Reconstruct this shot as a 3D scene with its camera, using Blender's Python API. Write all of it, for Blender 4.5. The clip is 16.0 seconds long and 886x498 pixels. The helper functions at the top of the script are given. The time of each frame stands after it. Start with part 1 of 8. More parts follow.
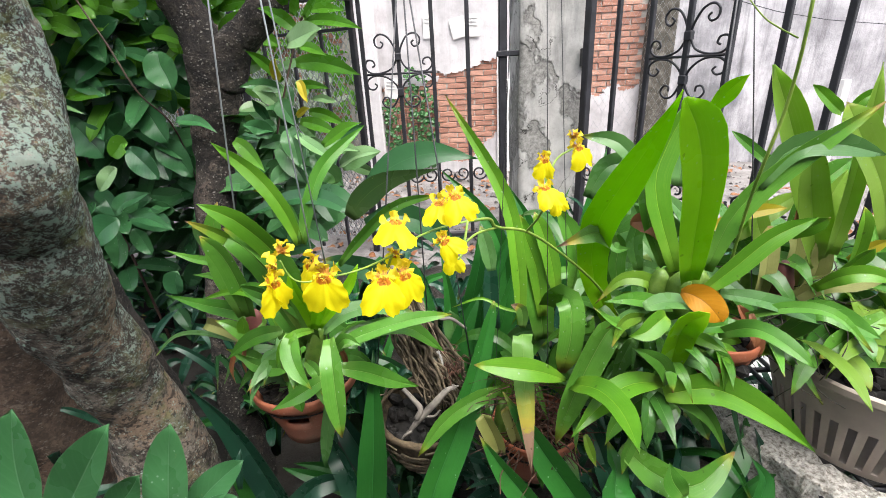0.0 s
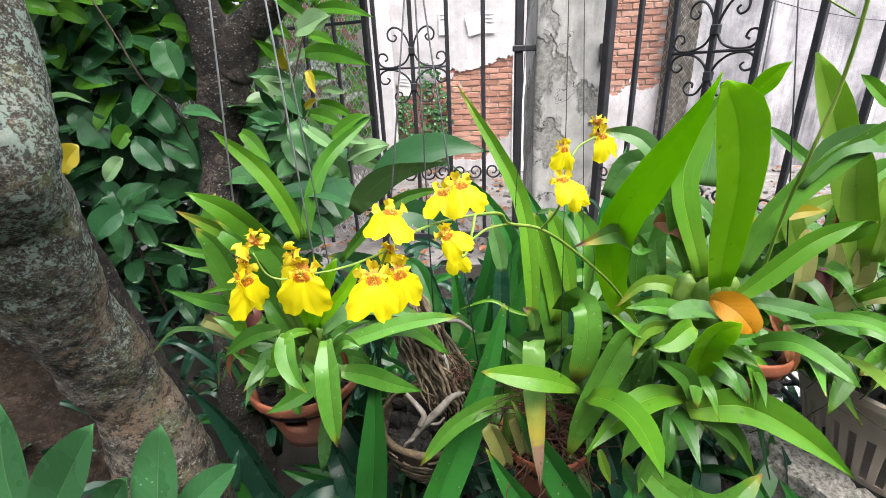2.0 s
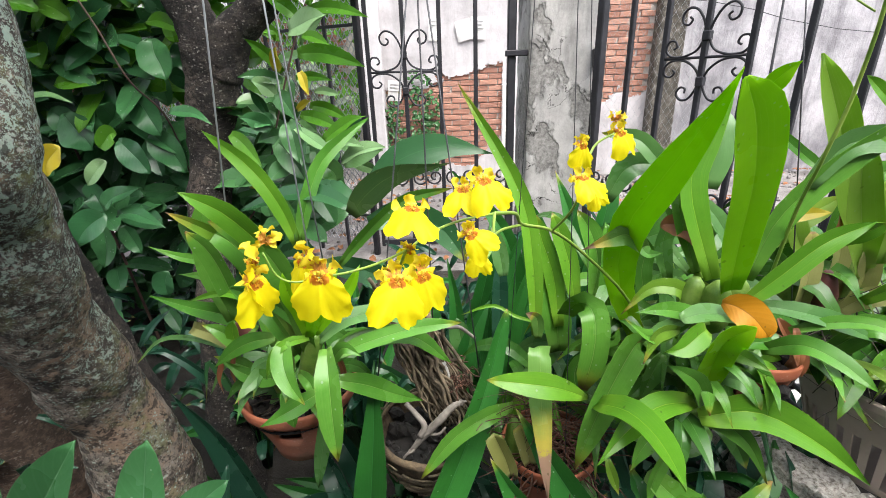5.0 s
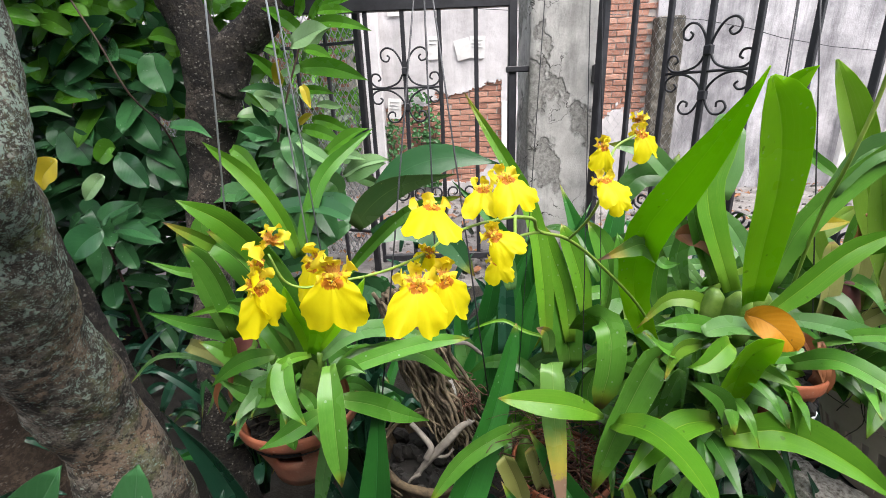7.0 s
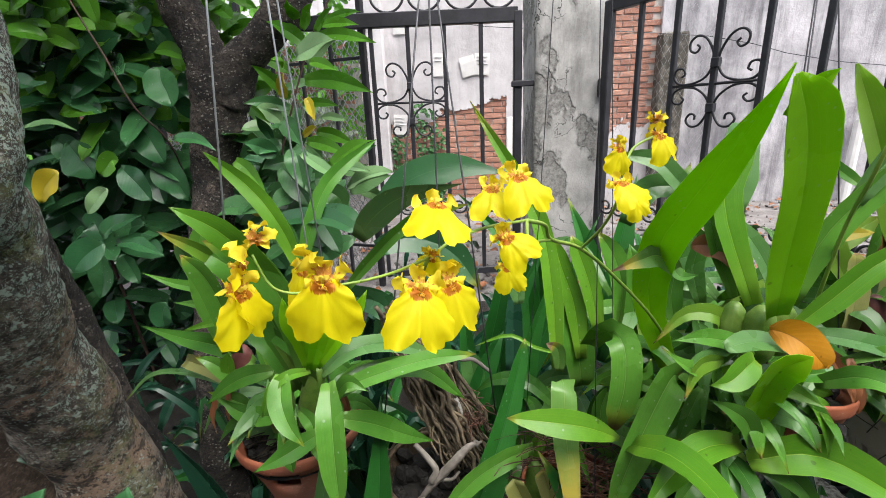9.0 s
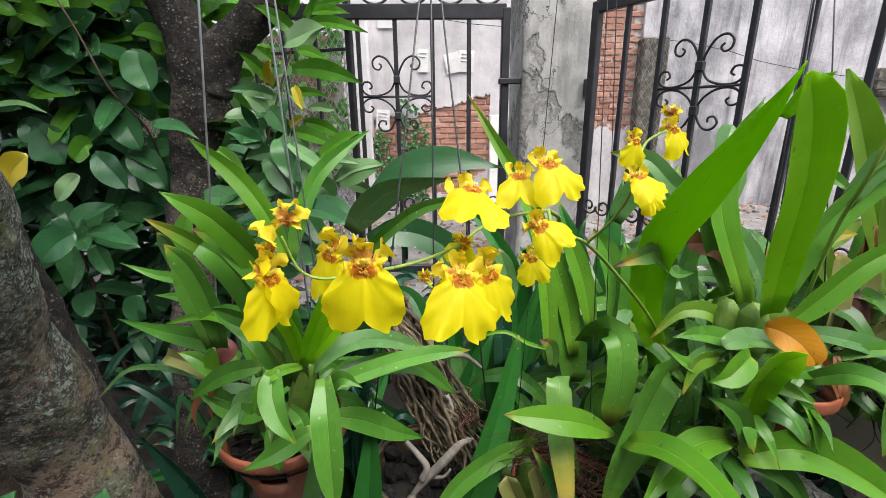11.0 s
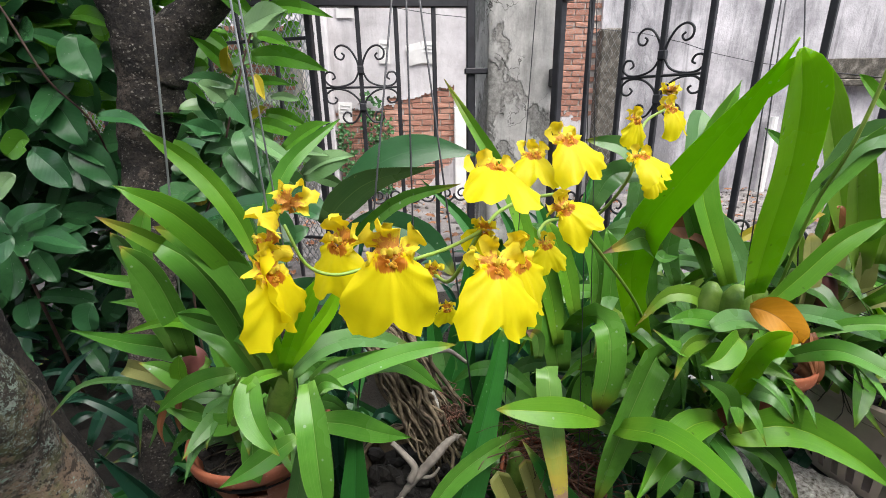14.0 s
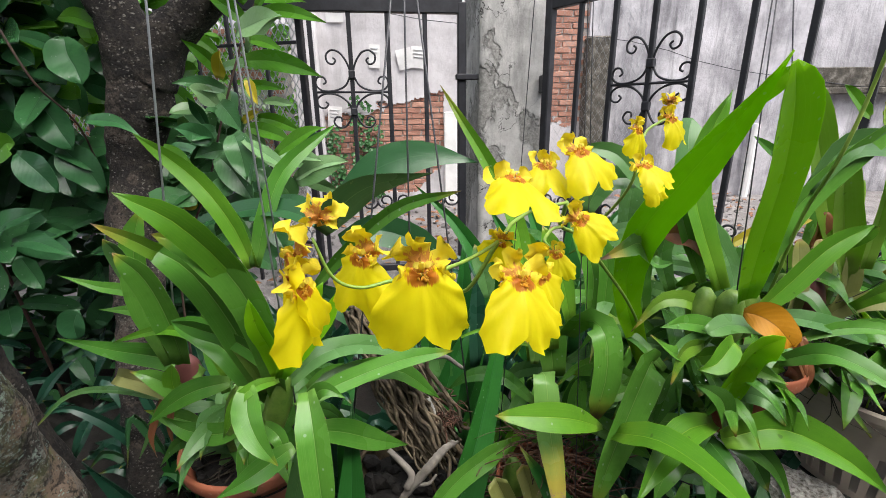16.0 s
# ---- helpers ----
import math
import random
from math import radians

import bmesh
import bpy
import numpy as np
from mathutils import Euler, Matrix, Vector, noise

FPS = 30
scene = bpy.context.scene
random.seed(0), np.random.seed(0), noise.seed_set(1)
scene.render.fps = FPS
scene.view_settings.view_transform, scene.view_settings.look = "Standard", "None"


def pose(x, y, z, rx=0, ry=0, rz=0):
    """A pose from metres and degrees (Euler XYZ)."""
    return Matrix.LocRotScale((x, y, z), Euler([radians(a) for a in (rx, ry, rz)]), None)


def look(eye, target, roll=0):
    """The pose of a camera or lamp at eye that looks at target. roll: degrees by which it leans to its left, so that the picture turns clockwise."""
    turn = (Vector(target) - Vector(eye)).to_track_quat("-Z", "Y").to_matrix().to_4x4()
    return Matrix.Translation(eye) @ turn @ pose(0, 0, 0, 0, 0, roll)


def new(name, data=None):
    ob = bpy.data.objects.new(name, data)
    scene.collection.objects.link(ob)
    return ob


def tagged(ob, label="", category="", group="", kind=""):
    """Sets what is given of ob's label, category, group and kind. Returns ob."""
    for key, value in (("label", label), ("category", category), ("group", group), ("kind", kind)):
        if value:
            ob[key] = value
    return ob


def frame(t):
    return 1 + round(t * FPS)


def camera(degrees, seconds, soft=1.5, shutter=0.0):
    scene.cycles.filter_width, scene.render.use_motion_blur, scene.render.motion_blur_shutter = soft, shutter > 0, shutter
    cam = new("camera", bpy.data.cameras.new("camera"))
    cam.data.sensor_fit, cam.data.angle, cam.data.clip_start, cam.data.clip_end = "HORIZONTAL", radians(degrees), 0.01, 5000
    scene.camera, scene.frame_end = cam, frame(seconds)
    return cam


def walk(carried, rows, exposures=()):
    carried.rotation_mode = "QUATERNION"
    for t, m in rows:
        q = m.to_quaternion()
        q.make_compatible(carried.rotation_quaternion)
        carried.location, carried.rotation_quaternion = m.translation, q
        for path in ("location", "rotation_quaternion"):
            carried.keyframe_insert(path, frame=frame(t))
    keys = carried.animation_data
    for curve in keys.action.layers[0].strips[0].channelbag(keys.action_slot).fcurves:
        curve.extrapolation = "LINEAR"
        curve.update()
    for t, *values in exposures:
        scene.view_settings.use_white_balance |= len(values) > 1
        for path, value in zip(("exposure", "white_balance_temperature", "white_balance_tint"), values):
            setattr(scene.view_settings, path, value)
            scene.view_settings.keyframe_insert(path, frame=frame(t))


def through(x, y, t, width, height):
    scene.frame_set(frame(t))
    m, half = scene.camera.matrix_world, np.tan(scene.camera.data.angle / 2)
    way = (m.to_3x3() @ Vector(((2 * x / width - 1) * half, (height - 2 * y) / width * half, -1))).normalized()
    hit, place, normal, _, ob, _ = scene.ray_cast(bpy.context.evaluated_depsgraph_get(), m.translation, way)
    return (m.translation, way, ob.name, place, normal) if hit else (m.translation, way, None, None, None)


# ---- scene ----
cam = camera(90.3, 16.0, 0.45)
PATH = [
    (0, (-0.004, -0.005, 1.024), (-0.016, 1.853, 0.283), -3.2),
    (0.5, (-0.008, 0.002, 1.019), (-0.037, 1.859, 0.277), -3.2),
    (1, (-0.003, 0.011, 1.01), (-0.044, 1.867, 0.266), -3.1),
    (1.5, (-0.001, 0.024, 1.005), (-0.053, 1.881, 0.264), -2.8),
    (2, (0.002, 0.035, 1.005), (-0.064, 1.892, 0.265), -2.6),
    (2.5, (0.004, 0.043, 1.003), (-0.075, 1.9, 0.265), -2.6),
    (3, (0.007, 0.048, 1.0), (-0.089, 1.906, 0.265), -2.7),
    (3.5, (0.007, 0.054, 1.004), (-0.085, 1.913, 0.272), -2.6),
    (4, (-0.006, 0.051, 1.003), (-0.058, 1.911, 0.27), -2.3),
    (6.5, (-0.029, 0.068, 0.981), (-0.024, 1.956, 0.32), -2.1),
    (7, (-0.034, 0.073, 0.979), (-0.034, 1.967, 0.338), -2.3),
    (7.5, (-0.032, 0.076, 0.969), (-0.05, 1.981, 0.36), -2.6),
    (8, (-0.031, 0.083, 0.966), (-0.063, 1.995, 0.38), -2.8),
    (10.5, (-0.052, 0.1, 0.962), (-0.011, 2.017, 0.395), -1.1),
    (11, (-0.06, 0.103, 0.958), (0.018, 2.015, 0.375), -0.7),
    (11.5, (-0.066, 0.108, 0.96), (0.042, 2.017, 0.374), -0.5),
    (12, (-0.068, 0.112, 0.958), (0.068, 2.015, 0.359), -0.6),
    (12.5, (-0.076, 0.112, 0.957), (0.089, 2.012, 0.354), -0.7),
    (13, (-0.083, 0.115, 0.953), (0.114, 2.01, 0.345), -0.9),
    (13.5, (-0.086, 0.121, 0.953), (0.132, 2.013, 0.342), -1.1),
    (14, (-0.081, 0.127, 0.949), (0.15, 2.017, 0.337), -1.2),
    (14.5, (-0.083, 0.129, 0.95), (0.159, 2.018, 0.339), -1.2),
    (15, (-0.086, 0.126, 0.95), (0.167, 2.016, 0.345), -1.1),
    (15.5, (-0.091, 0.127, 0.95), (0.174, 2.016, 0.349), -0.9),
    (16, (-0.093, 0.129, 0.952), (0.191, 2.017, 0.357), -0.8),
]
walk(cam, [(t, look(eye, target, roll)) for t, eye, target, roll in PATH], ((0, 1.64), (4, 1.65), (7, 1.44), (11, 1.21), (13.5, 1.27), (15, 1.25), (16, 1.18)))

# ---- daylight: a bright overcast sky with a soft sun ----
world = bpy.data.worlds.new("overcast_sky")
scene.world = world
world.use_nodes = True
wn, wl = world.node_tree.nodes, world.node_tree.links
sky = wn.new("ShaderNodeTexSky")
sky.sky_type, sky.sun_disc = "NISHITA", False
sky.sun_elevation, sky.sun_rotation = radians(63), radians(147)
sky.air_density, sky.dust_density, sky.ozone_density = 1.0, 4.0, 1.0
grey = wn.new("ShaderNodeHueSaturation")
grey.inputs["Saturation"].default_value = 0.4
wl.new(sky.outputs["Color"], grey.inputs["Color"])
wl.new(grey.outputs["Color"], wn["Background"].inputs["Color"])
wn["Background"].inputs["Strength"].default_value = 0.15
sun = new("sun", bpy.data.lights.new("sun", "SUN"))
sun.data.energy, sun.data.angle, sun.data.color = 1.8, radians(60), (1.0, 0.97, 0.92)
sun.matrix_world = look((0.85, -1.3, 3.0), (0, 0, 0))

# ---- materials ----
def nodes_of(name):
    m = bpy.data.materials.new(name)
    m.use_nodes = True
    nt = m.node_tree
    return m, nt.nodes, nt.links, nt.nodes["Principled BSDF"]


def ramp(n, stops):
    r = n.new("ShaderNodeValToRGB")
    el = r.color_ramp.elements
    while len(el) < len(stops):
        el.new(0.5)
    for e, (p, c) in zip(el, stops):
        e.position, e.color = p, (*c, 1)
    return r


def mix(n, l, a, b, fac, mode="MIX"):
    m = n.new("ShaderNodeMix")
    m.data_type, m.blend_type = "RGBA", mode
    for sock, v in ((m.inputs[0], fac), (m.inputs[6], a), (m.inputs[7], b)):
        if hasattr(v, "is_linked"):
            l.new(v, sock)
        elif isinstance(v, tuple):
            sock.default_value = (*v, 1)
        else:
            sock.default_value = v
    return m.outputs[2]


def noise_tex(n, l, scale, detail=5, rough=0.6, coord=None, stretch=None):
    t = n.new("ShaderNodeTexNoise")
    t.inputs["Scale"].default_value, t.inputs["Detail"].default_value, t.inputs["Roughness"].default_value = scale, detail, rough
    if coord is None:
        coord = n.new("ShaderNodeTexCoord").outputs["Object"]
    if stretch:
        mp = n.new("ShaderNodeMapping")
        mp.inputs["Scale"].default_value = stretch
        l.new(coord, mp.inputs["Vector"])
        coord = mp.outputs["Vector"]
    l.new(coord, t.inputs["Vector"])
    return t


def step(n, l, v, lo, hi):
    r = n.new("ShaderNodeMapRange")
    r.inputs["From Min"].default_value, r.inputs["From Max"].default_value = lo, hi
    l.new(v, r.inputs["Value"])
    return r.outputs["Result"]


def calc(n, l, op, a, b=0.0):
    m = n.new("ShaderNodeMath")
    m.operation = op
    for sock, v in ((m.inputs[0], a), (m.inputs[1], b)):
        if hasattr(v, "is_linked"):
            l.new(v, sock)
        else:
            sock.default_value = v
    return m.outputs[0]


def bump(n, l, bsdf, height, strength, dist):
    b = n.new("ShaderNodeBump")
    b.inputs["Strength"].default_value, b.inputs["Distance"].default_value = strength, dist
    l.new(height, b.inputs["Height"])
    l.new(b.outputs["Normal"], bsdf.inputs["Normal"])


def leaf_mat(name, dark, light, rib, rough=0.38, through=0.3, veins="long", dry=0.0, spots=0.0, withered=0.55):
    """A leaf: UV x runs across the blade (0.5 the midrib), UV y from the base to the tip."""
    m, n, l, b = nodes_of(name)
    uv = n.new("ShaderNodeUVMap")
    sep = n.new("ShaderNodeSeparateXYZ")
    l.new(uv.outputs["UV"], sep.inputs["Vector"])
    across = calc(n, l, "ABSOLUTE", calc(n, l, "SUBTRACT", sep.outputs["X"], 0.5))
    rnd = n.new("ShaderNodeObjectInfo").outputs["Random"]
    isle = n.new("ShaderNodeNewGeometry").outputs["Random Per Island"]
    own = calc(n, l, "FRACT", calc(n, l, "ADD", rnd, isle))
    cloud = noise_tex(n, l, 11, 3)
    f = calc(n, l, "ADD", calc(n, l, "MULTIPLY", step(n, l, cloud.outputs["Fac"], 0.3, 0.7), 0.35), calc(n, l, "MULTIPLY", own, 0.65))
    col = mix(n, l, dark, light, f)
    # paler towards the base of the blade
    col = mix(n, l, col, rib, calc(n, l, "MULTIPLY", step(n, l, sep.outputs["Y"], 0.22, 0.0), 0.35))
    mott = noise_tex(n, l, 60, 5, 0.6)
    col = mix(n, l, col, dark, calc(n, l, "MULTIPLY", step(n, l, mott.outputs["Fac"], 0.52, 0.72), 0.4))
    if veins == "long":
        vein = noise_tex(n, l, 1.0, 2, 0.5, uv.outputs["UV"], (46, 0.8, 1)).outputs["Fac"]
        col = mix(n, l, col, rib, calc(n, l, "MULTIPLY", step(n, l, vein, 0.54, 0.74), 0.17))
    else:
        d = calc(n, l, "SUBTRACT", sep.outputs["Y"], calc(n, l, "MULTIPLY", across, 0.55))
        vein = calc(n, l, "SINE", calc(n, l, "MULTIPLY", calc(n, l, "ADD", d, calc(n, l, "MULTIPLY", cloud.outputs["Fac"], 0.05)), 62.0))
        col = mix(n, l, col, rib, calc(n, l, "MULTIPLY", step(n, l, vein, 0.6, 0.95), 0.07))
    col = mix(n, l, col, dark, calc(n, l, "MULTIPLY", step(n, l, across, 0.055, 0.02), 0.4))
    col = mix(n, l, col, rib, calc(n, l, "MULTIPLY", step(n, l, across, 0.02, 0.008), 0.5))
    col = mix(n, l, col, rib, calc(n, l, "MULTIPLY", step(n, l, across, 0.478, 0.495), 0.3))
    worn = noise_tex(n, l, 38, 7, 0.75)
    col = mix(n, l, col, (0.36, 0.33, 0.09), calc(n, l, "MULTIPLY", step(n, l, worn.outputs["Fac"], 0.66, 0.73), 0.4))
    if veins == "long":
        tip = calc(n, l, "ADD", sep.outputs["Y"], calc(n, l, "MULTIPLY", worn.outputs["Fac"], 0.12))
        old = step(n, l, own, withered, withered + 0.05)
        col = mix(n, l, col, (0.36, 0.33, 0.03), calc(n, l, "MULTIPLY", calc(n, l, "MULTIPLY", step(n, l, tip, 0.93, 1.03), old), 0.6))
        col = mix(n, l, col, (0.28, 0.17, 0.07), calc(n, l, "MULTIPLY", calc(n, l, "MULTIPLY", step(n, l, tip, 1.025, 1.045), old), 0.85))
    if dry:
        edge = calc(n, l, "ADD", sep.outputs["Y"], calc(n, l, "MULTIPLY", worn.outputs["Fac"], 0.24))
        col = mix(n, l, col, (0.42, 0.36, 0.06), step(n, l, edge, dry - 0.1, dry + 0.06))
        col = mix(n, l, col, (0.30, 0.19, 0.13), step(n, l, edge, dry + 0.085, dry + 0.10))
    if spots:
        sp = noise_tex(n, l, 95, 1, 0.4)
        col = mix(n, l, col, (0.018, 0.022, 0.008), calc(n, l, "MULTIPLY", step(n, l, sp.outputs["Fac"], 0.75, 0.79), spots))
    # dried water marks and dust
    v = n.new("ShaderNodeTexVoronoi")
    v.inputs["Scale"].default_value = 130
    l.new(n.new("ShaderNodeTexCoord").outputs["Object"], v.inputs["Vector"])
    vs = n.new("ShaderNodeSeparateColor")
    l.new(v.outputs["Color"], vs.inputs["Color"])
    mark = calc(n, l, "MULTIPLY", step(n, l, v.outputs["Distance"], 0.24, 0.16), step(n, l, vs.outputs[0], 0.90, 0.91))
    mark = calc(n, l, "MULTIPLY", mark, step(n, l, own, 0.45, 0.6))
    col = mix(n, l, col, (0.42, 0.50, 0.36), calc(n, l, "MULTIPLY", mark, 0.5))
    l.new(col, b.inputs["Base Color"])
    l.new(calc(n, l, "ADD", rough - 0.12, calc(n, l, "MULTIPLY", cloud.outputs["Fac"], 0.2)), b.inputs["Roughness"])
    b.inputs["Specular IOR Level"].default_value = 0.4
    h = calc(n, l, "ADD", calc(n, l, "MULTIPLY", vein, 0.16 if veins == "long" else 0.06), calc(n, l, "MULTIPLY", cloud.outputs["Fac"], 1.6 if veins == "long" else 0.7))
    bump(n, l, b, calc(n, l, "ADD", h, calc(n, l, "MULTIPLY", mott.outputs["Fac"], 0.45)), 0.45, 0.0016)
    tr = n.new("ShaderNodeBsdfTranslucent")
    l.new(mix(n, l, col, (0.5, 0.8, 0.02), 0.25, "MIX"), tr.inputs["Color"])
    ms = n.new("ShaderNodeMixShader")
    ms.inputs[0].default_value = through
    l.new(b.outputs[0], ms.inputs[1])
    l.new(tr.outputs[0], ms.inputs[2])
    l.new(ms.outputs[0], n["Material Output"].inputs["Surface"])
    return m


LEAF = {
    "lime": leaf_mat("orchid_leaf_lime", (0.072, 0.245, 0.014), (0.160, 0.385, 0.028), (0.384, 0.560, 0.065), 0.34, 0.34, spots=0.5),
    "mid": leaf_mat("orchid_leaf_green", (0.047, 0.178, 0.019), (0.127, 0.340, 0.042), (0.282, 0.440, 0.104), 0.27, 0.28, spots=0.4),
    "deep": leaf_mat("orchid_leaf_deep", (0.023, 0.095, 0.013), (0.068, 0.200, 0.029), (0.158, 0.310, 0.065), 0.29, 0.22),
    "grey": leaf_mat("orchid_leaf_greyish", (0.051, 0.160, 0.039), (0.124, 0.275, 0.078), (0.215, 0.380, 0.130), 0.3, 0.25),
    "glass": leaf_mat("broad_orchid_leaf", (0.22, 0.50, 0.006), (0.33, 0.63, 0.014), (0.42, 0.66, 0.06), 0.30, 0.64, spots=0.4, withered=1.2),
    "wan": leaf_mat("wan_orchid_leaf", (0.24, 0.43, 0.05), (0.40, 0.58, 0.12), (0.48, 0.60, 0.2), 0.32, 0.6, spots=0.3),
    "pandan": leaf_mat("pandan_leaf", (0.013, 0.095, 0.016), (0.038, 0.200, 0.028), (0.07, 0.25, 0.07), 0.36, 0.2),
    # bluish pandan green, darkened in the colour for the shaded undergrowth
    "pandan_blue": leaf_mat("shade_dark_pandan_leaf", (0.008, 0.042, 0.024), (0.020, 0.082, 0.044), (0.05, 0.13, 0.075), 0.30, 0.08),
    "teal": leaf_mat("thick_dark_leaf", (0.022, 0.088, 0.030), (0.040, 0.130, 0.045), (0.055, 0.155, 0.058), 0.27, 0.06),
    "purple": leaf_mat("thick_leaf_underside", (0.016, 0.05, 0.012), (0.05, 0.07, 0.018), (0.07, 0.11, 0.03), 0.3, 0.05),
    "shrub": leaf_mat("shrub_leaf", (0.019, 0.085, 0.033), (0.062, 0.20, 0.066), (0.090, 0.200, 0.091), 0.25, 0.15, "side"),
    "dull": leaf_mat("dusty_bush_leaf", (0.05, 0.075, 0.045), (0.12, 0.15, 0.10), (0.16, 0.19, 0.13), 0.5, 0.15, "side"),
    # fresh green, lightened so upper shrub leaves pass for sky-lit ones
    "young": leaf_mat("young_lit_shrub_leaf", (0.055, 0.205, 0.014), (0.125, 0.34, 0.03), (0.2, 0.42, 0.08), 0.3, 0.42, "side"),
    "seedling": leaf_mat("seedling_leaf", (0.032, 0.125, 0.042), (0.062, 0.200, 0.072), (0.158, 0.300, 0.156), 0.3, 0.25, "side"),
    "sapling": leaf_mat("sapling_leaf", (0.027, 0.110, 0.031), (0.079, 0.210, 0.072), (0.158, 0.280, 0.143), 0.26, 0.24, "side"),
    "pale": leaf_mat("pale_wet_leaf", (0.12, 0.27, 0.09), (0.26, 0.42, 0.2), (0.34, 0.5, 0.28), 0.25, 0.25, "side"),
    "yellow": leaf_mat("yellowed_leaf", (0.42, 0.36, 0.02), (0.60, 0.47, 0.03), (0.6, 0.55, 0.15), 0.4, 0.3, spots=0.4),
    "tip": leaf_mat("leaf_with_dry_tip", (0.090, 0.230, 0.040), (0.165, 0.340, 0.075), (0.339, 0.470, 0.130), 0.27, 0.22, dry=0.86, spots=0.5),
    "fade": leaf_mat("leaf_fading_to_yellow", (0.102, 0.240, 0.016), (0.192, 0.370, 0.033), (0.339, 0.470, 0.130), 0.36, 0.3, dry=1.0),
    "husk": leaf_mat("dry_sheath", (0.19, 0.21, 0.05), (0.32, 0.33, 0.11), (0.42, 0.38, 0.18), 0.6, 0.15),
    "orange": leaf_mat("fallen_orange_leaf", (0.50, 0.21, 0.004), (0.68, 0.34, 0.008), (0.10, 0.035, 0.008), 0.6, 0.3, "side", spots=1.0),
    "brown": leaf_mat("fallen_brown_leaf", (0.2, 0.07, 0.03), (0.33, 0.135, 0.06), (0.24, 0.1, 0.045), 0.45, 0.15, "side"),
}


def clay_mat():
    m, n, l, b = nodes_of("terracotta")
    a, g = noise_tex(n, l, 9, 6), noise_tex(n, l, 160, 4)
    rnd = n.new("ShaderNodeObjectInfo").outputs["Random"]
    fresh = mix(n, l, (0.28, 0.070, 0.028), (0.40, 0.120, 0.050), a.outputs["Fac"])
    old = mix(n, l, (0.24, 0.095, 0.060), (0.36, 0.17, 0.115), a.outputs["Fac"])
    c = mix(n, l, fresh, old, step(n, l, noise_tex(n, l, 3.5, 4).outputs["Fac"], 0.42, 0.62))
    c = mix(n, l, c, (0.11, 0.075, 0.05), calc(n, l, "MULTIPLY", step(n, l, noise_tex(n, l, 6, 7, 0.7).outputs["Fac"], 0.56, 0.70), 0.8))
    c = mix(n, l, c, (0.10, 0.12, 0.05), calc(n, l, "MULTIPLY", step(n, l, noise_tex(n, l, 11, 6, 0.7).outputs["Fac"], 0.60, 0.70), calc(n, l, "MULTIPLY", rnd, 0.8)))
    c = mix(n, l, c, (0.50, 0.36, 0.28), calc(n, l, "MULTIPLY", step(n, l, g.outputs["Fac"], 0.6, 0.75), 0.4))
    l.new(c, b.inputs["Base Color"])
    b.inputs["Roughness"].default_value = 0.72
    bump(n, l, b, g.outputs["Fac"], 0.3, 0.002)
    return m


def stone_mat(name, stops, scale, streak, rough=0.88, relief=0.004, grime=(0.05, 0.05, 0.045), amount=0.6):
    m, n, l, b = nodes_of(name)
    a = noise_tex(n, l, scale, 8, 0.65)
    c = ramp(n, stops)
    l.new(a.outputs["Fac"], c.inputs[0])
    st = noise_tex(n, l, 1.0, 7, 0.68, None, streak)
    col = mix(n, l, c.outputs["Color"], grime, calc(n, l, "MULTIPLY", step(n, l, st.outputs["Fac"], 0.5, 0.76), amount))
    g = noise_tex(n, l, scale * 14, 5, 0.7)
    col = mix(n, l, col, grime, calc(n, l, "MULTIPLY", step(n, l, g.outputs["Fac"], 0.56, 0.76), 0.3))
    l.new(col, b.inputs["Base Color"])
    b.inputs["Roughness"].default_value = rough
    bump(n, l, b, calc(n, l, "ADD", g.outputs["Fac"], calc(n, l, "MULTIPLY", a.outputs["Fac"], 2.0)), 0.6, relief)
    return m


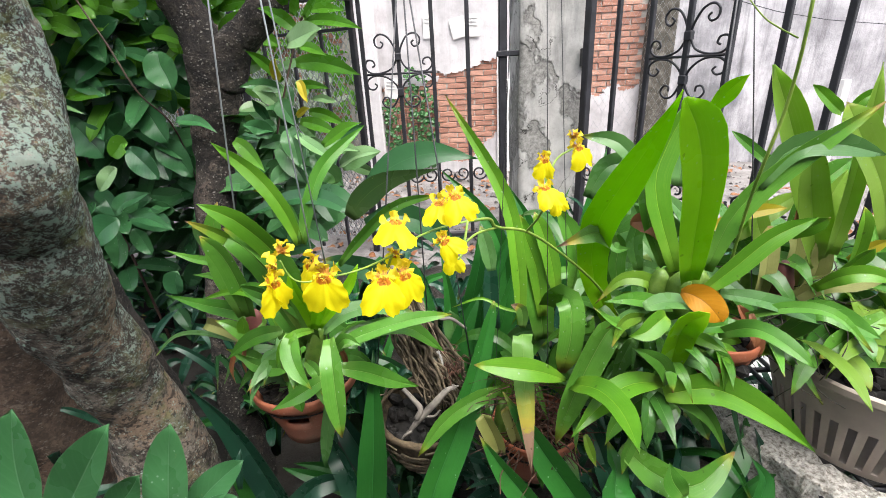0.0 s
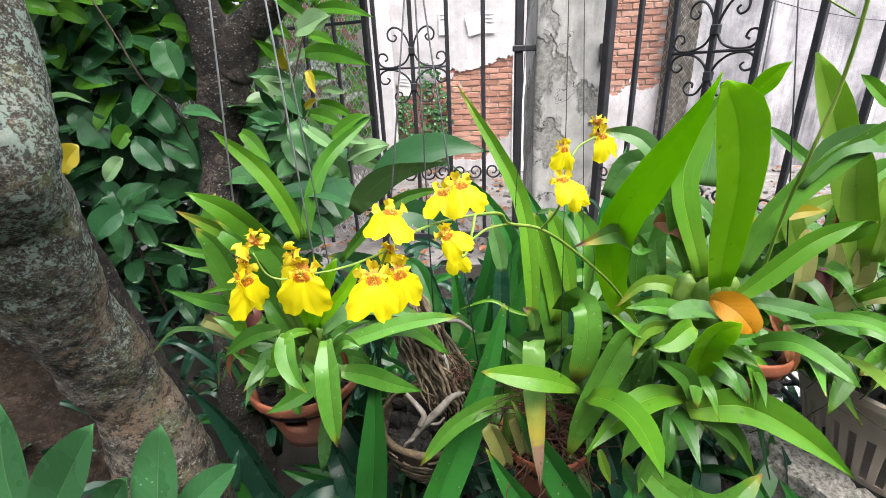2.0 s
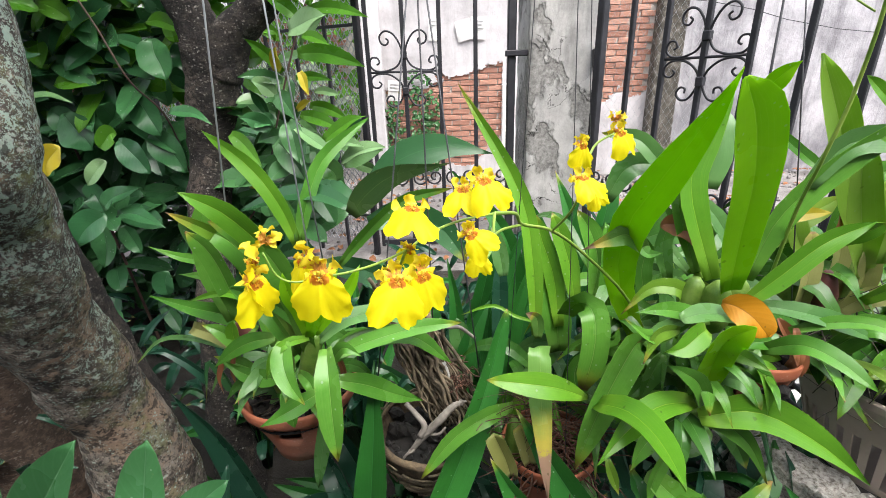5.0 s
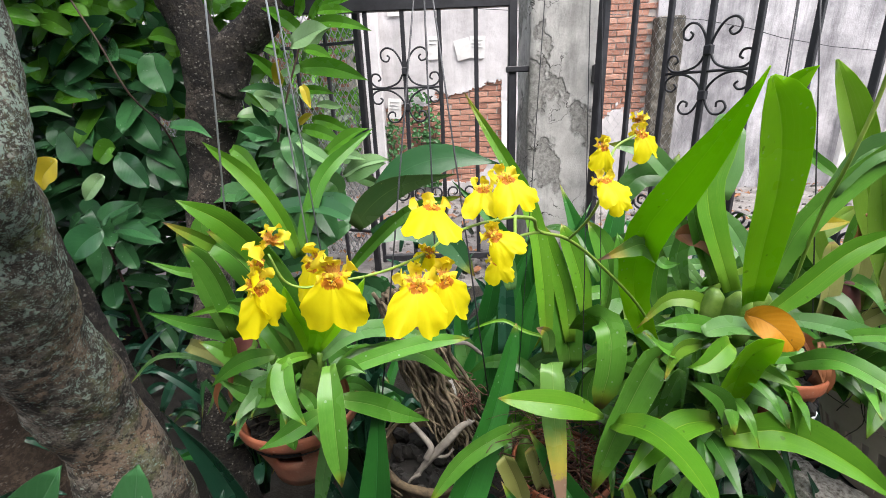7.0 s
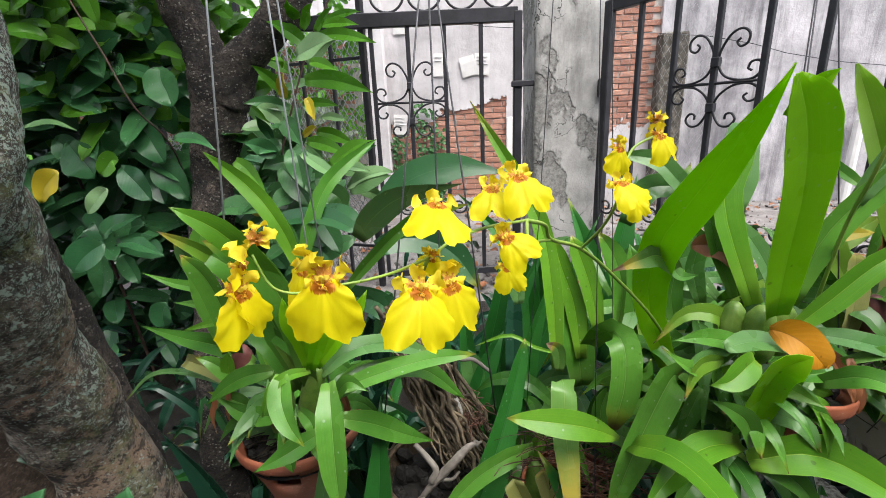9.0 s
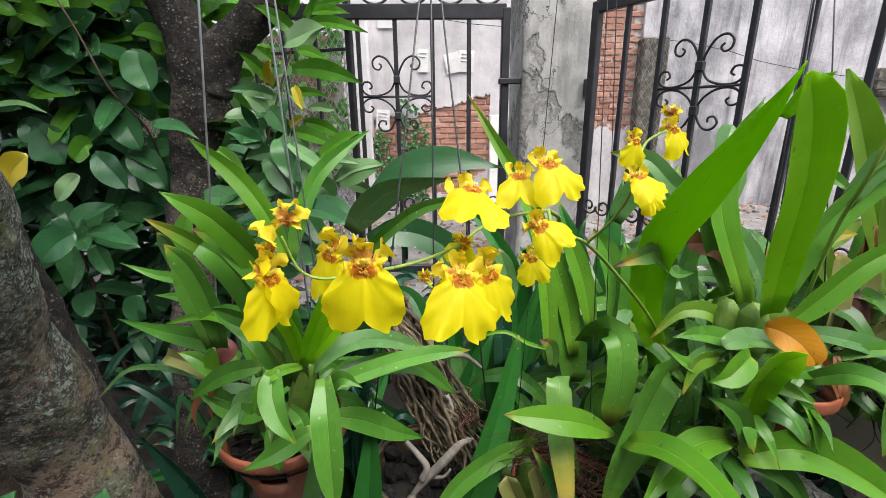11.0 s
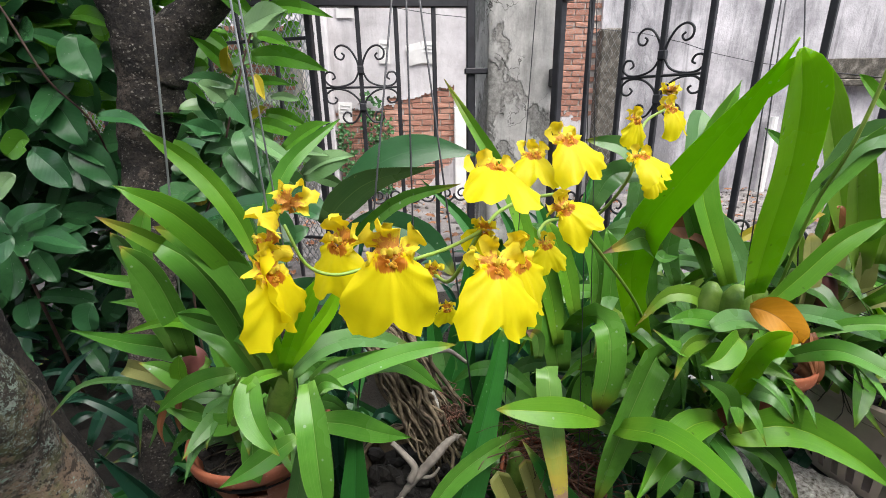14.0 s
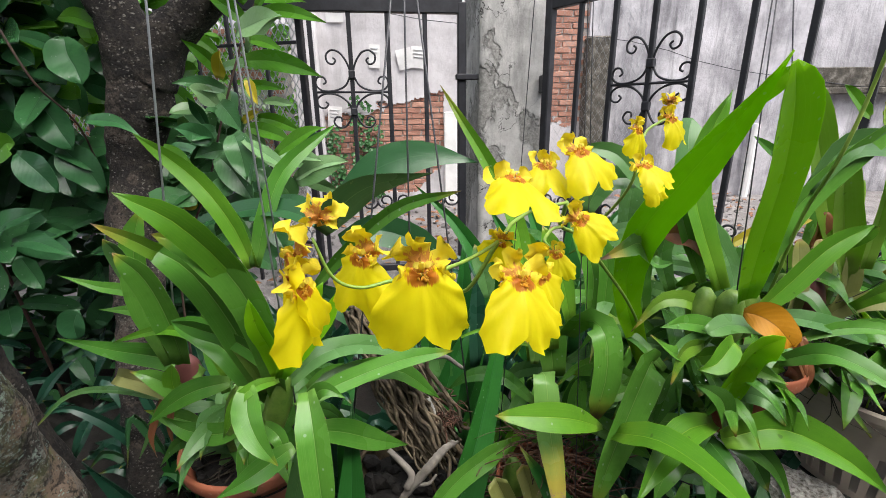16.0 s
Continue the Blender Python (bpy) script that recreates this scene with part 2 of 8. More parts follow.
def cracked_mat():
    """Grey render that has flaked off in sheets, with black streaks and cracks."""
    m = stone_mat("cracked_render", [(0.3, (0.30, 0.295, 0.285)), (0.46, (0.45, 0.44, 0.43)), (0.62, (0.60, 0.59, 0.575))], 7, (11, 11, 2.0), relief=0.006, amount=0.6)
    n, l = m.node_tree.nodes, m.node_tree.links
    b = n["Principled BSDF"]
    old = b.inputs["Base Color"].links[0].from_socket
    flake = noise_tex(n, l, 1.0, 9, 0.6, None, (3.2, 3.2, 2.2))
    bare = step(n, l, flake.outputs["Fac"], 0.53, 0.545)
    rim = calc(n, l, "MULTIPLY", step(n, l, flake.outputs["Fac"], 0.515, 0.53), step(n, l, flake.outputs["Fac"], 0.555, 0.54))
    rough = noise_tex(n, l, 55, 8, 0.75)
    under = mix(n, l, (0.15, 0.147, 0.14), (0.38, 0.37, 0.355), step(n, l, rough.outputs["Fac"], 0.36, 0.64))
    col = mix(n, l, old, under, bare)
    col = mix(n, l, col, (0.035, 0.033, 0.03), calc(n, l, "MULTIPLY", rim, 0.3))
    v = n.new("ShaderNodeTexVoronoi")
    v.feature = "DISTANCE_TO_EDGE"
    v.inputs["Scale"].default_value = 7
    warp = noise_tex(n, l, 7, 5)
    co = n.new("ShaderNodeTexCoord")
    l.new(mix(n, l, co.outputs["Object"], warp.outputs["Color"], 0.16), v.inputs["Vector"])
    gate = step(n, l, noise_tex(n, l, 3.1, 2).outputs["Fac"], 0.5, 0.56)
    crack = calc(n, l, "MULTIPLY", step(n, l, v.outputs["Distance"], 0.014, 0.004), gate)
    col = mix(n, l, col, (0.04, 0.038, 0.035), crack)
    l.new(col, b.inputs["Base Color"])
    bump(n, l, b, calc(n, l, "SUBTRACT", calc(n, l, "MULTIPLY", rough.outputs["Fac"], 0.6), calc(n, l, "MULTIPLY", bare, 1.0)), 0.9, 0.006)
    return m


def bark_mat(name, base, dark, lichen, cover, moss, tan=(0.30, 0.22, 0.155), pale=(0.46, 0.43, 0.38)):
    """Rough bark in crisp patches, wrinkled across, with pale dots; cover adds lichen discs that thicken upwards."""
    m, n, l, b = nodes_of(name)
    co = n.new("ShaderNodeTexCoord").outputs["Object"]
    a = noise_tex(n, l, 19, 12, 0.78)
    wrinkle = noise_tex(n, l, 1.0, 8, 0.75, None, (34, 34, 52))
    g = noise_tex(n, l, 150, 7, 0.8)
    warm = noise_tex(n, l, 7, 9, 0.72)
    bare = noise_tex(n, l, 12.5, 9, 0.74)
    col = mix(n, l, dark, base, step(n, l, a.outputs["Fac"], 0.42, 0.56))
    col = mix(n, l, col, tan, calc(n, l, "MULTIPLY", step(n, l, warm.outputs["Fac"], 0.53, 0.57), 0.8))
    col = mix(n, l, col, pale, calc(n, l, "MULTIPLY", step(n, l, bare.outputs["Fac"], 0.60, 0.63), 0.7))
    col = mix(n, l, col, dark, calc(n, l, "MULTIPLY", step(n, l, wrinkle.outputs["Fac"], 0.53, 0.57), 0.8))
    col = mix(n, l, col, dark, calc(n, l, "MULTIPLY", step(n, l, g.outputs["Fac"], 0.54, 0.59), 0.75))
    height = calc(n, l, "ADD", calc(n, l, "MULTIPLY", wrinkle.outputs["Fac"], -1.6), calc(n, l, "ADD", calc(n, l, "MULTIPLY", g.outputs["Fac"], -0.9), calc(n, l, "MULTIPLY", a.outputs["Fac"], 1.6)))
    if cover:
        warp = noise_tex(n, l, 70, 4, 0.7)
        at = mix(n, l, co, warp.outputs["Color"], 0.05)
        area_n = noise_tex(n, l, 8.0, 6, 0.66)
        high = n.new("ShaderNodeSeparateXYZ")
        l.new(co, high.inputs["Vector"])
        patch = calc(n, l, "MULTIPLY", calc(n, l, "SUBTRACT", area_n.outputs["Fac"], 0.5), 3.8)
        area = calc(n, l, "ADD", patch, calc(n, l, "MULTIPLY", calc(n, l, "SUBTRACT", high.outputs["Z"], 0.58), 1.7))
        col = mix(n, l, col, moss, calc(n, l, "MULTIPLY", step(n, l, noise_tex(n, l, 8.3, 8, 0.7).outputs["Fac"], 0.52, 0.62), 0.45))
        under = calc(n, l, "MULTIPLY", step(n, l, area, 0.0, 0.5), step(n, l, noise_tex(n, l, 62, 6, 0.72).outputs["Fac"], 0.40, 0.52))
        col = mix(n, l, col, mix(n, l, dark, base, 0.12), calc(n, l, "MULTIPLY", under, 0.85))
        for scale, lo, size in ((46, 1.10, 0.40), (90, 1.02, 0.42), (210, 0.74, 0.40)):
            v = n.new("ShaderNodeTexVoronoi")
            v.inputs["Scale"].default_value = scale
            l.new(at, v.inputs["Vector"])
            sep = n.new("ShaderNodeSeparateColor")
            l.new(v.outputs["Color"], sep.inputs["Color"])
            gate = step(n, l, calc(n, l, "ADD", sep.outputs[0], area), lo, lo + 0.03)
            rim = calc(n, l, "ADD", v.outputs["Distance"], calc(n, l, "MULTIPLY", g.outputs["Fac"], 0.5))
            spot = calc(n, l, "MULTIPLY", step(n, l, rim, size + 0.24, size + 0.16), gate)
            col = mix(n, l, col, mix(n, l, lichen, (0.60, 0.70, 0.60), sep.outputs[1]), calc(n, l, "MULTIPLY", spot, 0.9))
            height = calc(n, l, "ADD", height, calc(n, l, "MULTIPLY", spot, 0.25))
        tuft = noise_tex(n, l, 11, 8, 0.72)
        top = calc(n, l, "MULTIPLY", step(n, l, high.outputs["Z"], 0.98, 1.12), 0.16)
        col = mix(n, l, col, (0.36, 0.40, 0.12), calc(n, l, "MULTIPLY", step(n, l, calc(n, l, "ADD", tuft.outputs["Fac"], top), 0.60, 0.70), 0.7))
    mp = n.new("ShaderNodeMapping")
    mp.inputs["Scale"].default_value = (1, 1, 1.7)
    l.new(mix(n, l, co, g.outputs["Color"], 0.012), mp.inputs["Vector"])
    crowd = noise_tex(n, l, 16, 4, 0.6)
    for scale, gate_at in ((85, 0.86), (150, 0.80)):
        dots = n.new("ShaderNodeTexVoronoi")
        dots.inputs["Scale"].default_value = scale
        l.new(mp.outputs["Vector"], dots.inputs["Vector"])
        ds = n.new("ShaderNodeSeparateColor")
        l.new(dots.outputs["Color"], ds.inputs["Color"])
        often = calc(n, l, "ADD", ds.outputs[0], calc(n, l, "MULTIPLY", calc(n, l, "SUBTRACT", crowd.outputs["Fac"], 0.5), 1.2))
        dot = calc(n, l, "MULTIPLY", step(n, l, dots.outputs["Distance"], 0.36, 0.26), step(n, l, often, gate_at, gate_at + 0.02))
        col = mix(n, l, col, mix(n, l, lichen, pale, ds.outputs[1]), calc(n, l, "MULTIPLY", dot, 0.9))
    pit = noise_tex(n, l, 95, 4, 0.65)
    col = mix(n, l, col, dark, calc(n, l, "MULTIPLY", step(n, l, pit.outputs["Fac"], 0.57, 0.62), 0.8))
    l.new(col, b.inputs["Base Color"])
    b.inputs["Roughness"].default_value = 0.9
    bump(n, l, b, calc(n, l, "SUBTRACT", height, pit.outputs["Fac"]), 1.0, 0.013)
    return m


def plain_mat(name, c1, c2, scale, rough, metal=0.0, relief=0.001, fine=120):
    m, n, l, b = nodes_of(name)
    a, g = noise_tex(n, l, scale, 6, 0.65), noise_tex(n, l, fine, 4)
    l.new(mix(n, l, c1, c2, step(n, l, a.outputs["Fac"], 0.34, 0.66)), b.inputs["Base Color"])
    l.new(calc(n, l, "ADD", rough - 0.1, calc(n, l, "MULTIPLY", g.outputs["Fac"], 0.2)), b.inputs["Roughness"])
    b.inputs["Metallic"].default_value = metal
    bump(n, l, b, calc(n, l, "ADD", g.outputs["Fac"], a.outputs["Fac"]), 0.4, relief)
    return m


def brick_mat():
    m, n, l, b = nodes_of("old_red_brick")
    rnd = n.new("ShaderNodeObjectInfo").outputs["Random"]
    c = ramp(n, [(0.0, (0.33, 0.15, 0.105)), (0.5, (0.45, 0.22, 0.155)), (1.0, (0.54, 0.30, 0.225))])
    l.new(rnd, c.inputs[0])
    a, g = noise_tex(n, l, 30, 6, 0.7), noise_tex(n, l, 240, 4)
    col = mix(n, l, c.outputs["Color"], (0.15, 0.09, 0.07), calc(n, l, "MULTIPLY", step(n, l, a.outputs["Fac"], 0.52, 0.74), 0.6))
    col = mix(n, l, col, (0.6, 0.52, 0.46), calc(n, l, "MULTIPLY", step(n, l, g.outputs["Fac"], 0.54, 0.70), 0.45))
    l.new(col, b.inputs["Base Color"])
    b.inputs["Roughness"].default_value = 0.9
    bump(n, l, b, calc(n, l, "ADD", a.outputs["Fac"], g.outputs["Fac"]), 0.6, 0.004)
    return m


def petal_mat(name, c1, c2, blot, amount, eye=False):
    """A petal: amount blots the lower part of the blade in bars; eye marks the waist of the lip."""
    m, n, l, b = nodes_of(name)
    uv = n.new("ShaderNodeUVMap")
    sep = n.new("ShaderNodeSeparateXYZ")
    l.new(uv.outputs["UV"], sep.inputs["Vector"])
    a = noise_tex(n, l, 9, 3)
    col = mix(n, l, c1, c2, a.outputs["Fac"])
    if amount:
        bars = noise_tex(n, l, 1.0, 3, 0.6, uv.outputs["UV"], (4.5, 7, 1))
        edge = calc(n, l, "ADD", sep.outputs["Y"], calc(n, l, "MULTIPLY", bars.outputs["Fac"], 0.9))
        low = step(n, l, edge, 0.92, 0.80)
        gap = step(n, l, bars.outputs["Fac"], 0.62, 0.58)
        col = mix(n, l, col, blot, calc(n, l, "MULTIPLY", calc(n, l, "MULTIPLY", low, gap), amount))
    if eye:
        dx = calc(n, l, "DIVIDE", calc(n, l, "SUBTRACT", sep.outputs["X"], 0.5), 0.16)
        dy = calc(n, l, "DIVIDE", calc(n, l, "SUBTRACT", sep.outputs["Y"], 0.0), 0.10)
        far = calc(n, l, "ADD", calc(n, l, "MULTIPLY", dx, dx), calc(n, l, "MULTIPLY", dy, dy))
        mark = noise_tex(n, l, 1.0, 3, 0.6, uv.outputs["UV"], (34, 5, 1))
        far = calc(n, l, "ADD", far, calc(n, l, "MULTIPLY", mark.outputs["Fac"], 1.9))
        col = mix(n, l, col, blot, calc(n, l, "MULTIPLY", step(n, l, far, 1.8, 1.5), 0.9))
    l.new(col, b.inputs["Base Color"])
    b.inputs["Roughness"].default_value = 0.48
    b.inputs["Specular IOR Level"].default_value = 0.3
    bump(n, l, b, noise_tex(n, l, 1.0, 3, 0.5, uv.outputs["UV"], (13, 4, 1)).outputs["Fac"], 0.3, 0.0009)
    tr = n.new("ShaderNodeBsdfTranslucent")
    l.new(col, tr.inputs["Color"])
    ms = n.new("ShaderNodeMixShader")
    ms.inputs[0].default_value = 0.5
    l.new(b.outputs[0], ms.inputs[1])
    l.new(tr.outputs[0], ms.inputs[2])
    l.new(ms.outputs[0], n["Material Output"].inputs["Surface"])
    return m


CLAY = clay_mat()
PLASTER = stone_mat("stained_white_plaster", [(0.3, (0.36, 0.335, 0.345)), (0.5, (0.53, 0.505, 0.52)), (0.68, (0.65, 0.625, 0.64))], 3.0, (8, 8, 0.9), grime=(0.24, 0.23, 0.23), amount=0.6)
CONCRETE = stone_mat("weathered_grey_wall", [(0.3, (0.25, 0.24, 0.26)), (0.48, (0.43, 0.415, 0.44)), (0.66, (0.60, 0.58, 0.61))], 3.4, (13, 13, 1.1), grime=(0.07, 0.07, 0.075), amount=0.85, relief=0.008)
PILLAR = cracked_mat()
n, l = CONCRETE.node_tree.nodes, CONCRETE.node_tree.links
base = n["Principled BSDF"].inputs["Base Color"]
damp = noise_tex(n, l, 1.0, 8, 0.68, None, (1.5, 1.5, 0.9))
drip = noise_tex(n, l, 1.0, 6, 0.7, None, (16, 16, 1.6))
stain = step(n, l, calc(n, l, "ADD", damp.outputs["Fac"], calc(n, l, "MULTIPLY", drip.outputs["Fac"], 0.3)), 0.60, 0.76)
l.new(mix(n, l, base.links[0].from_socket, (0.085, 0.085, 0.095), calc(n, l, "MULTIPLY", stain, 0.7)), base)
POST = stone_mat("blackened_concrete", [(0.3, (0.03, 0.026, 0.02)), (0.5, (0.085, 0.075, 0.06)), (0.7, (0.26, 0.24, 0.21))], 16, (20, 20, 6), relief=0.01, amount=0.6)
SLAB = stone_mat("mossy_concrete", [(0.34, (0.16, 0.14, 0.115)), (0.44, (0.40, 0.37, 0.33)), (0.54, (0.62, 0.595, 0.55)), (0.68, (0.76, 0.74, 0.70))], 120, (40, 16, 70), grime=(0.09, 0.08, 0.06), relief=0.008, amount=0.9)
# damp earth taken darker than wet soil, standing in for dense plant shade
EARTH = stone_mat("damp_shaded_earth", [(0.3, (0.006, 0.005, 0.004)), (0.5, (0.014, 0.011, 0.008)), (0.7, (0.030, 0.023, 0.017))], 7, (20, 20, 20), relief=0.012)
ROAD = stone_mat("dusty_road", [(0.3, (0.11, 0.10, 0.095)), (0.5, (0.19, 0.175, 0.17)), (0.7, (0.29, 0.275, 0.27))], 5, (24, 24, 24), relief=0.01)
MORTAR = stone_mat("pale_mortar", [(0.3, (0.42, 0.38, 0.35)), (0.7, (0.64, 0.60, 0.56))], 20, (20, 20, 20))
BRICK = brick_mat()
BARK = bark_mat("lichen_bark", (0.40, 0.34, 0.28), (0.036, 0.030, 0.024), (0.52, 0.70, 0.60), 1.0, (0.26, 0.31, 0.11), (0.47, 0.33, 0.23), (0.64, 0.60, 0.53))
BARK_BROWN = bark_mat("brown_bark", (0.23, 0.155, 0.11), (0.08, 0.055, 0.04), (0.30, 0.26, 0.22), 0.0, (0.1, 0.12, 0.04), (0.27, 0.17, 0.115), (0.33, 0.26, 0.21))
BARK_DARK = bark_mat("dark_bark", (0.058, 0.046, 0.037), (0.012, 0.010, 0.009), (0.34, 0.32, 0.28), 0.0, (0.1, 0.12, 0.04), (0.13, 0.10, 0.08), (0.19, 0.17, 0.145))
IRON = plain_mat("black_painted_iron", (0.012, 0.012, 0.016), (0.03, 0.03, 0.038), 18, 0.5, 0.0)
WIRE = plain_mat("galvanised_wire", (0.32, 0.34, 0.36), (0.48, 0.50, 0.52), 40, 0.45, 0.6)
WIRE_DARK = plain_mat("dark_wire", (0.05, 0.05, 0.055), (0.10, 0.10, 0.11), 40, 0.5, 0.4)
ROOT = plain_mat("orchid_root", (0.016, 0.0125, 0.009), (0.058, 0.046, 0.03), 34, 0.85, 0.0, 0.002)
COIR = plain_mat("coconut_fibre", (0.04, 0.028, 0.016), (0.15, 0.108, 0.062), 60, 0.9, 0.0, 0.004)
ROOT_TAN = plain_mat("weathered_root", (0.030, 0.022, 0.014), (0.175, 0.135, 0.085), 45, 0.85, 0.0, 0.002)
ROOT_RED = plain_mat("reddish_root", (0.035, 0.017, 0.010), (0.15, 0.065, 0.04), 60, 0.85, 0.0, 0.002)
ROOT_PALE = plain_mat("dead_pale_root", (0.10, 0.088, 0.075), (0.24, 0.215, 0.185), 30, 0.8, 0.0, 0.002)
STEM = plain_mat("green_stem", (0.16, 0.30, 0.04), (0.30, 0.42, 0.07), 30, 0.45)
TWIG = plain_mat("reddish_twig", (0.045, 0.026, 0.019), (0.10, 0.055, 0.038), 30, 0.7)
BULB = plain_mat("reddish_pseudobulb", (0.10, 0.03, 0.03), (0.2, 0.07, 0.06), 22, 0.45)
BULB_GREEN = plain_mat("green_pseudobulb", (0.055, 0.135, 0.012), (0.155, 0.25, 0.04), 34, 0.45, 0.0, 0.002)
HUSK_GREY = plain_mat("grey_husk", (0.26, 0.25, 0.23), (0.50, 0.49, 0.47), 40, 0.85)
CHARCOAL = plain_mat("charcoal", (0.006, 0.006, 0.006), (0.022, 0.019, 0.017), 30, 0.9, 0.0, 0.004)
PLASTIC = plain_mat("grey_brown_plastic", (0.44, 0.37, 0.31), (0.56, 0.48, 0.41), 9, 0.5, 0.0, 0.0008)
PAPER = plain_mat("faded_paper", (0.60, 0.585, 0.58), (0.74, 0.73, 0.72), 7, 0.85)
INK = plain_mat("faded_ink", (0.55, 0.55, 0.56), (0.62, 0.62, 0.62), 20, 0.85)
WHITE = plain_mat("old_white_paint", (0.66, 0.65, 0.64), (0.8, 0.79, 0.78), 9, 0.7)
PETAL = petal_mat("yellow_lip", (0.90, 0.76, 0.004), (0.96, 0.86, 0.012), (0.58, 0.15, 0.02), 0.0, True)
SEPAL = petal_mat("blotched_sepal", (0.95, 0.80, 0.02), (0.97, 0.88, 0.12), (0.66, 0.27, 0.07), 0.85)
CALLUS = petal_mat("red_brown_callus", (0.72, 0.22, 0.02), (0.95, 0.72, 0.08), (0.50, 0.10, 0.02), 0.0)
ANTHER = petal_mat("pale_column", (0.88, 0.72, 0.04), (0.92, 0.82, 0.16), (0.5, 0.2, 0.05), 0.0)

# ---- building tools ----
ORIGIN = {}


def thing(name, at, label, category, group="", kind=""):
    ob = new(name)
    ob.empty_display_size = 0.05
    ob.location = at
    ORIGIN[ob] = Vector(at)
    return tagged(ob, label, category, group, kind)


def finish(name, bm, material, smooth=True):
    me = bpy.data.meshes.new(name)
    if smooth:
        for f in bm.faces:
            f.smooth = True
    bm.to_mesh(me)
    bm.free()
    me.materials.append(material)
    return me


def part(name, bm, material, parent, label="", smooth=True):
    """Links a bmesh, given in world places, as one mesh under a thing or a part."""
    o = ORIGIN[parent]
    bmesh.ops.translate(bm, vec=-o, verts=bm.verts)
    ob = new(name, finish(name, bm, material, smooth))
    ob.parent = parent
    ORIGIN[ob] = o
    return tagged(ob, label)


def solo(name, bm, material, label, category, group="", kind="", smooth=False):
    ob = new(name, finish(name, bm, material, smooth))
    ORIGIN[ob] = Vector((0, 0, 0))
    return tagged(ob, label, category, group, kind)


def spline(pts, steps):
    """Points along a smooth curve through pts."""
    p = [Vector(q) for q in pts]
    p = [2 * p[0] - p[1]] + p + [2 * p[-1] - p[-2]]
    out, n = [], len(p) - 3
    for k in range(steps + 1):
        f = k / steps * n
        i = min(int(f), n - 1)
        t = f - i
        a, b, c, d = p[i:i + 4]
        out.append(0.5 * ((2 * b) + (c - a) * t + (2 * a - 5 * b + 4 * c - d) * t * t + (3 * b - a - 3 * c + d) * t ** 3))
    return out


def tube(bm, pts, radii, sides=6, steps=None, cap=True):
    """A round tapering limb along pts; radii at the start and the end, or one for each point."""
    steps = steps or 4 * (len(pts) - 1)
    line = spline(pts, steps) if len(pts) > 2 else [Vector(pts[0]).lerp(Vector(pts[1]), k / max(1, steps)) for k in range(steps + 1)]
    up, rings = None, []
    for k, q in enumerate(line):
        d = (line[min(k + 1, steps)] - line[max(k - 1, 0)]).normalized()
        if up is None:
            up = d.orthogonal().normalized()
        up = (up - d * up.dot(d)).normalized()
        side = d.cross(up)
        f = k / steps * (len(radii) - 1)
        i = min(int(f), len(radii) - 2)
        r = radii[i] + (radii[i + 1] - radii[i]) * (f - i)
        rings.append([bm.verts.new(q + r * (math.cos(a) * up + math.sin(a) * side)) for a in (2 * math.pi * s / sides for s in range(sides))])
    for a, b in zip(rings, rings[1:]):
        for s in range(sides):
            bm.faces.new((a[s], a[(s + 1) % sides], b[(s + 1) % sides], b[s]))
    if cap:
        bm.faces.new(rings[0][::-1])
        bm.faces.new(rings[-1])
    return bm


def box(bm, lo, hi, bevel=0.0):
    m = Matrix.LocRotScale((Vector(lo) + Vector(hi)) / 2, None, [b - a for a, b in zip(lo, hi)])
    v = bmesh.ops.create_cube(bm, size=1, matrix=m)["verts"]
    if bevel:
        bmesh.ops.bevel(bm, geom=list({e for q in v for e in q.link_edges}), offset=bevel, segments=1, affect="EDGES")
    return bm


SHAPE = {
    "strap": lambda v: min(1.0, 0.55 + 1.6 * v) * (1.0 if v < 0.6 else max(0.0, 1 - ((v - 0.6) / 0.4) ** 2.2)),
    "lance": lambda v: math.sin(math.pi * min(1.0, 0.10 + 0.90 * v) ** 0.9) ** (0.8 if v < 0.45 else 1.15),
    "oval": lambda v: math.sin(math.pi * min(1.0, 0.02 + 0.98 * v) ** 0.95) ** 0.62,
    "spindle": lambda v: math.sin(math.pi * min(1.0, 0.03 + 0.97 * v)) ** 0.8,
    "paddle": lambda v: (0.45 + 0.55 * min(1.0, v / 0.55) ** 0.8) * (1.0 if v < 0.66 else max(0.0, 1 - 0.9 * ((v - 0.66) / 0.34) ** 2.4)),
    "hang": lambda v: 1.0 if v < 0.5 else max(0.0, 1 - ((v - 0.5) / 0.5) ** 2.6),
    "cut": lambda v: min(1.0, 0.7 + v) * (1.0 if v < 0.93 else 0.9),
    "arch": lambda v: min(1.0, 0.7 + v) * (1.0 if v < 0.8 else max(0.0, 1 - 0.7 * ((v - 0.8) / 0.2) ** 3)),
    "spoon": lambda v: (0.4 + 0.6 * min(1.0, v / 0.65)) * (1.0 if v < 0.72 else math.sqrt(max(0.0, 1 - ((v - 0.72) / 0.28) ** 2))),
    "tongue": lambda v: min(1.0, 0.4 + 2.0 * v) * (1.0 if v < 0.5 else max(0.0, 1 - ((v - 0.5) / 0.5) ** 1.4)),
    "sword": lambda v: (1 - 0.25 * v) * (1.0 if v < 0.45 else max(0.0, 1 - ((v - 0.45) / 0.55) ** 1.5)),
}


